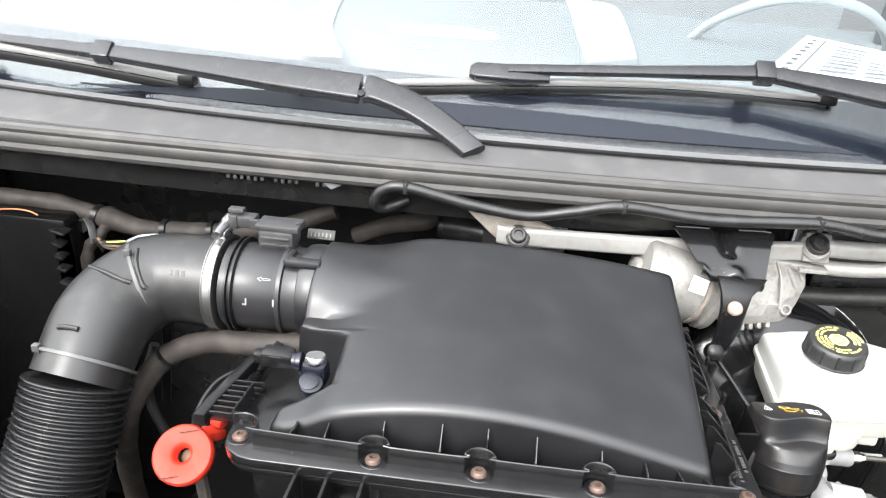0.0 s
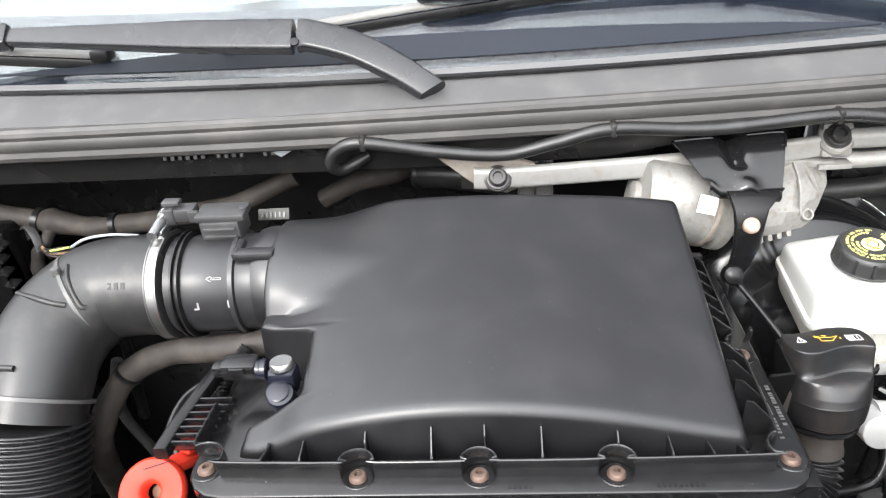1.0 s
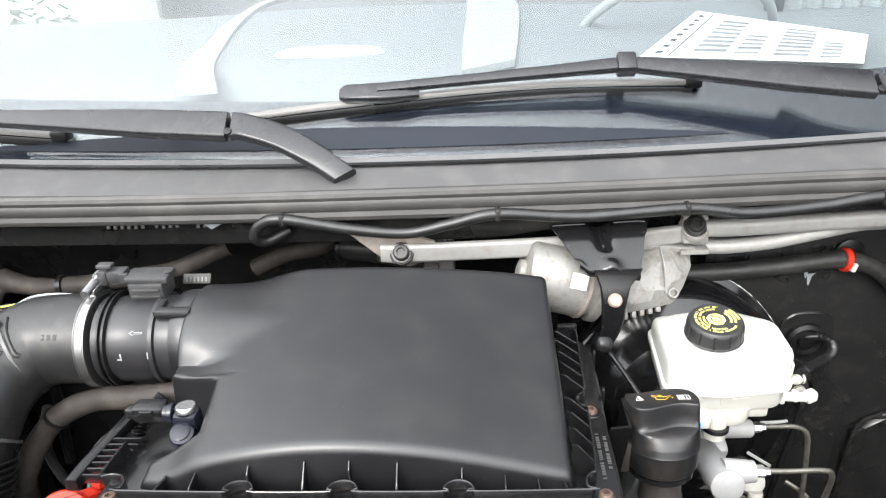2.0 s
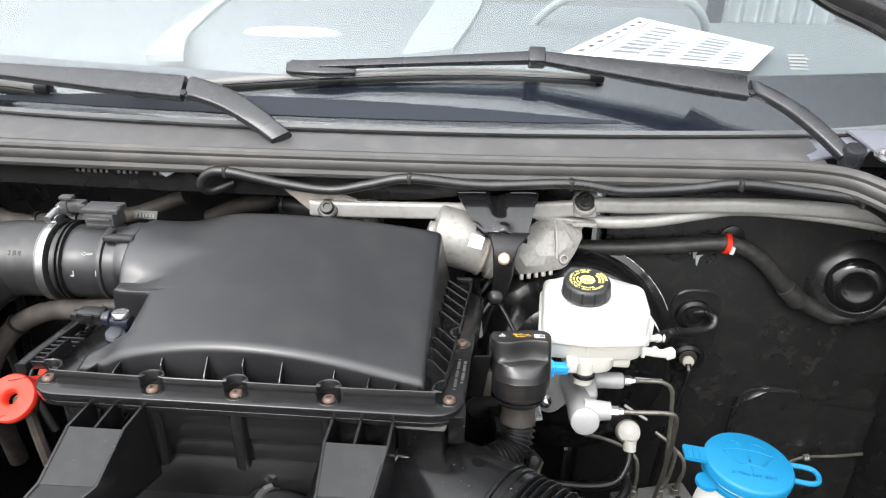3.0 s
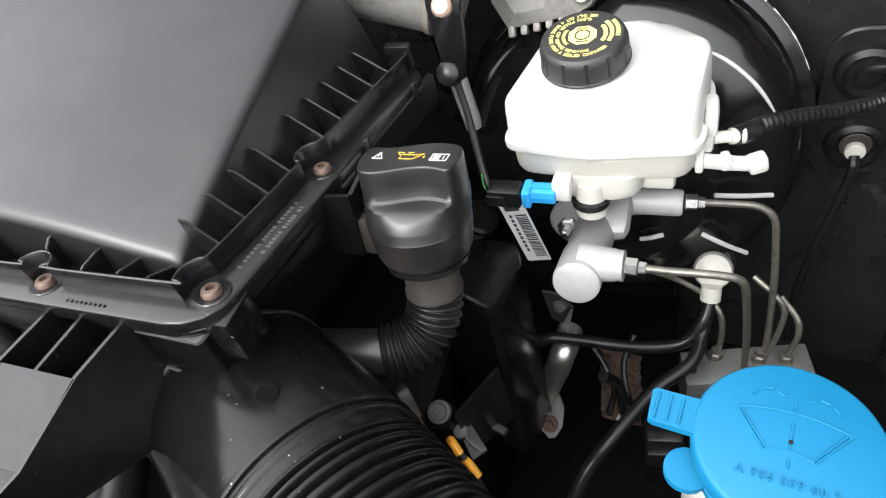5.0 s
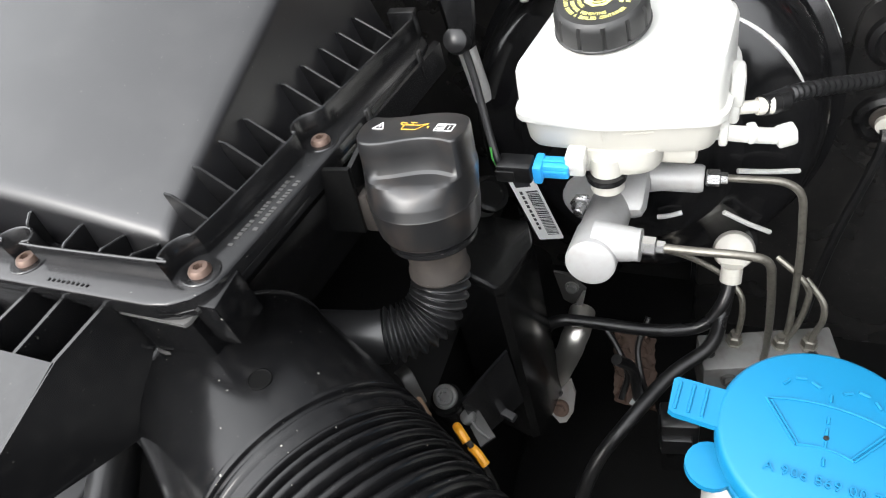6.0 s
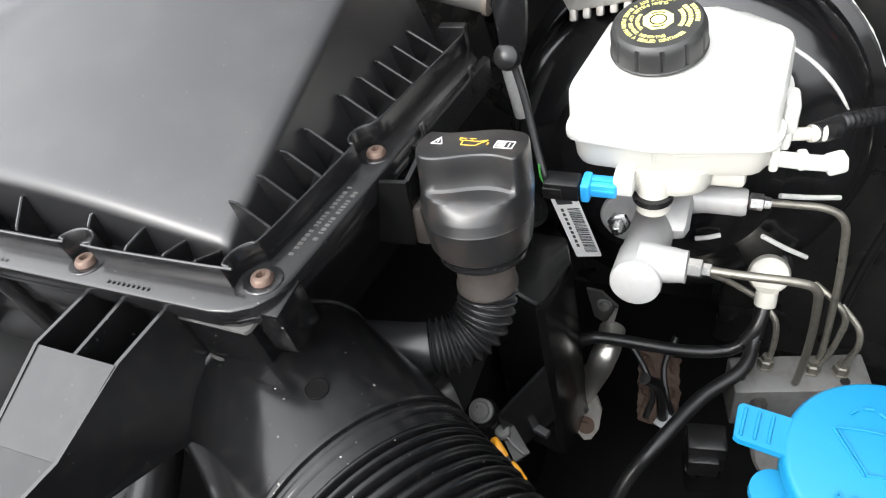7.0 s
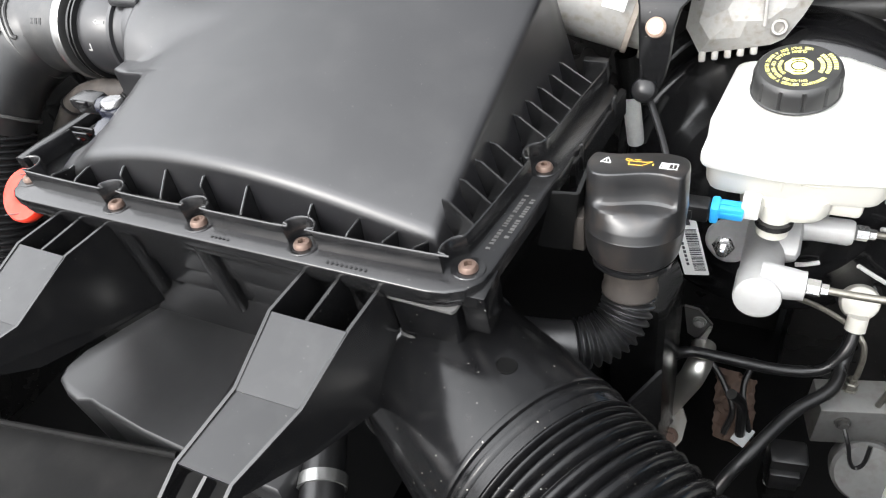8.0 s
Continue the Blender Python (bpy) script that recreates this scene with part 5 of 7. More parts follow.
part("hose", tube([(0.470, 0.283, 0.790), (0.4663, 0.268, 0.7774), (0.4547, 0.255, 0.7600), (0.4361, 0.248, 0.753), (0.4013, 0.240, 0.755), (0.3491, 0.235, 0.7614), (0.3228, 0.230, 0.7649), (0.3065, 0.225, 0.7529), (0.2977, 0.215, 0.7147), (0.295, 0.205, 0.66)], 0.0060, 50, 12), M_RUBBER, ball)
solid("coolant_hose", tube([(0.4690, 0.282, 0.785), (0.4657, 0.2608, 0.765), (0.4591, 0.2311, 0.757), (0.4275, 0.1962, 0.750), (0.3963, 0.1445, 0.740), (0.3780, 0.118, 0.722), (0.366, 0.096, 0.690), (0.360, 0.085, 0.640)], 0.0066, 40, 12), M_RUBBER, "thick black hose running down past the valve", "hose")

abs_unit = thing("abs_unit", (0.50, 0.25, 0.62), "grey aluminium anti-lock brake block with pipes", "anti-lock unit")
part("block", box((0.509, 0.2600, 0.692), (0.120, 0.040, 0.062), 0.0022, (0, 0, 15)), M_ALUDK, abs_unit)
part("pump_motor", lathe((0.512, 0.225, 0.640), (0.12, -0.80, 0.60), [(0.032, -0.01), (0.034, 0.004), (0.034, 0.014), (0.031, 0.018), (0.001, 0.020)], 40), M_ALUDK, abs_unit)
part("plug", joined(box((0.438, 0.205, 0.64), (0.038, 0.03, 0.05), 0.004, (0, 0, 10)), box((0.438, 0.187, 0.635), (0.030, 0.010, 0.03), 0.002, (0, 0, 10))), M_RUBBER, abs_unit)
for pts in (((0.480, 0.262, 0.724), (0.483, 0.266, 0.745), (0.483, 0.272, 0.768), (0.478, 0.278, 0.782), (0.462, 0.290, 0.790), (0.430, 0.305, 0.792), (0.400, 0.315, 0.788)),
            ((0.520, 0.266, 0.724), (0.530, 0.270, 0.750), (0.534, 0.272, 0.790), (0.531, 0.274, 0.806), (0.520, 0.280, 0.816), (0.505, 0.290, 0.822)),
            ((0.544, 0.270, 0.724), (0.546, 0.268, 0.748), (0.548, 0.264, 0.775), (0.545, 0.270, 0.792), (0.530, 0.285, 0.803))):
    pp = part("pipe", tube(pts, 0.0029, 40, 8), M_PIPE, abs_unit)
    part("nut", lathe((pts[0][0], pts[0][1], 0.7215), (0, 0.1, 1), [(0.0085, 0), (0.0085, 0.002), (0.0068, 0.0025), (0.0068, 0.010), (0.0046, 0.011), (0.0046, 0.016)], 6), M_PIPE, pp, sharp=20)
for x, y in ((0.4600, 0.2440), (0.5480, 0.2600)):
    part("port_hole", lathe((x, y, 0.7228), (0, 0, 1), [(0.0045, 0), (0.0045, 0.0010), (0.003, 0.0012)], 14), M_RUBBER, abs_unit)
part("cover_bolt", lathe((0.4790, 0.2290, 0.7060), (0.25, -0.95, 0.2), [(0.0075, -0.002), (0.0075, 0.002), (0.0048, 0.0022), (0.0048, 0.006), (0.001, 0.007)], 16), M_DULL, abs_unit)
part("wire_loop", tube([(0.4800, 0.2260, 0.7060), (0.4870, 0.2120, 0.6950), (0.4930, 0.2060, 0.6750), (0.4990, 0.2060, 0.6650), (0.5060, 0.2090, 0.6720), (0.5080, 0.2200, 0.6900)], 0.0022, 30, 8), M_RUBBER, abs_unit)

tag = thing("barcode_label", (0.318, 0.24, 0.92), "white barcode label beside the master cylinder", "label")
TM = Matrix(((0.974, -0.250, 0, 0.3105), (0, 0, -1, 0.245), (0.226, 0.968, 0, 0.908), (0, 0, 0, 1))) @ Matrix.Diagonal((0.96, 1.2, 1, 1))
part("paper", loft([[TM @ Vector((x, y, z)) for x, y in rounded(0.024, 0.066, 0.001, 1)] for z in (0, 0.0006)]), M_PRINTW, tag)
bars, yy = [], -0.028
rb = random.Random(8)
while yy < 0.017:
    w = rb.choice((0.0005, 0.0008, 0.0012))
    bars.append(loft([[TM @ Vector((x, y, z)) for x, y in ((-0.001, yy), (0.010, yy), (0.010, yy + w), (-0.001, yy + w))] for z in (0.0006, 0.0009)]))
    yy += w + rb.choice((0.0007, 0.0010))
for k in range(9):
    y0 = -0.022 + 0.0045 * k
    bars.append(loft([[TM @ Vector((x, y, z)) for x, y in ((-0.007, y0), (-0.0045, y0), (-0.0045, y0 + 0.003), (-0.007, y0 + 0.003))] for z in (0.0006, 0.0009)]))
bars.append(loft([[TM @ Vector((x, y, z)) for x, y in ((-0.008, 0.021), (0.006, 0.021), (0.006, 0.027), (-0.008, 0.027))] for z in (0.0006, 0.0009)]))
for bm in bars:
    part("bar", bm, M_DARKINK, tag)

# ---- oil filler ----
oil = thing("oil_filler", (0.284, 0.12, 0.93), "black oil filler cap on a ribbed hose", "oil filler")
OUP = Vector((-0.02, 0.22, 0.975)).normalized()
OC = Vector((0.2835, 0.1380, 1.0835))
om = axis_matrix(OC - OUP * 0.100, OUP, (0, 1, 0))


def om_level(h, r, front, back, wave, round_off=0.0):
    """A level of the cap: a circle cut by the front and back faces of its wavy grip."""
    pts = []
    for k in range(72):
        a = 2 * math.pi * k / 72
        r_ = r * 0.935
        x, y = r_ * math.cos(a), r_ * math.sin(a)
        lim = (back if y > 0 else front) - (wave * math.sin(x / 0.0385 * math.pi + 0.35) if y < 0 else -wave * 0.8 * math.sin(x / 0.0385 * math.pi + 0.35))
        p = 7.0
        ay = abs(y)
        ay = ay * lim / (ay ** p + lim ** p) ** (1 / p) if ay > 1e-6 else 0.0
        pts.append(om @ Vector((x, math.copysign(ay, y) + 0.003 * min(1.0, round_off), h)))
    return pts


CAP_LEVELS = [(0.030, 0.0280, 1.0, 1.0, 0.0), (0.0315, 0.0325, 1.0, 1.0, 0.0), (0.0330, 0.0338, 1.0, 1.0, 0.0), (0.0350, 0.0340, 1.0, 1.0, 0.0), (0.0358, 0.0352, 1.0, 1.0, 0.0), (0.046, 0.0368, 1.0, 1.0, 0.0), (0.0560, 0.0376, 1.0, 1.0, 0.0), (0.0568, 0.0372, 1.0, 1.0, 0.0), (0.0630, 0.0378, 1.0, 1.0, 0.0), (0.0642, 0.0376, 1.0, 1.0, 0.0), (0.0690, 0.0380, 0.0440, 0.0440, 0.001), (0.0725, 0.0379, 0.0375, 0.0370, 0.0025), (0.0748, 0.0378, 0.0330, 0.0325, 0.0040), (0.0760, 0.0377, 0.0285, 0.0280, 0.0048), (0.0766, 0.0376, 0.0235, 0.0230, 0.0052), (0.0774, 0.0375, 0.0200, 0.0195, 0.0054), (0.0790, 0.0374, 0.0182, 0.0176, 0.0054), (0.0830, 0.0373, 0.0172, 0.0166, 0.0054), (0.0900, 0.0371, 0.0172, 0.0164, 0.0054), (0.0970, 0.0369, 0.0176, 0.0166, 0.0054), (0.0990, 0.0366, 0.0173, 0.0163, 0.0054), (0.0998, 0.0360, 0.0166, 0.0156, 0.0053), (0.1000, 0.0350, 0.0155, 0.0146, 0.0052)]
ocap = part("cap", loft([om_level(h, r, f, b, w, (h - 0.06) / 0.012 if h > 0.06 else 0.0) for h, r, f, b, w in CAP_LEVELS]), M_OILCAP, oil, "black cap with a wavy grip bar", 28)
part("collar", lathe(OC - OUP * 0.075, OUP, [(0.022, -0.006), (0.0275, -0.002), (0.0295, 0.0), (0.0295, 0.003), (0.0270, 0.0038), (0.0270, 0.007)], 36), M_BLACK, oil, "dirty black collar")
part("bayonet_lug", box(OC - OUP * 0.052 + Vector((-0.037, -0.004, 0)), (0.010, 0.020, 0.034), 0.002), M_TAPE, oil, "dusty brown lug")
part("neck", lathe(OC - OUP * 0.092, OUP, [(0.0195, -0.014), (0.0210, -0.012), (0.0210, -0.009), (0.0195, -0.006), (0.0200, 0.010), (0.0230, 0.018), (0.0250, 0.026)], 32), M_TAPE, oil, "dusty hose neck")
O1 = OC - OUP * 0.104
part("hose", tube([OC - OUP * 0.096, O1, (0.2855, 0.107, 0.970), (0.281, 0.096, 0.9585), (0.271, 0.084, 0.9535), (0.257, 0.0745, 0.9535), (0.242, 0.069, 0.9545), (0.20, 0.062, 0.955)], 0.0185, 400, 28, ring=lambda u: 1 + (0.115 * math.sin(u * 2 * math.pi * 21) if 0.12 < u < 0.76 else (0.045 if u <= 0.12 else 0.02))), M_CORR, oil, "ribbed black hose")
im = om @ Matrix.Translation((0, 0.003, 0.1002))


def icon(name, m, polys, material, label):
    part(name, joined(*[loft([[m @ Vector((x * 0.001, y * 0.001, z)) for x, y in p] for z in (0, 0.0003)]) for p in polys]), material, ocap, label)


def stroke(x0, y0, x1, y1, w=0.55):
    d = Vector((x1 - x0, y1 - y0)).normalized() * w / 2
    return [(x0 - d.y, y0 + d.x), (x1 - d.y, y1 + d.x), (x1 + d.y, y1 - d.x), (x0 + d.y, y0 - d.x)]


icon("symbol", im, [stroke(-25, -4, -18, -4), stroke(-18, -4, -21.5, 4), stroke(-21.5, 4, -25, -4), stroke(-21.5, -2, -21.5, 1)], M_PRINTW, "white warning triangle")
icon("symbol", im, [stroke(-6, -3.5, 3, -3.5), stroke(-6, -3.5, -6, 2), stroke(-6, 2, 4, 2), stroke(4, 2, 9, 4), stroke(3, -3.5, 9, 4), stroke(-6, 1, -9, 3), stroke(-9, 3, -9, 5), stroke(-9, 5, -5, 4), stroke(-1, 2, -1, 5), stroke(-3, 5, 1, 5), stroke(10, -1, 10, 1, 1.0)], M_PRINTO, "amber oil can symbol")
icon("symbol", im, [stroke(15, -4, 26, -4), stroke(15, 4, 26, 4), stroke(15, -4, 15, 4), stroke(26, -4, 26, 4), stroke(20.5, -4, 20.5, 4), stroke(16, 2, 20, 2), stroke(16, 0, 20, 0), stroke(16, -2, 20, -2), stroke(23.3, -2, 23.3, 2)], M_PRINTW, "white handbook symbol")

# ---- intake duct ----
duct = thing("intake_duct", (0.22, 0.0, 0.90), "black plastic intake duct with a large ribbed hose", "intake duct")
DA = Vector((0.8532, -0.5216, -0.0067)).normalized()
D0 = Vector((0.1795, 0.0083, 0.9666))
part("body", lathe(D0, DA, [(0.040, -0.012), (0.066, -0.0115), (0.0685, -0.0105), (0.0692, -0.0085), (0.0698, 0.004), (0.0715, 0.030), (0.0737, 0.060), (0.0737, 0.090), (0.0752, 0.0912), (0.0755, 0.093), (0.0750, 0.0945), (0.0728, 0.0955), (0.0728, 0.0985), (0.0750, 0.0995), (0.0755, 0.1015), (0.0750, 0.1035), (0.0733, 0.105), (0.0733, 0.112)], 96), M_DUCT, duct)
part("rim_bead", lathe(D0 - DA * 0.0095, DA, [(0.0676, -0.0024), (0.0700, -0.0016), (0.0708, 0.0), (0.0700, 0.0016), (0.0676, 0.0024)], 96), M_EDGE, duct)
FOOT = ((0.1612, -0.0065), (0.2040, -0.0075), (0.2060, -0.0050), (0.2100, 0.032), (0.1630, 0.034), (0.1600, -0.0040))
foot = part("foot", loft([[Vector((0.184 + (x - 0.184) * k, 0.012 + (y - 0.012) * k, z)) for x, y in FOOT] for k, z in ((1.0, 0.990), (1.0, 1.034), (1.0, 1.0700), (0.97, 1.0700), (0.94, 1.062))]), M_DUCT, duct, "upright socket under the filter box corner", 30)
# lip and lower bead are coloured pale to draw their edge highlights
part("foot_lip", loft([[Vector((0.184 + (x - 0.184) * k, 0.012 + (y - 0.012) * k, z)) for x, y in FOOT] for k, z in ((1.0, 1.0688), (1.06, 1.0694), (1.075, 1.0708), (1.06, 1.0722), (0.98, 1.0722))]), M_EDGELIT, foot)
part("side_clip", joined(box((0.2170, 0.012, 1.064), (0.017, 0.026, 0.034), 0.0015), box((0.2170, 0.012, 1.0478), (0.013, 0.020, 0.004), 0.001)), M_DUCT, foot)
part("weld_bead", tube([(0.1595, 0.010, 1.0290), (0.1600, -0.0060, 1.0325), (0.185, -0.0085, 1.0325), (0.2040, -0.0090, 1.0325), (0.2075, -0.004, 1.0325), (0.2105, 0.016, 1.0330)], 0.0013, 30, 6), M_EDGELIT, foot)
HOLE_AT = Vector((0.2400, -0.0150, 1.036))
hv = HOLE_AT - D0
hout = (hv - DA * hv.dot(DA)).normalized()
part("drain_hole", lathe(D0 + DA * hv.dot(DA) + hout * 0.0737, hout, [(0.0068, -0.003), (0.0068, 0.0004), (0.0062, 0.0007), (0.0058, 0.0004), (0.0004, 0.0003)], 28), M_HOLE, duct, "dark drain hole")
HB = [D0 + DA * 0.108, D0 + DA * 0.14, D0 + DA * 0.19 + Vector((0, 0, -0.004)), D0 + DA * 0.25 + Vector((0.004, -0.004, -0.018)), D0 + DA * 0.34 + Vector((0.01, -0.01, -0.055))]
def hose_rib(u):
    """Plain collar, then sharp round ribs 11 mm apart with open valleys."""
    if u < 0.036:
        return 0.988
    c = abs(math.sin((u - 0.036) * math.pi * 21.3))
    return 0.925 + 0.092 * c ** 0.75


part("hose", tube(HB, 0.0735, 620, 64, ring=hose_rib), M_DUCT, duct, "large ribbed black hose")
side_dir = (Vector((0.0, -0.10, 1)) - DA * Vector((0.0, -0.10, 1)).dot(DA)).normalized()
wrap = DA.cross(side_dir)
wrapped_words(duct, "moulded_mark", M_DUCT, D0 + DA * 0.1140, DA, side_dir, wrap, 0.0728, "ZGS", 16, 0.0095)
wrapped_words(duct, "moulded_mark", M_DUCT, D0 + DA * 0.1140, DA, side_dir, wrap, 0.0728, "24", -42, 0.0095)

# ---- washer bottle ----
wash = thing("washer_bottle", (0.505, 0.01, 0.70), "white washer fluid filler with a bright blue cap", "washer bottle")
WC = Vector((0.508, 0.014, 1.035))
WUP = Vector((0.06, 0.02, 1)).normalized()
WR = 0.0425
part("neck", joined(lathe(WC - WUP * 0.018, (-0.10, 0.05, -1), [(0.0330, 0), (0.0335, 0.010), (0.0350, 0.050), (0.0360, 0.080), (0.0300, 0.090), (0.0300, 0.575)], 44), lathe(WC - WUP * 0.014, WUP, [(0.037, -0.008), (0.038, 0.004)], 44)), M_WHITE, wash, "white bottle neck")
wring = part("retaining_ring", lathe(WC - WUP * 0.020, WUP, [(0.036, -0.003), (0.041, -0.002), (0.0415, 0.003), (0.037, 0.004)], 56), M_BLUE, wash, "blue retaining ring")
wm = axis_matrix(WC + WUP * 0.0006, WUP, (0, 1, 0)) @ pose(0, 0, 0, 0, 0, -6)
part("lug", loft([[wm @ Vector((-0.040 + 0.011 * math.cos(a), -0.020 + 0.011 * math.sin(a), z)) for a in (2 * math.pi * k / 20 for k in range(20))] for z in (-0.021, -0.017)]), M_BLUE, wring)
wcap = part("cap", lathe(WC, WUP, [(WR - 0.004, -0.012), (WR, -0.011), (WR + 0.0005, -0.003), (WR - 0.0008, -0.0006), (WR - 0.002, 0.0), (0.001, 0.0006)], 96), M_BLUE, wash, "bright blue flip cap with embossed marks")
part("tab", loft([[wm @ Vector((x, y, z)) for x, y in [(-0.038, -0.0095), (-0.060, -0.0092), (-0.0625, -0.0080), (-0.0635, 0.0078), (-0.062, 0.0095), (-0.038, 0.0098)]] for z in (-0.0055, -0.0015)]), M_BLUE, wcap)
for k in range(3):
    x = -0.0600 + 0.0058 * k
    part("ridge", tube([wm @ Vector((x, y, -0.0012)) for y in (-0.0072, 0, 0.0072)], 0.0008, 6, 6), M_BLUE, wcap)
part("loop", tube([wm @ Vector(p) for p in ((WR - 0.003, -0.012, -0.005), (WR + 0.010, -0.013, -0.005), (WR + 0.020, -0.010, -0.005), (WR + 0.024, 0.0, -0.005), (WR + 0.019, 0.009, -0.005), (WR - 0.003, 0.010, -0.005))], 0.0027, 30, 8), M_BLUE, wcap)


def arc_mm(r, a0, a1, cy, n=10):
    return [(r * math.cos(radians(a0 + (a1 - a0) * k / n)), cy + r * math.sin(radians(a0 + (a1 - a0) * k / n))) for k in range(n + 1)]


def bead(pts, r=0.00055):
    return tube([wm @ Vector((x * 0.00138, y * 0.00108, 0.0001)) for x, y in pts], r, max(4, 3 * len(pts)), 6)


part("embossed_screen", bead(arc_mm(42, 65, 115, -28, 14)), M_BLUE, wcap)
part("embossed_screen", bead(arc_mm(17, 63, 117, -22, 8)), M_BLUE, wcap)
for sx in (-1, 1):
    part("embossed_screen", bead([(sx * 18, 10), (sx * 8, -7)]), M_BLUE, wcap)
    part("embossed_screen", bead([(sx * 16.4, 9.6), (sx * 7, -6.6)]), M_BLUE, wcap)
for x, y, a in ((-13, 20, 60), (-9, 23.5, 15), (-4.5, 22, -35), (0, 17.5, -90), (4.5, 22, 35), (9, 23.5, -15), (13, 20, -60), (0, 7, 90), (0, 2, 90), (0, -3.5, 90), (0, -11, 90)):
    c, s = math.cos(radians(a)) * 1.6, math.sin(radians(a)) * 1.6
    part("embossed_dash", bead([(x - c, y - s), (x + c, y + s)], 0.0007), M_BLUE, wcap)
part("pin_hole", lathe(wm @ Vector((0, -0.0005, -0.001)), WUP, [(0.0011, 0), (0.0011, 0.0016), (0.0003, 0.0017)], 12), M_RUBBER, wcap)
flat_words(wcap, "embossed_number", M_BLUE, wm @ Matrix.Translation((-0.0215, -0.0225, 0.0004)), "A 906 869 00 7", 0.0062, 0.0005)

# ---- seal, cowl front, windscreen surround ----
SEAL = [(-1.0, 0.385, 1.198), (-0.6, 0.362, 1.201), (-0.2, 0.348, 1.204), (0.2, 0.348, 1.207), (0.5, 0.352, 1.212), (0.66, 0.350, 1.213), (0.73, 0.325, 1.203), (0.79, 0.27, 1.175), (0.84, 0.18, 1.14), (0.86, 0.0, 1.11)]
seal = thing("bonnet_seal", (0, 0.35, 1.18), "dusty black rubber bonnet seal along the cowl edge", "rubber seal")
part("bulb", tube(SEAL, 0.0125, 120, 14), M_SEAL, seal)
part("bead", tube([(x, y - 0.006, z + 0.011) for x, y, z in SEAL], 0.007, 120, 10), M_SEAL, seal)
part("foot", tube([(x, y - 0.004, z - 0.013) for x, y, z in SEAL], 0.008, 120, 10), M_SEAL, seal)
flat("cowl_front", grid(lambda u, v: (-1.0 + 1.8 * u, 0.352 + 0.03 * abs(-1 + 1.8 * u) ** 2 + 0.012 * v, 1.196 - (0.050 - 0.028 * smooth(0.10, 0.34, -1 + 1.8 * u)) * v), 60, 3, 0.004, (0, 1, 0)), M_PAINTBLK, "black plastic water tray edge with moulded marks", "water tray")

marks = thing("moulded_marks", (-0.28, 0.35, 1.17), "worn pale moulded marks on the water tray edge", "marks")
rm = random.Random(3)
for k in range(16):
    if k in (6, 11, 12):
        continue
    x = -0.335 + 0.0085 * k
    part("mark", box((x, 0.3575, 1.1745), (0.004, 0.0024, 0.004 + 0.002 * rm.random()), 0.0003, (-14, 0, 0)), M_GREYMARK, marks)
part("scrape", loft([[Vector((x, 0.3508 + h, z)) for x, z in ((-0.222, 1.186), (-0.205, 1.181), (-0.190, 1.187), (-0.187, 1.182), (-0.206, 1.172), (-0.214, 1.178))] for h in (0.0005, 0.0045)]), M_DASHLT, marks, "pale scrape")
stub = thing("heater_hose", (-0.05, 0.45, 1.05), "black rubber heater hose behind the filter box", "hose")
part("hose", tube([(-0.075, 0.47, 1.085), (-0.04, 0.455, 1.090), (0.02, 0.44, 1.088), (0.08, 0.43, 1.080)], 0.019, 20, 16), M_HOSE, stub)
part("end", lathe((-0.078, 0.471, 1.085), (-1, 0.3, -0.1), [(0.0205, -0.006), (0.0215, 0), (0.018, 0.004)], 20), M_HOSE, stub)
solid("rusty_pipe", tube([(-0.20, 0.46, 1.06), (-0.15, 0.455, 1.085), (-0.11, 0.45, 1.095), (-0.09, 0.46, 1.10)], 0.013, 16, 12), M_TAPE, "brown dusty pipe behind the filter box", "pipe")
tabp = thing("drilled_tab", (0.005, 0.42, 1.09), "dark drilled metal tab under the cowl", "bracket")
part("plate", xz_prism(0.425, [(-0.022, 1.085), (0.022, 1.085), (0.022, 1.125), (-0.022, 1.130)], 0.004), M_DULL, tabp)
part("nut", lathe((0.002, 0.422, 1.112), (0, -1, 0.2), [(0.008, 0), (0.008, 0.003), (0.004, 0.003), (0.0035, 0.001), (0.0003, 0.001)], 16), M_STEEL, tabp)
earth = thing("earth_bolt", (-0.578, 0.40, 1.04), "steel earth bolt with a ring lug and wires", "bolt")
part("lug", lathe((-0.578, 0.406, 1.066), (0.1, -0.9, 0.3), [(0.018, -0.004), (0.018, 0.000), (0.0172, 0.001), (0.006, 0.0015)], 28), M_DULL, earth)
part("nut", lathe((-0.578, 0.404, 1.067), (0.1, -0.9, 0.3), [(0.0085, 0), (0.0085, 0.006), (0.0075, 0.007), (0.0045, 0.007), (0.0042, 0.014), (0.002, 0.015)], 6), M_CLAMP, earth, "bright hexagon nut", 20)
part("lug_strap", sweep([(-0.566, 0.401, 1.072), (-0.556, 0.396, 1.076), (-0.546, 0.388, 1.068), (-0.540, 0.380, 1.050)], rounded(0.010, 0.003, 0.001, 2), 14), M_DULL, earth)
for k in range(5):
    part("wire", tube([(-0.541 + 0.003 * k, 0.382, 1.052 - 0.002 * k), (-0.533 + 0.002 * k, 0.372, 1.060 - 0.004 * k), (-0.520, 0.360, 1.062 + 0.003 * (k % 3)), (-0.500, 0.345, 1.072 + 0.003 * (k % 2) - 0.002 * k), (-0.470 + 0.004 * k, 0.336, 1.080 - 0.003 * k), (-0.44, 0.335, 1.072)], 0.0019, 24, 8), (M_TAPE, M_RUBBER, M_COPPER, M_RUBBER, M_TAPE)[k], earth)
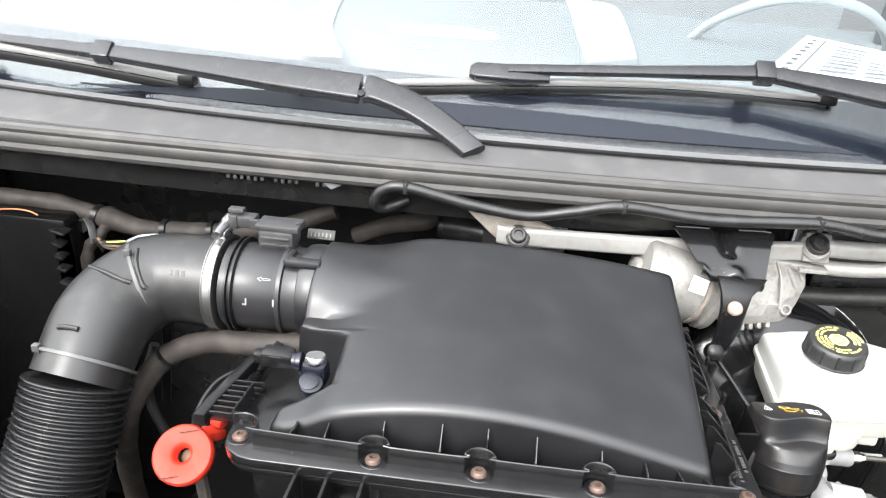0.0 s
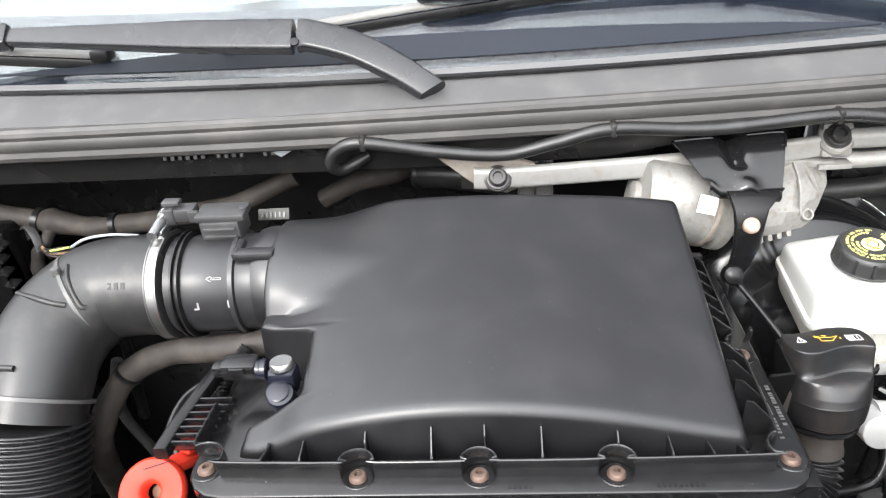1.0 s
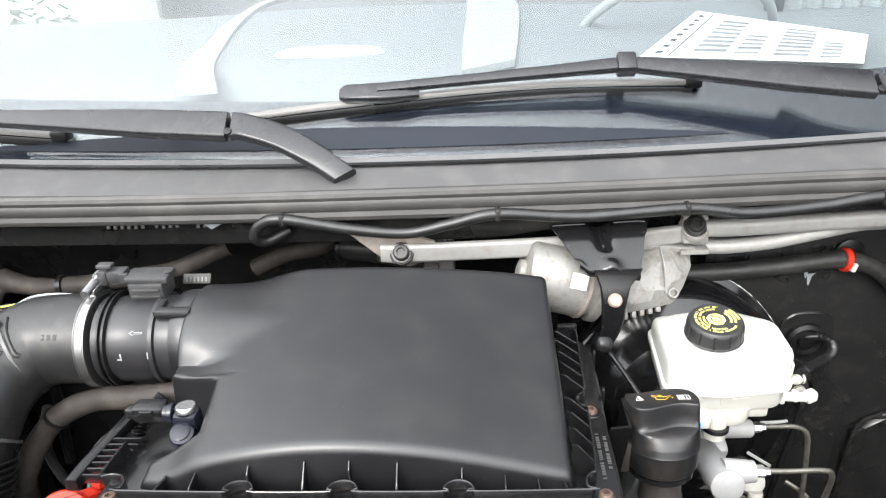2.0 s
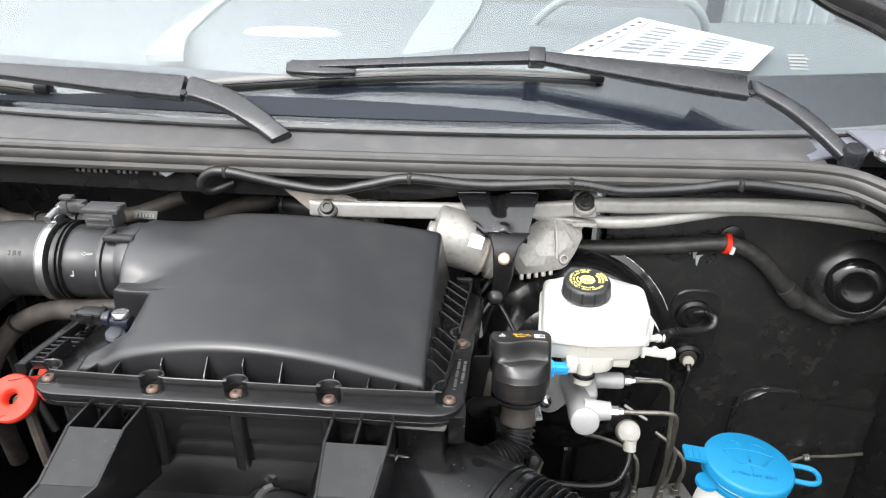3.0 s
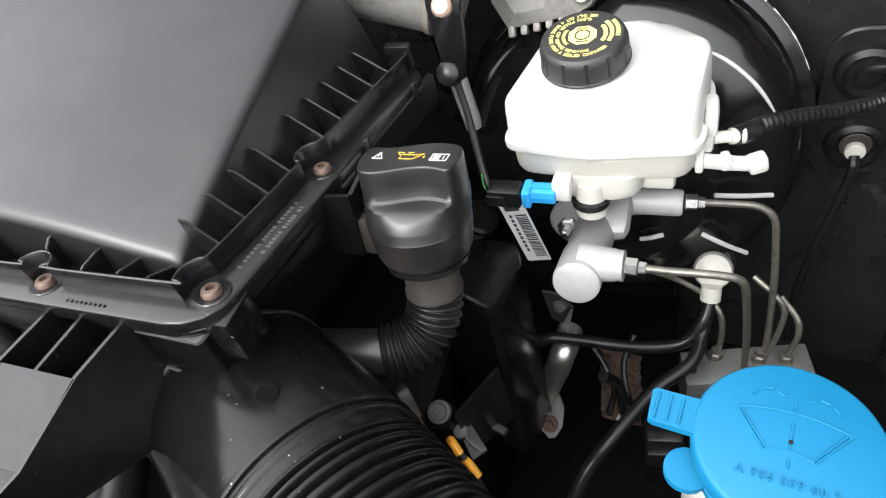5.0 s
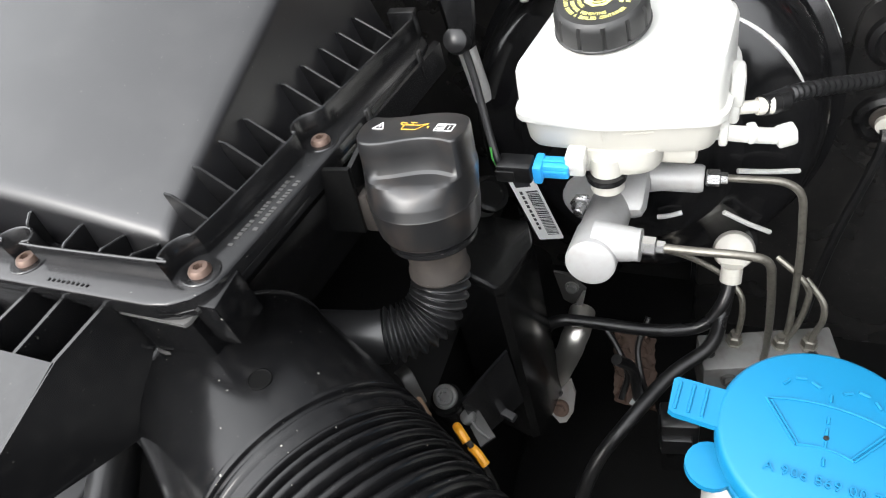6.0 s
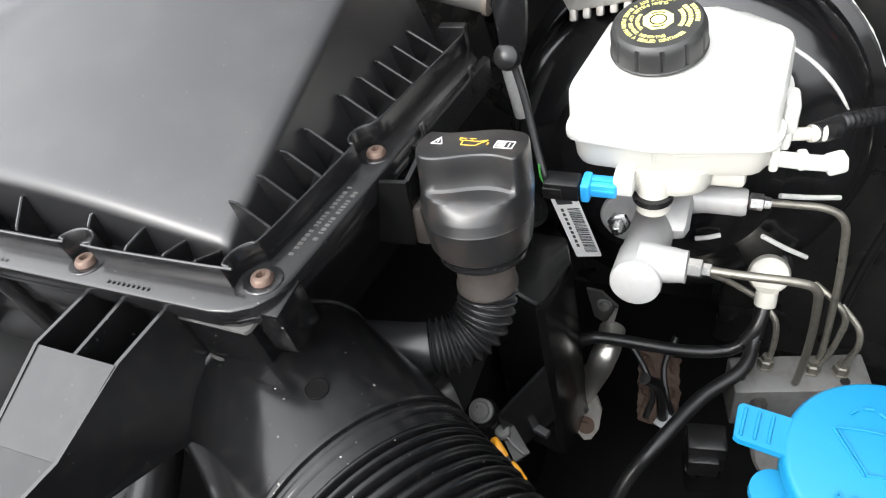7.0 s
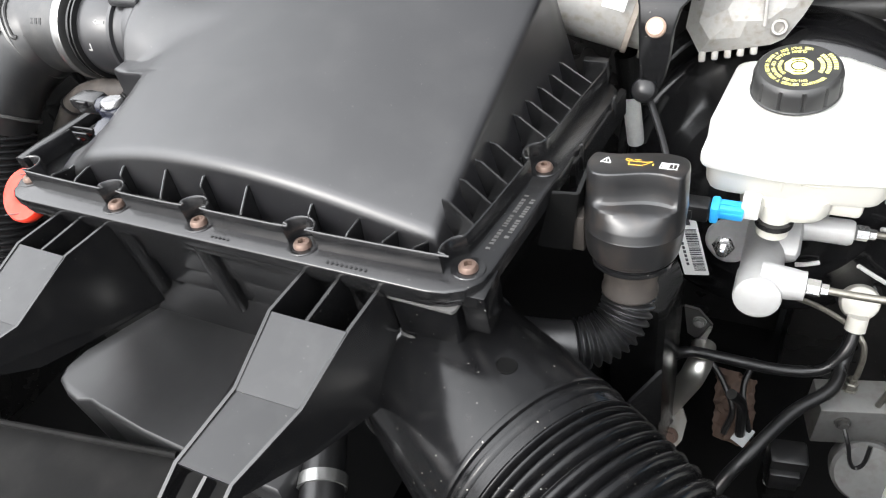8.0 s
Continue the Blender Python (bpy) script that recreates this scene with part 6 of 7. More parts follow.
part("wire", tube([(-0.491, 0.333, 1.079), (-0.481, 0.331, 1.081), (-0.465, 0.331, 1.084)], 0.0013, 12, 8), M_GREENYEL, earth, "yellow-green wire")
part("wire", tube([(-0.465, 0.334, 1.082), (-0.446, 0.333, 1.092), (-0.425, 0.333, 1.096), (-0.406, 0.334, 1.096), (-0.385, 0.340, 1.090)], 0.0017, 20, 8), M_DASHLT, earth, "pale grey wire")
solid("copper_wire", tube([(-0.676, 0.372, 1.0860), (-0.655, 0.372, 1.0905), (-0.636, 0.372, 1.0925), (-0.618, 0.372, 1.0915), (-0.607, 0.372, 1.0870)], 0.0011, 20, 6), M_AMBERWIRE, "thin orange wire resting on the panel edge", "wire")
clipb = thing("comb_bracket", (-0.558, 0.345, 0.99), "black plastic comb bracket on the panel edge", "bracket")
part("back", loft([[Vector((x + h, 0.349, z)) for x, z in ((-0.570, 1.088), (-0.556, 1.080), (-0.554, 1.034), (-0.560, 1.004), (-0.576, 1.002))] for h in (0, 0.004)]), M_BLACK, clipb)
for z, l in ((1.084, 0.020), (1.066, 0.014), (1.048, 0.012), (1.030, 0.013), (1.008, 0.018)):
    part("tooth", box((-0.562 + 0.5 * (l - 0.012), 0.342, z), (l, 0.020, 0.0035), 0.001, (0, 14, 0)), M_BLACK, clipb)
side_bolt = thing("panel_bolt", (-0.783, 0.363, 0.918), "grey hexagon bolt on the black side panel", "bolt")
part("head", lathe((-0.783, 0.364, 0.918), (0.1, -1, 0.2), [(0.0095, 0), (0.0095, 0.006), (0.0085, 0.0075), (0.001, 0.008)], 6), M_CLAMP, side_bolt, "", 20)
part("washer", lathe((-0.783, 0.366, 0.918), (0.1, -1, 0.2), [(0.0145, 0), (0.0145, 0.002), (0.009, 0.003)], 24), M_DULL, side_bolt)

# ---- wipers ----
def wiper(foot, hinge, mid, tip, blade, label):
    w = thing("windscreen_wiper", foot, label, "wiper", "windscreen wipers")
    f, h, m_, t_ = map(Vector, (foot, hinge, mid, tip))
    face, tall = Vector((0, -0.62, 0.78)), Vector((0, 0.78, 0.62))
    sgn = 1 if foot[0] > hinge[0] else -1
    knee = f + (h - f) * 0.55 + Vector((0, 0.006, 0.012))
    spine = [f, f + (knee - f) * 0.5 + Vector((0, 0, 0.003)), knee, h + (knee - h) * 0.3 + Vector((0, 0, 0.004)), h + Vector((0.006 * sgn, 0, 0))]
    rings = []
    for i, p in enumerate(curve_points(spine, 18)):
        k = i / 17
        across = tall.lerp(Vector((0.85 * sgn, 0.35, 0.35)).normalized(), 1 - smooth(0.0, 0.8, k)).normalized()
        rings.append([p + across * a * (0.80 + 0.2 * k) + face * b for a, b in rounded(0.036 if foot[0] < 0.3 else 0.025, 0.014, 0.005, 3)])
    part("arm_foot", loft(rings), M_WIPER, w)
    part("arm", loft([[p + tall * a * k + face * b * k2 for a, b in rounded(0.038, 0.015, 0.005, 3)] for p, k, k2 in ((h, 1.0, 1.0), (h + (m_ - h) * 0.33, 0.95, 1.0), (h + (m_ - h) * 0.66, 0.72, 0.9), (m_, 0.50, 0.8), (m_ + (t_ - m_) * 0.5, 0.36, 0.6), (t_, 0.34, 0.6))]), M_WIPER, w)
    part("adapter", box(m_, (0.024, 0.026, 0.020), 0.003, (40, 0, 0)), M_WIPER, w)
    part("pivot_pin", lathe(h - tall * 0.012 + face * 0.006 + Vector((0.004 * sgn, 0, 0)), face, [(0.0045, 0), (0.0045, 0.003), (0.002, 0.0035)], 12), M_RUBBER, w)
    if foot[0] > 0.3:
        part("pivot_cap", lathe(f + Vector((0.008, -0.002, 0)), (0, -0.3, 1), [(0.0140, -0.012), (0.0140, 0.010), (0.0120, 0.0135), (0.001, 0.0145)], 24), M_WIPER, w)
    line = curve_points(blade, 24)
    part("blade_spine", sweep(blade, rounded(0.017, 0.006, 0.002, 2), 24), M_BLADE, w, "grey flat blade spine")
    part("rubber", sweep([p + Vector((0, -0.002, -0.011)) for p in line[::4]], rounded(0.006, 0.012, 0.002, 2), 24), M_RUBBER, w)
    part("clip", loft([[t_ + Vector((dx, 0, -0.006)) + tall * a * k + face * b * k for a, b in rounded(0.026, 0.015, 0.004, 3)] for dx, k in ((-0.048, 0.55), (-0.040, 0.9), (0.010, 1.0), (0.030, 0.85), (0.052, 0.55))]), M_WIPER, w)
    for p in (line[0], line[-1]):
        part("end_cap", box(p, (0.022, 0.020, 0.014), 0.003), M_RUBBER, w)
    return w


wiper((-0.040, 0.358, 1.232), (-0.181, 0.397, 1.284), (-0.52, 0.44, 1.292), (-0.78, 0.49, 1.290), [(-0.420, 0.455, 1.262), (-0.535, 0.455, 1.274), (-0.65, 0.458, 1.283), (-0.80, 0.47, 1.288), (-1.0, 0.50, 1.288)], "satin black wiper arm and blade lying on the windscreen")
wiper((0.690, 0.352, 1.240), (0.585, 0.452, 1.297), (0.300, 0.488, 1.322), (-0.010, 0.472, 1.305), [(0.390, 0.508, 1.293), (0.2, 0.500, 1.297), (-0.03, 0.476, 1.288), (-0.27, 0.452, 1.270)], "satin black wiper arm with an angled foot and nut cap")

# ---- cab behind the glass ----
dash = thing("dashboard", (0, 0.9, 1.0), "pale grey moulded dashboard under the windscreen", "dashboard")
part("top", grid(lambda u, v: (-1.0 + 2.0 * u, 0.47 + 0.80 * v, 1.235 + 0.05 * smooth(0, 0.25, v) + 0.012 * math.exp(-((-1.0 + 2 * u + 0.1) / 0.35) ** 4) * smooth(0.15, 0.3, v)), 40, 20, 0.05), M_DASH, dash)
part("vent", lathe((-0.118, 0.735, 1.299), (0, -0.2, 1), [(0.0005, 0.0), (0.07, 0.0), (0.085, 0.004), (0.09, 0.0), (0.09, -0.01)], 48, lambda a, i: 1 if abs(math.cos(a)) > 2 else (1 / math.sqrt(math.cos(a) ** 2 + (math.sin(a) / 0.28) ** 2))), M_DASHLT, dash, "pale oval vent surround")
for left, right in ((((-0.289, 0.520), (-0.332, 0.675), (-0.352, 0.800), (-0.395, 1.100), (-0.406, 1.380), (-0.360, 1.490)), ((-0.235, 0.530), (-0.282, 0.660), (-0.312, 0.790), (-0.362, 1.060), (-0.388, 1.330), (-0.358, 1.488))),
                    (((0.095, 0.580), (0.095, 0.800), (0.100, 1.050), (0.100, 1.250), (0.104, 1.300), (0.120, 1.330)), ((0.172, 0.640), (0.190, 0.850), (0.204, 1.050), (0.210, 1.200), (0.206, 1.270), (0.190, 1.320)))):
    a, b = curve_points([(x, y, 1.3005) for x, y in left], 24), curve_points([(x, y, 1.3005) for x, y in right], 24)
    part("trim_band", loft([[p, q, q - Vector((0, 0, 0.010)), p - Vector((0, 0, 0.010))] for p, q in zip(a, b)]), M_DASHLT, dash, "pale curved trim panel")
# a bright windscreen reflection, built as a glowing pane behind the glass
mirrored = thing("reflected_window", (-2.2, 2.8, 0.95), "glowing pane and pale post for a reflection in the windscreen", "window", kind="structure")
part("pane", box((-2.42, 2.80, 1.52), (1.98, 0.004, 1.11), 0), M_DAY, mirrored, "glowing pane for reflected daylight")
part("post", box((-1.345, 2.79, 1.45), (0.165, 0.05, 1.25), 0.02), M_DASHLT, mirrored, "pale post in the reflection")
part("divider", box((-2.36, 2.79, 1.52), (0.02, 0.02, 1.11), 0.004), M_DASHLT, mirrored)
rt = random.Random(7)
leaves = []
for k in range(150):
    a, b = rt.random(), rt.random()
    leaves.append(box((-2.20 + 0.62 * a, 2.775 + 0.01 * rt.random(), 0.975 + 0.30 * b * (1 - (2 * a - 1) ** 2) * (0.6 + 0.4 * rt.random())), (0.050, 0.004, 0.012), 0, (0, 90 * (rt.random() - 0.5), 0)))
part("foliage", joined(*leaves), M_SPRIG, mirrored, "grey-green tree in the reflection")
drape = thing("cab_curtain", (0.85, 1.1, 1.3), "pale folded curtain inside the cab", "curtain")
part("cloth", grid(lambda u, v: (0.74 + 0.24 * u, 1.10 + 0.012 * math.sin(u * 40), 1.27 + 0.25 * v), 60, 4, 0.003, (0, 1, 0)), M_DASHLT, drape)
part("post", box((0.715, 1.09, 1.39), (0.03, 0.03, 0.24), 0.005), M_DASHDK, drape)
wheel = thing("steering_wheel", (0.495, 1.05, 1.20), "pale grey steering wheel behind the dashboard", "steering wheel")
wmx = axis_matrix((0.497, 1.02, 1.238), (0, 0.75, 0.66), (0, 1, 0))
part("rim", tube([wmx @ Vector((0.186 * math.cos(a), 0.186 * math.sin(a), 0)) for a in (2 * math.pi * k / 24 for k in range(25))], 0.0085, 72, 12), M_DASHLT, wheel)
part("hub", lathe((0.497, 1.03, 1.225), (0, 0.75, 0.66), [(0.06, -0.02), (0.065, 0), (0.04, 0.015)], 24), M_DASH, wheel)

note = thing("paper_note", (0.56, 0.80, 1.287), "white paper note with handwriting lying on the dashboard", "paper")
NOTE = [(0.351, 0.632), (0.541, 1.016), (0.719, 0.732), (0.621, 0.547)]
part("sheet", loft([[Vector((x, y, z)) for x, y in NOTE] for z in (1.300, 1.3012)]), M_PAPER, note)


def note_pt(u, v, z):
    """A place on the sheet: u along its written lines, v across them."""
    a, b, c, d = [Vector((x, y, 0)) for x, y in NOTE]
    p = a.lerp(d, u).lerp(b.lerp(c, u), v)
    return Vector((p.x, p.y, z))


rn = random.Random(5)
for col, (u0, w, n) in enumerate(((0.22, 0.16, 8), (0.42, 0.11, 5), (0.60, 0.16, 8), (0.81, 0.09, 5))):
    for k in range(n):
        v0 = 0.10 + 0.098 * k + 0.01 * rn.random()
        dv = 0.045 + 0.02 * rn.random()
        part("ink_bar", loft([[note_pt(u, v, z) for u, v in ((u0, v0), (u0 + w, v0 + 0.02), (u0 + w, v0 + dv + 0.02), (u0, v0 + dv))] for z in (1.3012, 1.3016)]), M_GREYINK, note)
for k in range(8):
    v0 = 0.05 + 0.115 * k
    part("ink_bar", loft([[note_pt(u, v, z) for u, v in ((0.05, v0), (0.085, v0), (0.085, v0 + 0.05), (0.05, v0 + 0.05))] for z in (1.3012, 1.3016)]), M_DARKINK, note)
part("ink_line", loft([[note_pt(u, v, z) for u, v in ((0.125, 0.02), (0.135, 0.02), (0.135, 0.97), (0.125, 0.97))] for z in (1.3012, 1.3016)]), M_DARKINK, note)

sticker = thing("glass_sticker", (0.64, 0.56, 1.31), "small faded sticker with tiny print on the windscreen", "sticker")
rs = random.Random(9)
for row in range(5):
    u = 0.0
    while u < 0.026:
        w = rs.choice((0.002, 0.003, 0.005))
        y0 = 0.590 - 0.0062 * row
        part("print_bar", loft([[Vector((0.686 + u + a, y0 + b * 0.85, glass_z(0.70, y0) + b * 0.527 + h)) for a, b in ((0, 0), (w, 0), (w, 0.0035), (0, 0.0035))] for h in (0.0005, 0.0009)]), M_PRINTG, sticker)
        u += w + 0.0014
body = thing("front_wing", (0.9, 0.2, 0.9), "lilac-silver painted wing corner beside the windscreen", "wing")
part("panel", grid(lambda u, v: (0.735 + 0.30 * u + 0.02 * v, 0.455 - 0.30 * v + 0.05 * u, 1.243 - 0.06 * v * v - 0.05 * u * u), 12, 12, 0.003), M_BODY, body)
part("lip", grid(lambda u, v: (0.66 + 0.10 * u, 0.445 - 0.07 * v + 0.02 * u, 1.226 + 0.012 * u), 6, 6, 0.003), M_BODY, body)
part("bolt_washer", lathe((0.742, 0.348, 1.2415), (0, -0.2, 1), [(0.018, 0), (0.018, 0.003), (0.013, 0.004), (0.012, 0.001), (0.008, 0.001), (0.007, 0.006), (0.001, 0.006)], 24), M_STEEL, body, "bright bolt and washer")

hinge = thing("bonnet_stay", (0.75, 0.47, 1.30), "dark curved bonnet stay rising beside the windscreen", "bonnet stay")
part("arm", sweep([(0.60, 0.50, 1.47), (0.66, 0.47, 1.428), (0.74, 0.46, 1.396), (0.82, 0.455, 1.345), (0.88, 0.45, 1.26), (0.90, 0.44, 1.18)], rounded(0.05, 0.035, 0.010, 3), 30), M_PAINTBLK, hinge)
part("edge_seal", tube([(0.60, 0.480, 1.452), (0.66, 0.450, 1.410), (0.74, 0.440, 1.376), (0.80, 0.435, 1.335)], 0.006, 24, 10), M_RUBBER, hinge)

# ---- harnesses and things on the bulkhead ----
har = thing("wiring_harness", (0.6, 0.47, 0.9), "thick taped wiring harness across the bulkhead with a red clip", "wiring harness")
part("loom", tube([(0.30, 0.470, 1.035), (0.375, 0.462, 1.037), (0.457, 0.460, 1.041), (0.540, 0.460, 1.049), (0.609, 0.460, 1.056), (0.662, 0.458, 1.036), (0.720, 0.458, 0.980), (0.788, 0.455, 0.940), (0.830, 0.450, 0.947), (0.868, 0.440, 0.968), (0.93, 0.43, 0.970)], 0.0125, 60, 14, ring=lambda u: 1 + 0.04 * math.sin(u * 70) * math.sin(u * 23)), M_LOOM, har)
part("clip", lathe((0.606, 0.460, 1.056), (1, -0.02, -0.10), [(0.0155, 0), (0.0165, 0.001), (0.0165, 0.007), (0.0155, 0.008)], 20), M_RED, har, "red locking clip")
part("backing_disc", lathe((0.622, 0.476, 1.060), (0, -1, 0.05), [(0.019, 0), (0.019, 0.003), (0.015, 0.005)], 28), M_RUBBER, har)
part("tape_end", lathe((0.716, 0.458, 0.984), (0.68, -0.01, -0.66), [(0.0140, -0.002), (0.0158, -0.001), (0.0160, 0.030), (0.0150, 0.036)], 20), M_LOOM, har)
part("clip_latch", box((0.6150, 0.4440, 1.0520), (0.006, 0.006, 0.012), 0.001, (0, 12, 0)), M_WHITE, har, "white latch of the clip")
harl = thing("wiring_harness", (-0.5, 0.42, 1.05), "brown taped wiring loom behind the air hose", "wiring harness")
part("loom", tube([(-0.80, 0.42, 1.090), (-0.751, 0.41, 1.090), (-0.664, 0.41, 1.091), (-0.600, 0.41, 1.088), (-0.549, 0.41, 1.077), (-0.520, 0.41, 1.071), (-0.483, 0.41, 1.063), (-0.442, 0.41, 1.065), (-0.386, 0.41, 1.070), (-0.30, 0.42, 1.08), (-0.22, 0.43, 1.11)], 0.0125, 90, 12, ring=lambda u: 1 + 0.10 * math.sin(u * 60) * math.sin(u * 17) + 0.35 * math.exp(-((u - 0.47) / 0.05) ** 2)), M_TAPE, harl)
part("branch", tube([(-0.530, 0.402, 1.070), (-0.540, 0.395, 1.055), (-0.552, 0.388, 1.040), (-0.556, 0.380, 1.015), (-0.552, 0.372, 0.97)], 0.0080, 20, 12, ring=lambda u: 1 + 0.12 * math.sin(u * 30)), M_TAPE, harl)
for c, d in (((-0.549, 0.41, 1.077), (0.9, 0, -0.3)), ((-0.452, 0.41, 1.065), (1, 0, 0.05)), ((-0.386, 0.41, 1.070), (1, 0, 0.1))):
    part("tape_wrap", lathe(c, d, [(0.0130, -0.004), (0.0152, -0.0035), (0.0152, 0.0035), (0.0130, 0.004)], 20), M_RUBBER, harl)
tap = thing("taped_hose", (-0.28, 0.15, 0.85), "brown cloth-taped hose below the air hose", "hose")
part("hose", tube([(-0.175, 0.170, 1.078), (-0.225, 0.163, 1.073), (-0.288, 0.170, 1.064), (-0.335, 0.166, 1.043), (-0.362, 0.150, 1.010), (-0.374, 0.138, 0.980), (-0.388, 0.148, 0.935), (-0.402, 0.165, 0.88), (-0.41, 0.18, 0.80)], 0.0125, 50, 16, ring=lambda u: 1 + 0.05 * math.sin(u * 55) * math.sin(u * 19)), M_TAPE, tap)
part("cable_tie", lathe((-0.335, 0.166, 1.043), (-0.65, -0.2, -0.70), [(0.0128, -0.002), (0.0142, -0.002), (0.0142, 0.002), (0.0128, 0.002)], 20), M_RUBBER, tap)
for k in range(2):
    part("wire", tube([(-0.225 + 0.006 * k, 0.150, 1.060), (-0.262 + 0.008 * k, 0.125, 1.052), (-0.272 + 0.010 * k, 0.090, 1.036), (-0.262 + 0.010 * k, 0.062, 1.024), (-0.250, 0.048, 1.010)], 0.0026, 24, 8), (M_RUBBER, M_DULL)[k], tap)
part("corrugated_sleeve", tube([(-0.205, 0.150, 1.085), (-0.212, 0.140, 1.078), (-0.222, 0.130, 1.068), (-0.228, 0.122, 1.055)], 0.006, 120, 10, ring=lambda u: 1 + 0.15 * math.sin(u * 2 * math.pi * 14)), M_RUBBER, tap)
pl = thing("steel_pipe", (-0.30, 0.10, 0.95), "grey steel pipe beside the taped hose", "pipe")
part("pipe", tube([(-0.368, 0.200, 1.030), (-0.377, 0.192, 0.998), (-0.379, 0.190, 0.970), (-0.376, 0.190, 0.945), (-0.368, 0.190, 0.920), (-0.361, 0.190, 0.896), (-0.350, 0.190, 0.850)], 0.0055, 30, 12), M_DULL, pl)
part("sleeve", tube([(-0.335, 0.196, 1.085), (-0.346, 0.194, 1.070), (-0.352, 0.200, 1.045), (-0.360, 0.205, 1.01), (-0.365, 0.20, 0.95)], 0.0055, 20, 10), M_RUBBER, pl)
flat("wall_nook", box((-0.70, 0.388, 0.84), (0.262, 0.04, 0.49), 0.006), M_SHADEBLK, "flat black panel beside the air hose", "panel")

dome_ = thing("suspension_dome", (0.85, 0.45, 0.9), "glossy black pressed dome in the inner wing", "suspension dome")
part("dome", lathe((0.826, 0.490, 0.990), (-0.25, -0.9, 0.2), [(0.080, 0), (0.072, 0.022), (0.062, 0.036), (0.052, 0.042), (0.045, 0.045), (0.042, 0.044)], 40), M_PAINTBLK, dome_)
part("cap", lathe((0.826, 0.490, 0.990), (-0.25, -0.9, 0.2), [(0.0445, 0.044), (0.043, 0.048), (0.040, 0.052), (0.034, 0.055), (0.026, 0.057), (0.020, 0.0555), (0.012, 0.0545), (0.002, 0.0545)], 40), M_GLOSSBLK, dome_, "rounded gloss black cap")
pressing = thing("bulkhead_pressing", (0.85, 0.55, 0.48), "raised black pressing on the bulkhead", "bulkhead pressing")
part("panel", prism([(-0.10, -0.30), (-0.10, 0.015), (-0.055, 0.048), (0.000, 0.046), (0.010, 0.020), (0.14, 0.014), (0.14, -0.30)], (0.792, 0.4805, 0.732), (0, -1, 0), 0.016, bevel=0.005), M_PAINTBLK, pressing)
part("seam_bead", tube([(0.692, 0.4640, 0.50), (0.692, 0.4640, 0.745), (0.737, 0.4640, 0.778), (0.790, 0.4640, 0.777)], 0.0026, 40, 8), M_PAINTBLK, pressing)

# ---- engine below ----
for x in (-0.084, 0.0, 0.092):
    part("screw_boss", lathe((x, 0.0, 1.076), (0, 0, -1), [(0.0085, 0), (0.0085, 0.010), (0.0075, 0.075), (0.006, 0.078)], 16), M_BLACK, air_box)

eng = thing("engine_cover", (-0.04, -0.02, 0.80), "black plastic engine cover under the filter box", "engine cover")


def cover_ring(k, z):
    """The cover's outline with a step in its front edge."""
    o = [(0.10, 0.06), (-0.10, 0.06), (-0.126, 0.026), (-0.161, -0.058), (-0.163, -0.078), (-0.157, -0.091), (-0.140, -0.099), (-0.122, -0.103), (-0.110, -0.099), (-0.100, -0.101), (-0.04, -0.108), (0.04, -0.112), (0.10, -0.114)]
    return [Vector((-0.04 + (x + 0.04) * k, -0.02 + (y + 0.02) * k, z - 0.10 * (y + 0.02))) for x, y in o]


part("cover", loft([cover_ring(1.0, 0.78), cover_ring(1.0, 0.937), cover_ring(0.997, 0.942), cover_ring(0.990, 0.9458), cover_ring(0.978, 0.948), cover_ring(0.96, 0.9490)]), M_COVER, eng)
cross = thing("front_crossmember", (-0.2, -0.25, 0.88), "grey-black flexible panel in front of the engine", "panel")
part("panel", grid(lambda u, v: (-0.75 + 0.90 * u, -0.140 + 0.16 * (-0.75 + 0.90 * u + 0.177) * (1 - v) - 0.22 * v, 0.952 - 0.03 * v * v + 0.006 * math.sin(7 * u + 3 * v) - 0.03 * smooth(0.80, 1.0, u)), 40, 14, 0.004), M_PANEL, cross)
part("edge_strip", tube([(x, -0.141 + 0.16 * (x + 0.177), 0.9545) for x in (-0.74, -0.55, -0.35, -0.15, 0.0)], 0.003, 30, 8), M_PANEL, cross)
chg = thing("charge_air_hose", (0.06, -0.03, 0.86), "black charge air hose with a bright steel clamp", "hose")
part("cut_out", lathe((0.016, 0.014, 0.9385), (0, 0.1, 1), [(0.030, 0), (0.030, 0.0016), (0.027, 0.0022), (0.0265, 0.0012), (0.0005, 0.0012)], 32), M_HOLE, chg, "dark opening in the engine cover")
part("hose", tube([(0.006, 0.018, 0.934), (0.0130, 0.006, 0.944), (0.0228, -0.004, 0.950), (0.0440, -0.0075, 0.951), (0.066, -0.016, 0.948), (0.090, -0.042, 0.945), (0.1134, -0.089, 0.940), (0.128, -0.122, 0.930), (0.136, -0.150, 0.910)], 0.0165, 40, 24), M_RUBBER, chg)
part("clamp", lathe((0.1134, -0.089, 0.9400), (0.42, -0.90, -0.1), [(0.0168, -0.0045), (0.0184, -0.0045), (0.0184, 0.0045), (0.0168, 0.0045)], 32), M_CLAMP, chg, "bright steel clamp")
part("clamp", lathe((0.0215, -0.0035, 0.9502), (0.80, -0.55, 0.30), [(0.0168, -0.0045), (0.0184, -0.0045), (0.0184, 0.0045), (0.0168, 0.0045)], 32), M_CLAMP, chg, "bright steel clamp")
part("clamp_screw", box((0.0215, 0.000, 0.970), (0.010, 0.006, 0.005), 0.001, (0, 0, 35)), M_CLAMP, chg)
side = thing("side_cover", (0.31, 0.12, 0.75), "black wedge-shaped cover beside the oil filler hose", "cover")
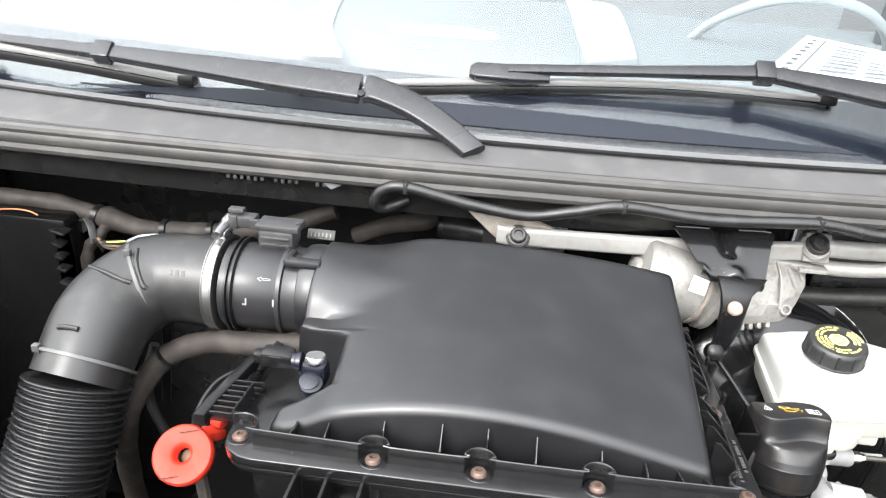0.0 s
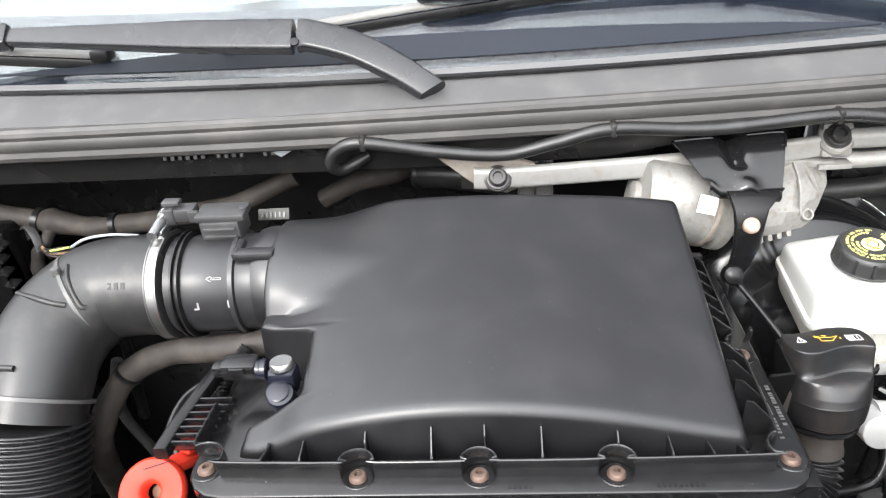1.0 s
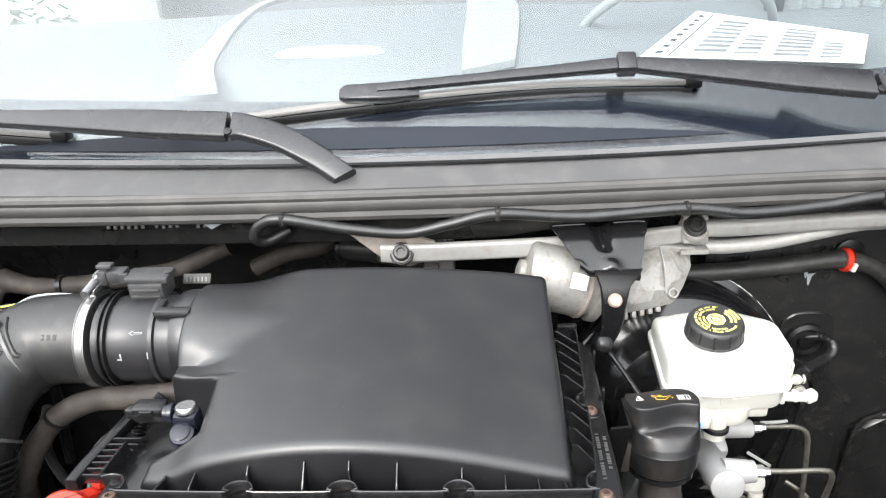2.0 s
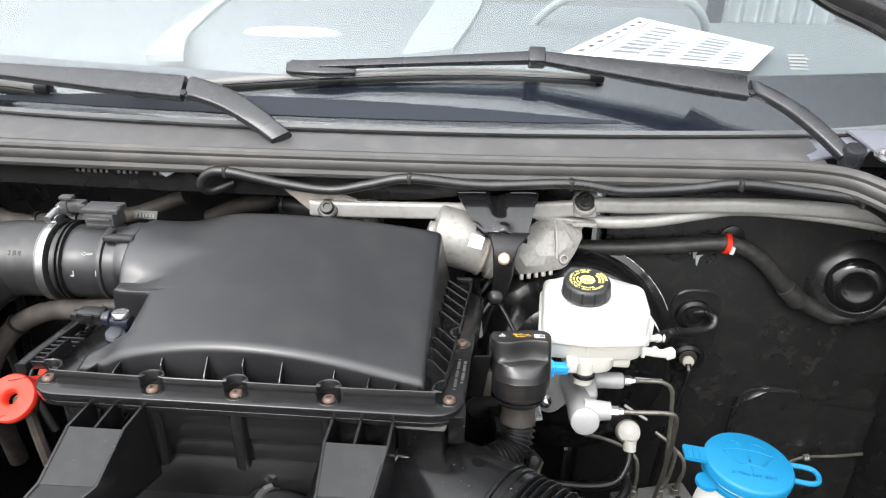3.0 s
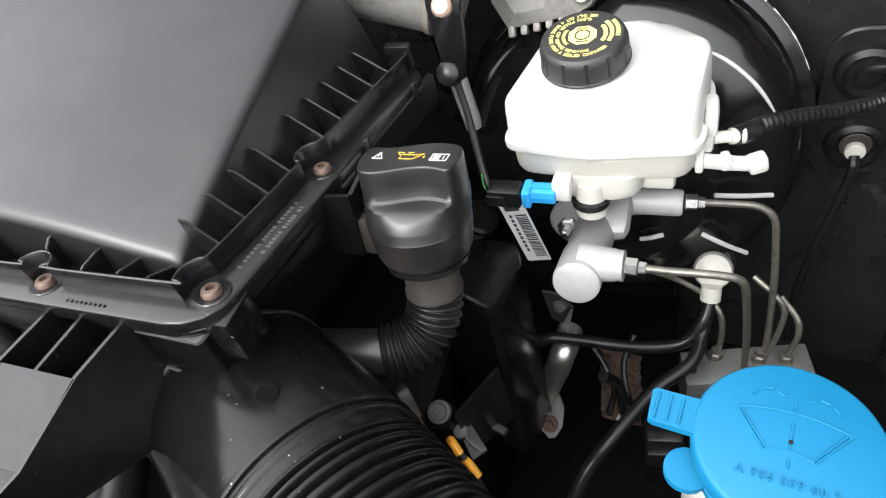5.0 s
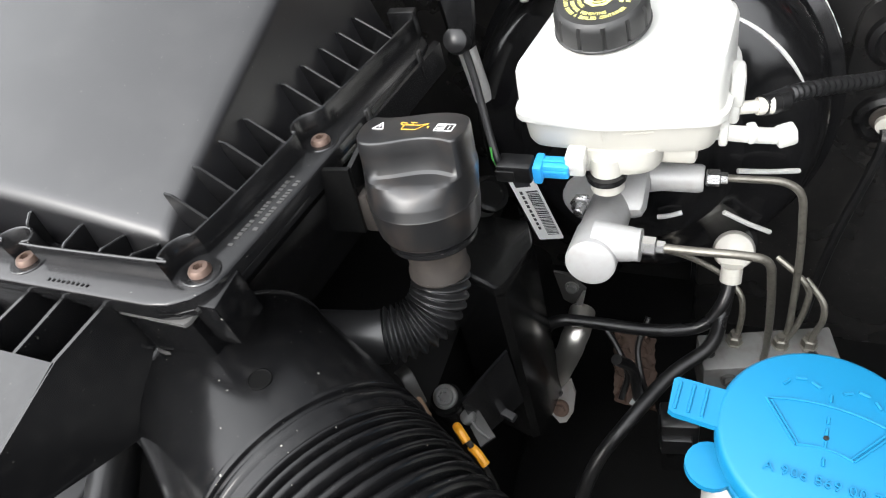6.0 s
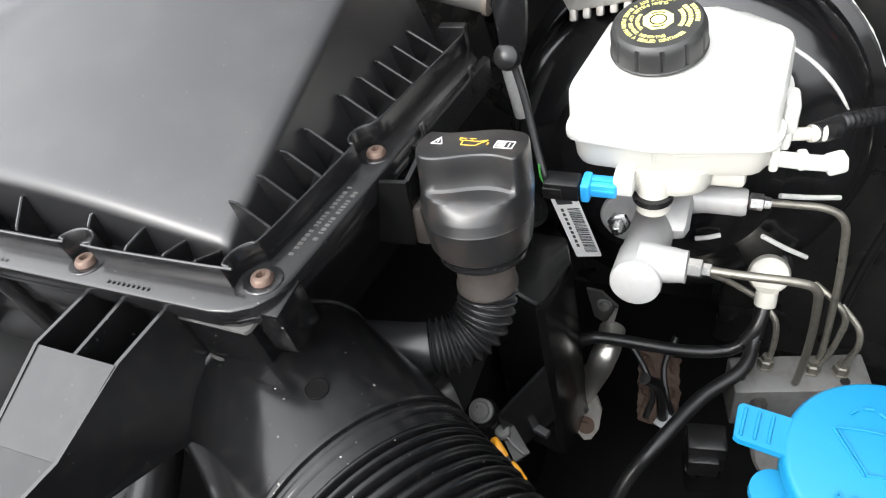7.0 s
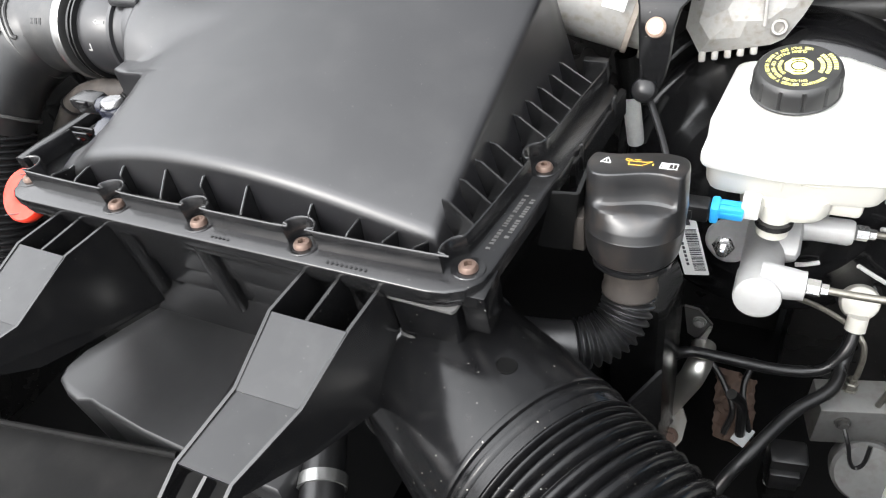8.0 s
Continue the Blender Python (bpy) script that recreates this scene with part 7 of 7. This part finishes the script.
COVER = ((0.262, 0.152, 0.930), (0.2850, 0.1500, 0.926), (0.3030, 0.1475, 0.918), (0.3085, 0.1525, 0.914), (0.3125, 0.180, 0.905), (0.3135, 0.215, 0.895), (0.300, 0.250, 0.888), (0.255, 0.245, 0.895))


def ring_at(k, down):
    return [Vector((0.290 + (x - 0.290) * k, 0.195 + (y - 0.195) * k, z - down)) for x, y, z in COVER]


part("cover", loft([ring_at(1.10, 0.24), ring_at(1.0, 0.010), ring_at(0.99, 0.004), ring_at(0.955, 0.001), ring_at(0.90, 0.0)]), M_SHADEBLK, side, "", 30)
part("gusset", loft([[Vector(p) + Vector((h, -h, 0)) for p in ((0.284, 0.082, 0.858), (0.311, 0.126, 0.871), (0.313, 0.127, 0.79), (0.286, 0.084, 0.79))] for h in (0, 0.0022)]), M_BLACK, side)
part("ledge", sweep([(0.2790, 0.1140, 0.800), (0.2960, 0.1085, 0.800), (0.3142, 0.1028, 0.800)], rounded(0.007, 0.006, 0.001, 2), 6), M_HEAD, side, "worn grey ledge")
torx = thing("torx_bolt", (0.268, 0.091, 0.84), "dull steel torx bolt in a black boss", "bolt")
part("boss", lathe((0.268, 0.095, 0.80), (0, -0.2, 1), [(0.014, 0), (0.014, 0.046), (0.0125, 0.048)], 24), M_SHADEBLK, torx)
part("head", lathe((0.268, 0.0860, 0.850), (0.05, -0.45, 0.90), [(0.0100, -0.004), (0.0100, 0.0005), (0.0094, 0.0012), (0.0076, 0.0014), (0.0070, 0.0040), (0.0062, 0.0046), (0.0040, 0.0046), (0.0035, 0.0022), (0.0004, 0.0022)], 48, lambda a, i: 1 + (0.16 * math.cos(6 * a) if i in (6, 7) else 0)), M_ALUDK, torx)
dip = thing("dipstick_handle", (0.30, 0.047, 0.86), "yellow plastic dipstick handle beside the ribbed hose", "dipstick")
for pts in (((0.292, 0.056, 0.868), (0.297, 0.051, 0.872), (0.303, 0.046, 0.868)), ((0.306, 0.045, 0.862), (0.312, 0.041, 0.864), (0.319, 0.036, 0.858))):
    part("loop", tube(pts, 0.0035, 14, 10), M_YELLOW, dip)
part("stem", tube([(0.300, 0.049, 0.866), (0.308, 0.044, 0.862), (0.312, 0.046, 0.80), (0.312, 0.048, 0.72)], 0.0022, 16, 8), M_DULL, dip, "dark steel dipstick")
clipm = thing("spring_clip", (0.255, 0.06, 0.88), "small worn metal spring clip", "clip")
part("strip", sweep([(0.245, 0.078, 0.898), (0.254, 0.072, 0.903), (0.260, 0.066, 0.893), (0.264, 0.062, 0.880)], rounded(0.010, 0.002, 0.0008, 2), 12), M_DULL, clipm)
part("strip", sweep([(0.250, 0.072, 0.900), (0.260, 0.066, 0.890), (0.270, 0.058, 0.872)], rounded(0.004, 0.003, 0.001, 2), 10), M_COPPER, clipm)
plate = thing("pipe_flange", (0.312, 0.205, 0.64), "bent bright steel pipe with a bolted flange and rusty bolt", "pipe")
part("pipe", tube([(0.3350, 0.2600, 0.742), (0.3350, 0.2380, 0.742), (0.3320, 0.2270, 0.737), (0.3278, 0.225, 0.7211), (0.3107, 0.225, 0.6694), (0.300, 0.224, 0.630)], 0.0132, 40, 24), M_POLISH, plate)
part("collar", lathe((0.3050, 0.2235, 0.652), (0.30, 0.0, 0.95), [(0.0136, -0.006), (0.0170, -0.005), (0.0185, 0.0), (0.0170, 0.005), (0.0136, 0.006)], 28), M_DULL, plate)
part("flange", loft([[Vector((x, y - h, z + 0.4 * h)) for x, y, z in ((0.2890, 0.215, 0.6220), (0.3000, 0.220, 0.6440), (0.3254, 0.222, 0.6686), (0.3320, 0.212, 0.6600), (0.3306, 0.200, 0.6400), (0.3230, 0.195, 0.6240), (0.3150, 0.195, 0.6190))] for h in (0, 0.004)]), M_ZINC, plate, "grey steel flange with rust stains")
part("bolt", joined(lathe((0.3165, 0.198, 0.6420), (0, -0.8, 0.55), [(0.0095, -0.002), (0.0095, 0.002), (0.0088, 0.003)], 24), lathe((0.3165, 0.1960, 0.6436), (0, -0.8, 0.55), [(0.0065, 0), (0.0065, 0.005), (0.001, 0.006)], 6)), M_RUST, plate, "rusty bolt", 20)
bracket2 = thing("steel_bracket", (0.326, 0.262, 0.76), "dark folded steel bracket with a bolt under the master cylinder", "bracket")
part("web", loft([[Vector((x, 0.262 + h, z)) for x, z in ((0.3105, 0.7988), (0.3254, 0.7972), (0.3408, 0.7768), (0.3330, 0.7420), (0.3165, 0.7557))] for h in (0, 0.003)]), M_DULL, bracket2)
part("lip", loft([[Vector((x, 0.2605 - h, z)) for x, z in ((0.3412, 0.7780), (0.3385, 0.7775), (0.3245, 0.7430), (0.3171, 0.7258), (0.3290, 0.7270), (0.3350, 0.7460))] for h in (0, 0.003)]), M_ALUDK, bracket2, "bare steel lip")
part("bolt", lathe((0.3275, 0.2615, 0.7800), (0, -1, 0.2), [(0.0070, 0), (0.0070, 0.002), (0.0048, 0.0024), (0.0048, 0.006), (0.001, 0.0068)], 18), M_ALUDK, bracket2)
small = thing("mount_tab", (0.295, 0.076, 0.825), "small dull steel tab with a bright screw", "bracket")
part("plate", loft([[Vector((x, y, z + h)) for x, y, z in ((0.279, 0.086, 0.829), (0.291, 0.090, 0.830), (0.309, 0.074, 0.820), (0.299, 0.064, 0.817))] for h in (0, 0.003)]), M_DULL, small)
part("screw", lathe((0.286, 0.081, 0.832), (0, -0.2, 1), [(0.0065, -0.001), (0.0065, 0.003), (0.005, 0.0045), (0.001, 0.005)], 16), M_ALUDK, small, "bright screw head")
part("lead", tube([(0.289, 0.079, 0.834), (0.296, 0.073, 0.832), (0.306, 0.070, 0.826)], 0.0012, 8, 6), M_ALUDK, small)
def shield_sheet(u, v):
    """A crumpled, corroded sheet."""
    p = Vector((0.350 + 0.048 * u + 0.010 * v, 0.330 - 0.070 * v, 0.615 - 0.050 * v - 0.010 * u))
    return p + Vector((0, 0, 0.006)) * noise.noise(p / 0.016) + Vector((0.003, 0, 0.002)) * noise.noise(p / 0.006)


solid("heat_shield", grid(shield_sheet, 28, 36, 0.0012), M_DEEPRUST, "crumpled rusty brown heat shield deep in the bay", "heat shield", sharp=20)
for pts in (((0.345, 0.30, 0.66), (0.362, 0.285, 0.645), (0.377, 0.262, 0.628), (0.372, 0.245, 0.600)), ((0.392, 0.320, 0.66), (0.384, 0.292, 0.640), (0.392, 0.265, 0.620), (0.405, 0.250, 0.590))):
    solid("engine_cable", tube(pts, 0.0036, 18, 8), M_RUBBER, "thin black cable in front of the heat shield", "cable")
conn = thing("wiring_connector", (0.437, 0.208, 0.56), "black wiring connector with pale locking clips", "connector")
part("housing", box((0.437, 0.209, 0.580), (0.034, 0.034, 0.050), 0.004, (0, 0, 14)), M_SHADEBLK, conn)
part("lever", box((0.437, 0.213, 0.6065), (0.026, 0.014, 0.004), 0.001, (0, 0, 14)), M_SHADEBLK, conn)
for dy in (0.0, -0.008):
    part("locking_clip", tube([(0.4215, 0.2040 + dy, 0.606), (0.4235, 0.1985 + dy, 0.6075), (0.4290, 0.1970 + dy, 0.608), (0.4470, 0.2015 + dy, 0.608), (0.4525, 0.2045 + dy, 0.6075), (0.4530, 0.2100 + dy, 0.606)], 0.0010, 30, 6), M_TRIM, conn, "pale locking clip")
rod = thing("steel_strut", (0.2339, 0.36, 0.9304), "bright steel strut behind the filter box", "strut")
part("tube", tube([(0.2273, 0.36, 0.9897), (0.2306, 0.36, 0.9601), (0.2339, 0.36, 0.9304)], 0.0088, 14, 16), M_PALEMETAL, rod)
part("collar", tube([(0.2223, 0.36, 1.0342), (0.2273, 0.36, 0.9897)], 0.0112, 6, 18), M_SHADEBLK, rod)
stub2 = thing("vacuum_stub", (0.265, 0.25, 0.90), "dark steel stub pipe behind the oil filler", "pipe")
part("pipe", tube([(0.235, 0.262, 0.870), (0.252, 0.256, 0.892), (0.270, 0.249, 0.916)], 0.0150, 10, 24), M_DULL, stub2)
part("end", lathe((0.270, 0.249, 0.916), (0.55, -0.2, 0.75), [(0.0165, -0.004), (0.0165, 0.002), (0.013, 0.003), (0.012, 0.001), (0.001, 0.001)], 24), M_SHADEBLK, stub2)
bline = thing("brake_line", (0.9, 0.5, 0.60), "thin pale brake pipe low on the bulkhead", "brake pipe")
part("pipe", tube([(0.775, 0.450, 0.618), (0.795, 0.450, 0.627), (0.827, 0.450, 0.645), (0.88, 0.450, 0.652), (0.922, 0.450, 0.661)], 0.0028, 20, 8), M_PIPE, bline)
part("union_nut", lathe((0.824, 0.450, 0.643), (1, 0, 0.2), [(0.005, 0), (0.0065, 0.001), (0.0065, 0.010), (0.004, 0.011)], 6), M_STEEL, bline, "", 20)
scr = thing("bare_scratch", (0.60, 0.549, 0.99), "pale scratch in the black bulkhead paint", "scratch")
for z0, dx, l in ((1.004, 0.0, 0.012), (0.996, 0.006, 0.016), (1.008, -0.008, 0.008)):
    part("scrape", loft([[Vector((0.572 + dx + a, 0.4794 - h, z0 + 0.024 + b)) for a, b in ((-0.004, 0.003), (0.008, 0.005), (0.003, 0.0), (0.001, -l), (-0.001, -l + 0.003))] for h in (0, 0.0006)]), M_DASHLT, scr)
solid("cable_sleeve", tube([(0.372, 0.235, 0.70), (0.385, 0.25, 0.66), (0.39, 0.25, 0.60)], 0.006, 16, 10), M_RUBBER, "black cable sleeve in front of rusty brackets", "cable")
solid("paper_tag", box((0.3935, 0.2490, 0.600), (0.017, 0.024, 0.0015), 0.0004, (25, 0, -28)), M_DASHLT, "small pale tag deep in the bay", "tag")
# bracket of the filter box beside the oil filler
part("side_bracket", joined(
    loft([[Vector((x, 0.110 + h, z)) for x, z in ((0.231, 1.072), (0.250, 1.074), (0.243, 1.017), (0.216, 1.016))] for h in (0, 0.003)]),
    loft([[Vector((x + h, y, z)) for x, y, z in ((0.2475, 0.113, 1.073), (0.2475, 0.150, 1.076), (0.2445, 0.150, 1.020), (0.2405, 0.113, 1.018))] for h in (0, 0.003)])), M_SHADEBLK, air_box, "tapered black bracket")
# block coloured near-black so the bay's depth stays in shade
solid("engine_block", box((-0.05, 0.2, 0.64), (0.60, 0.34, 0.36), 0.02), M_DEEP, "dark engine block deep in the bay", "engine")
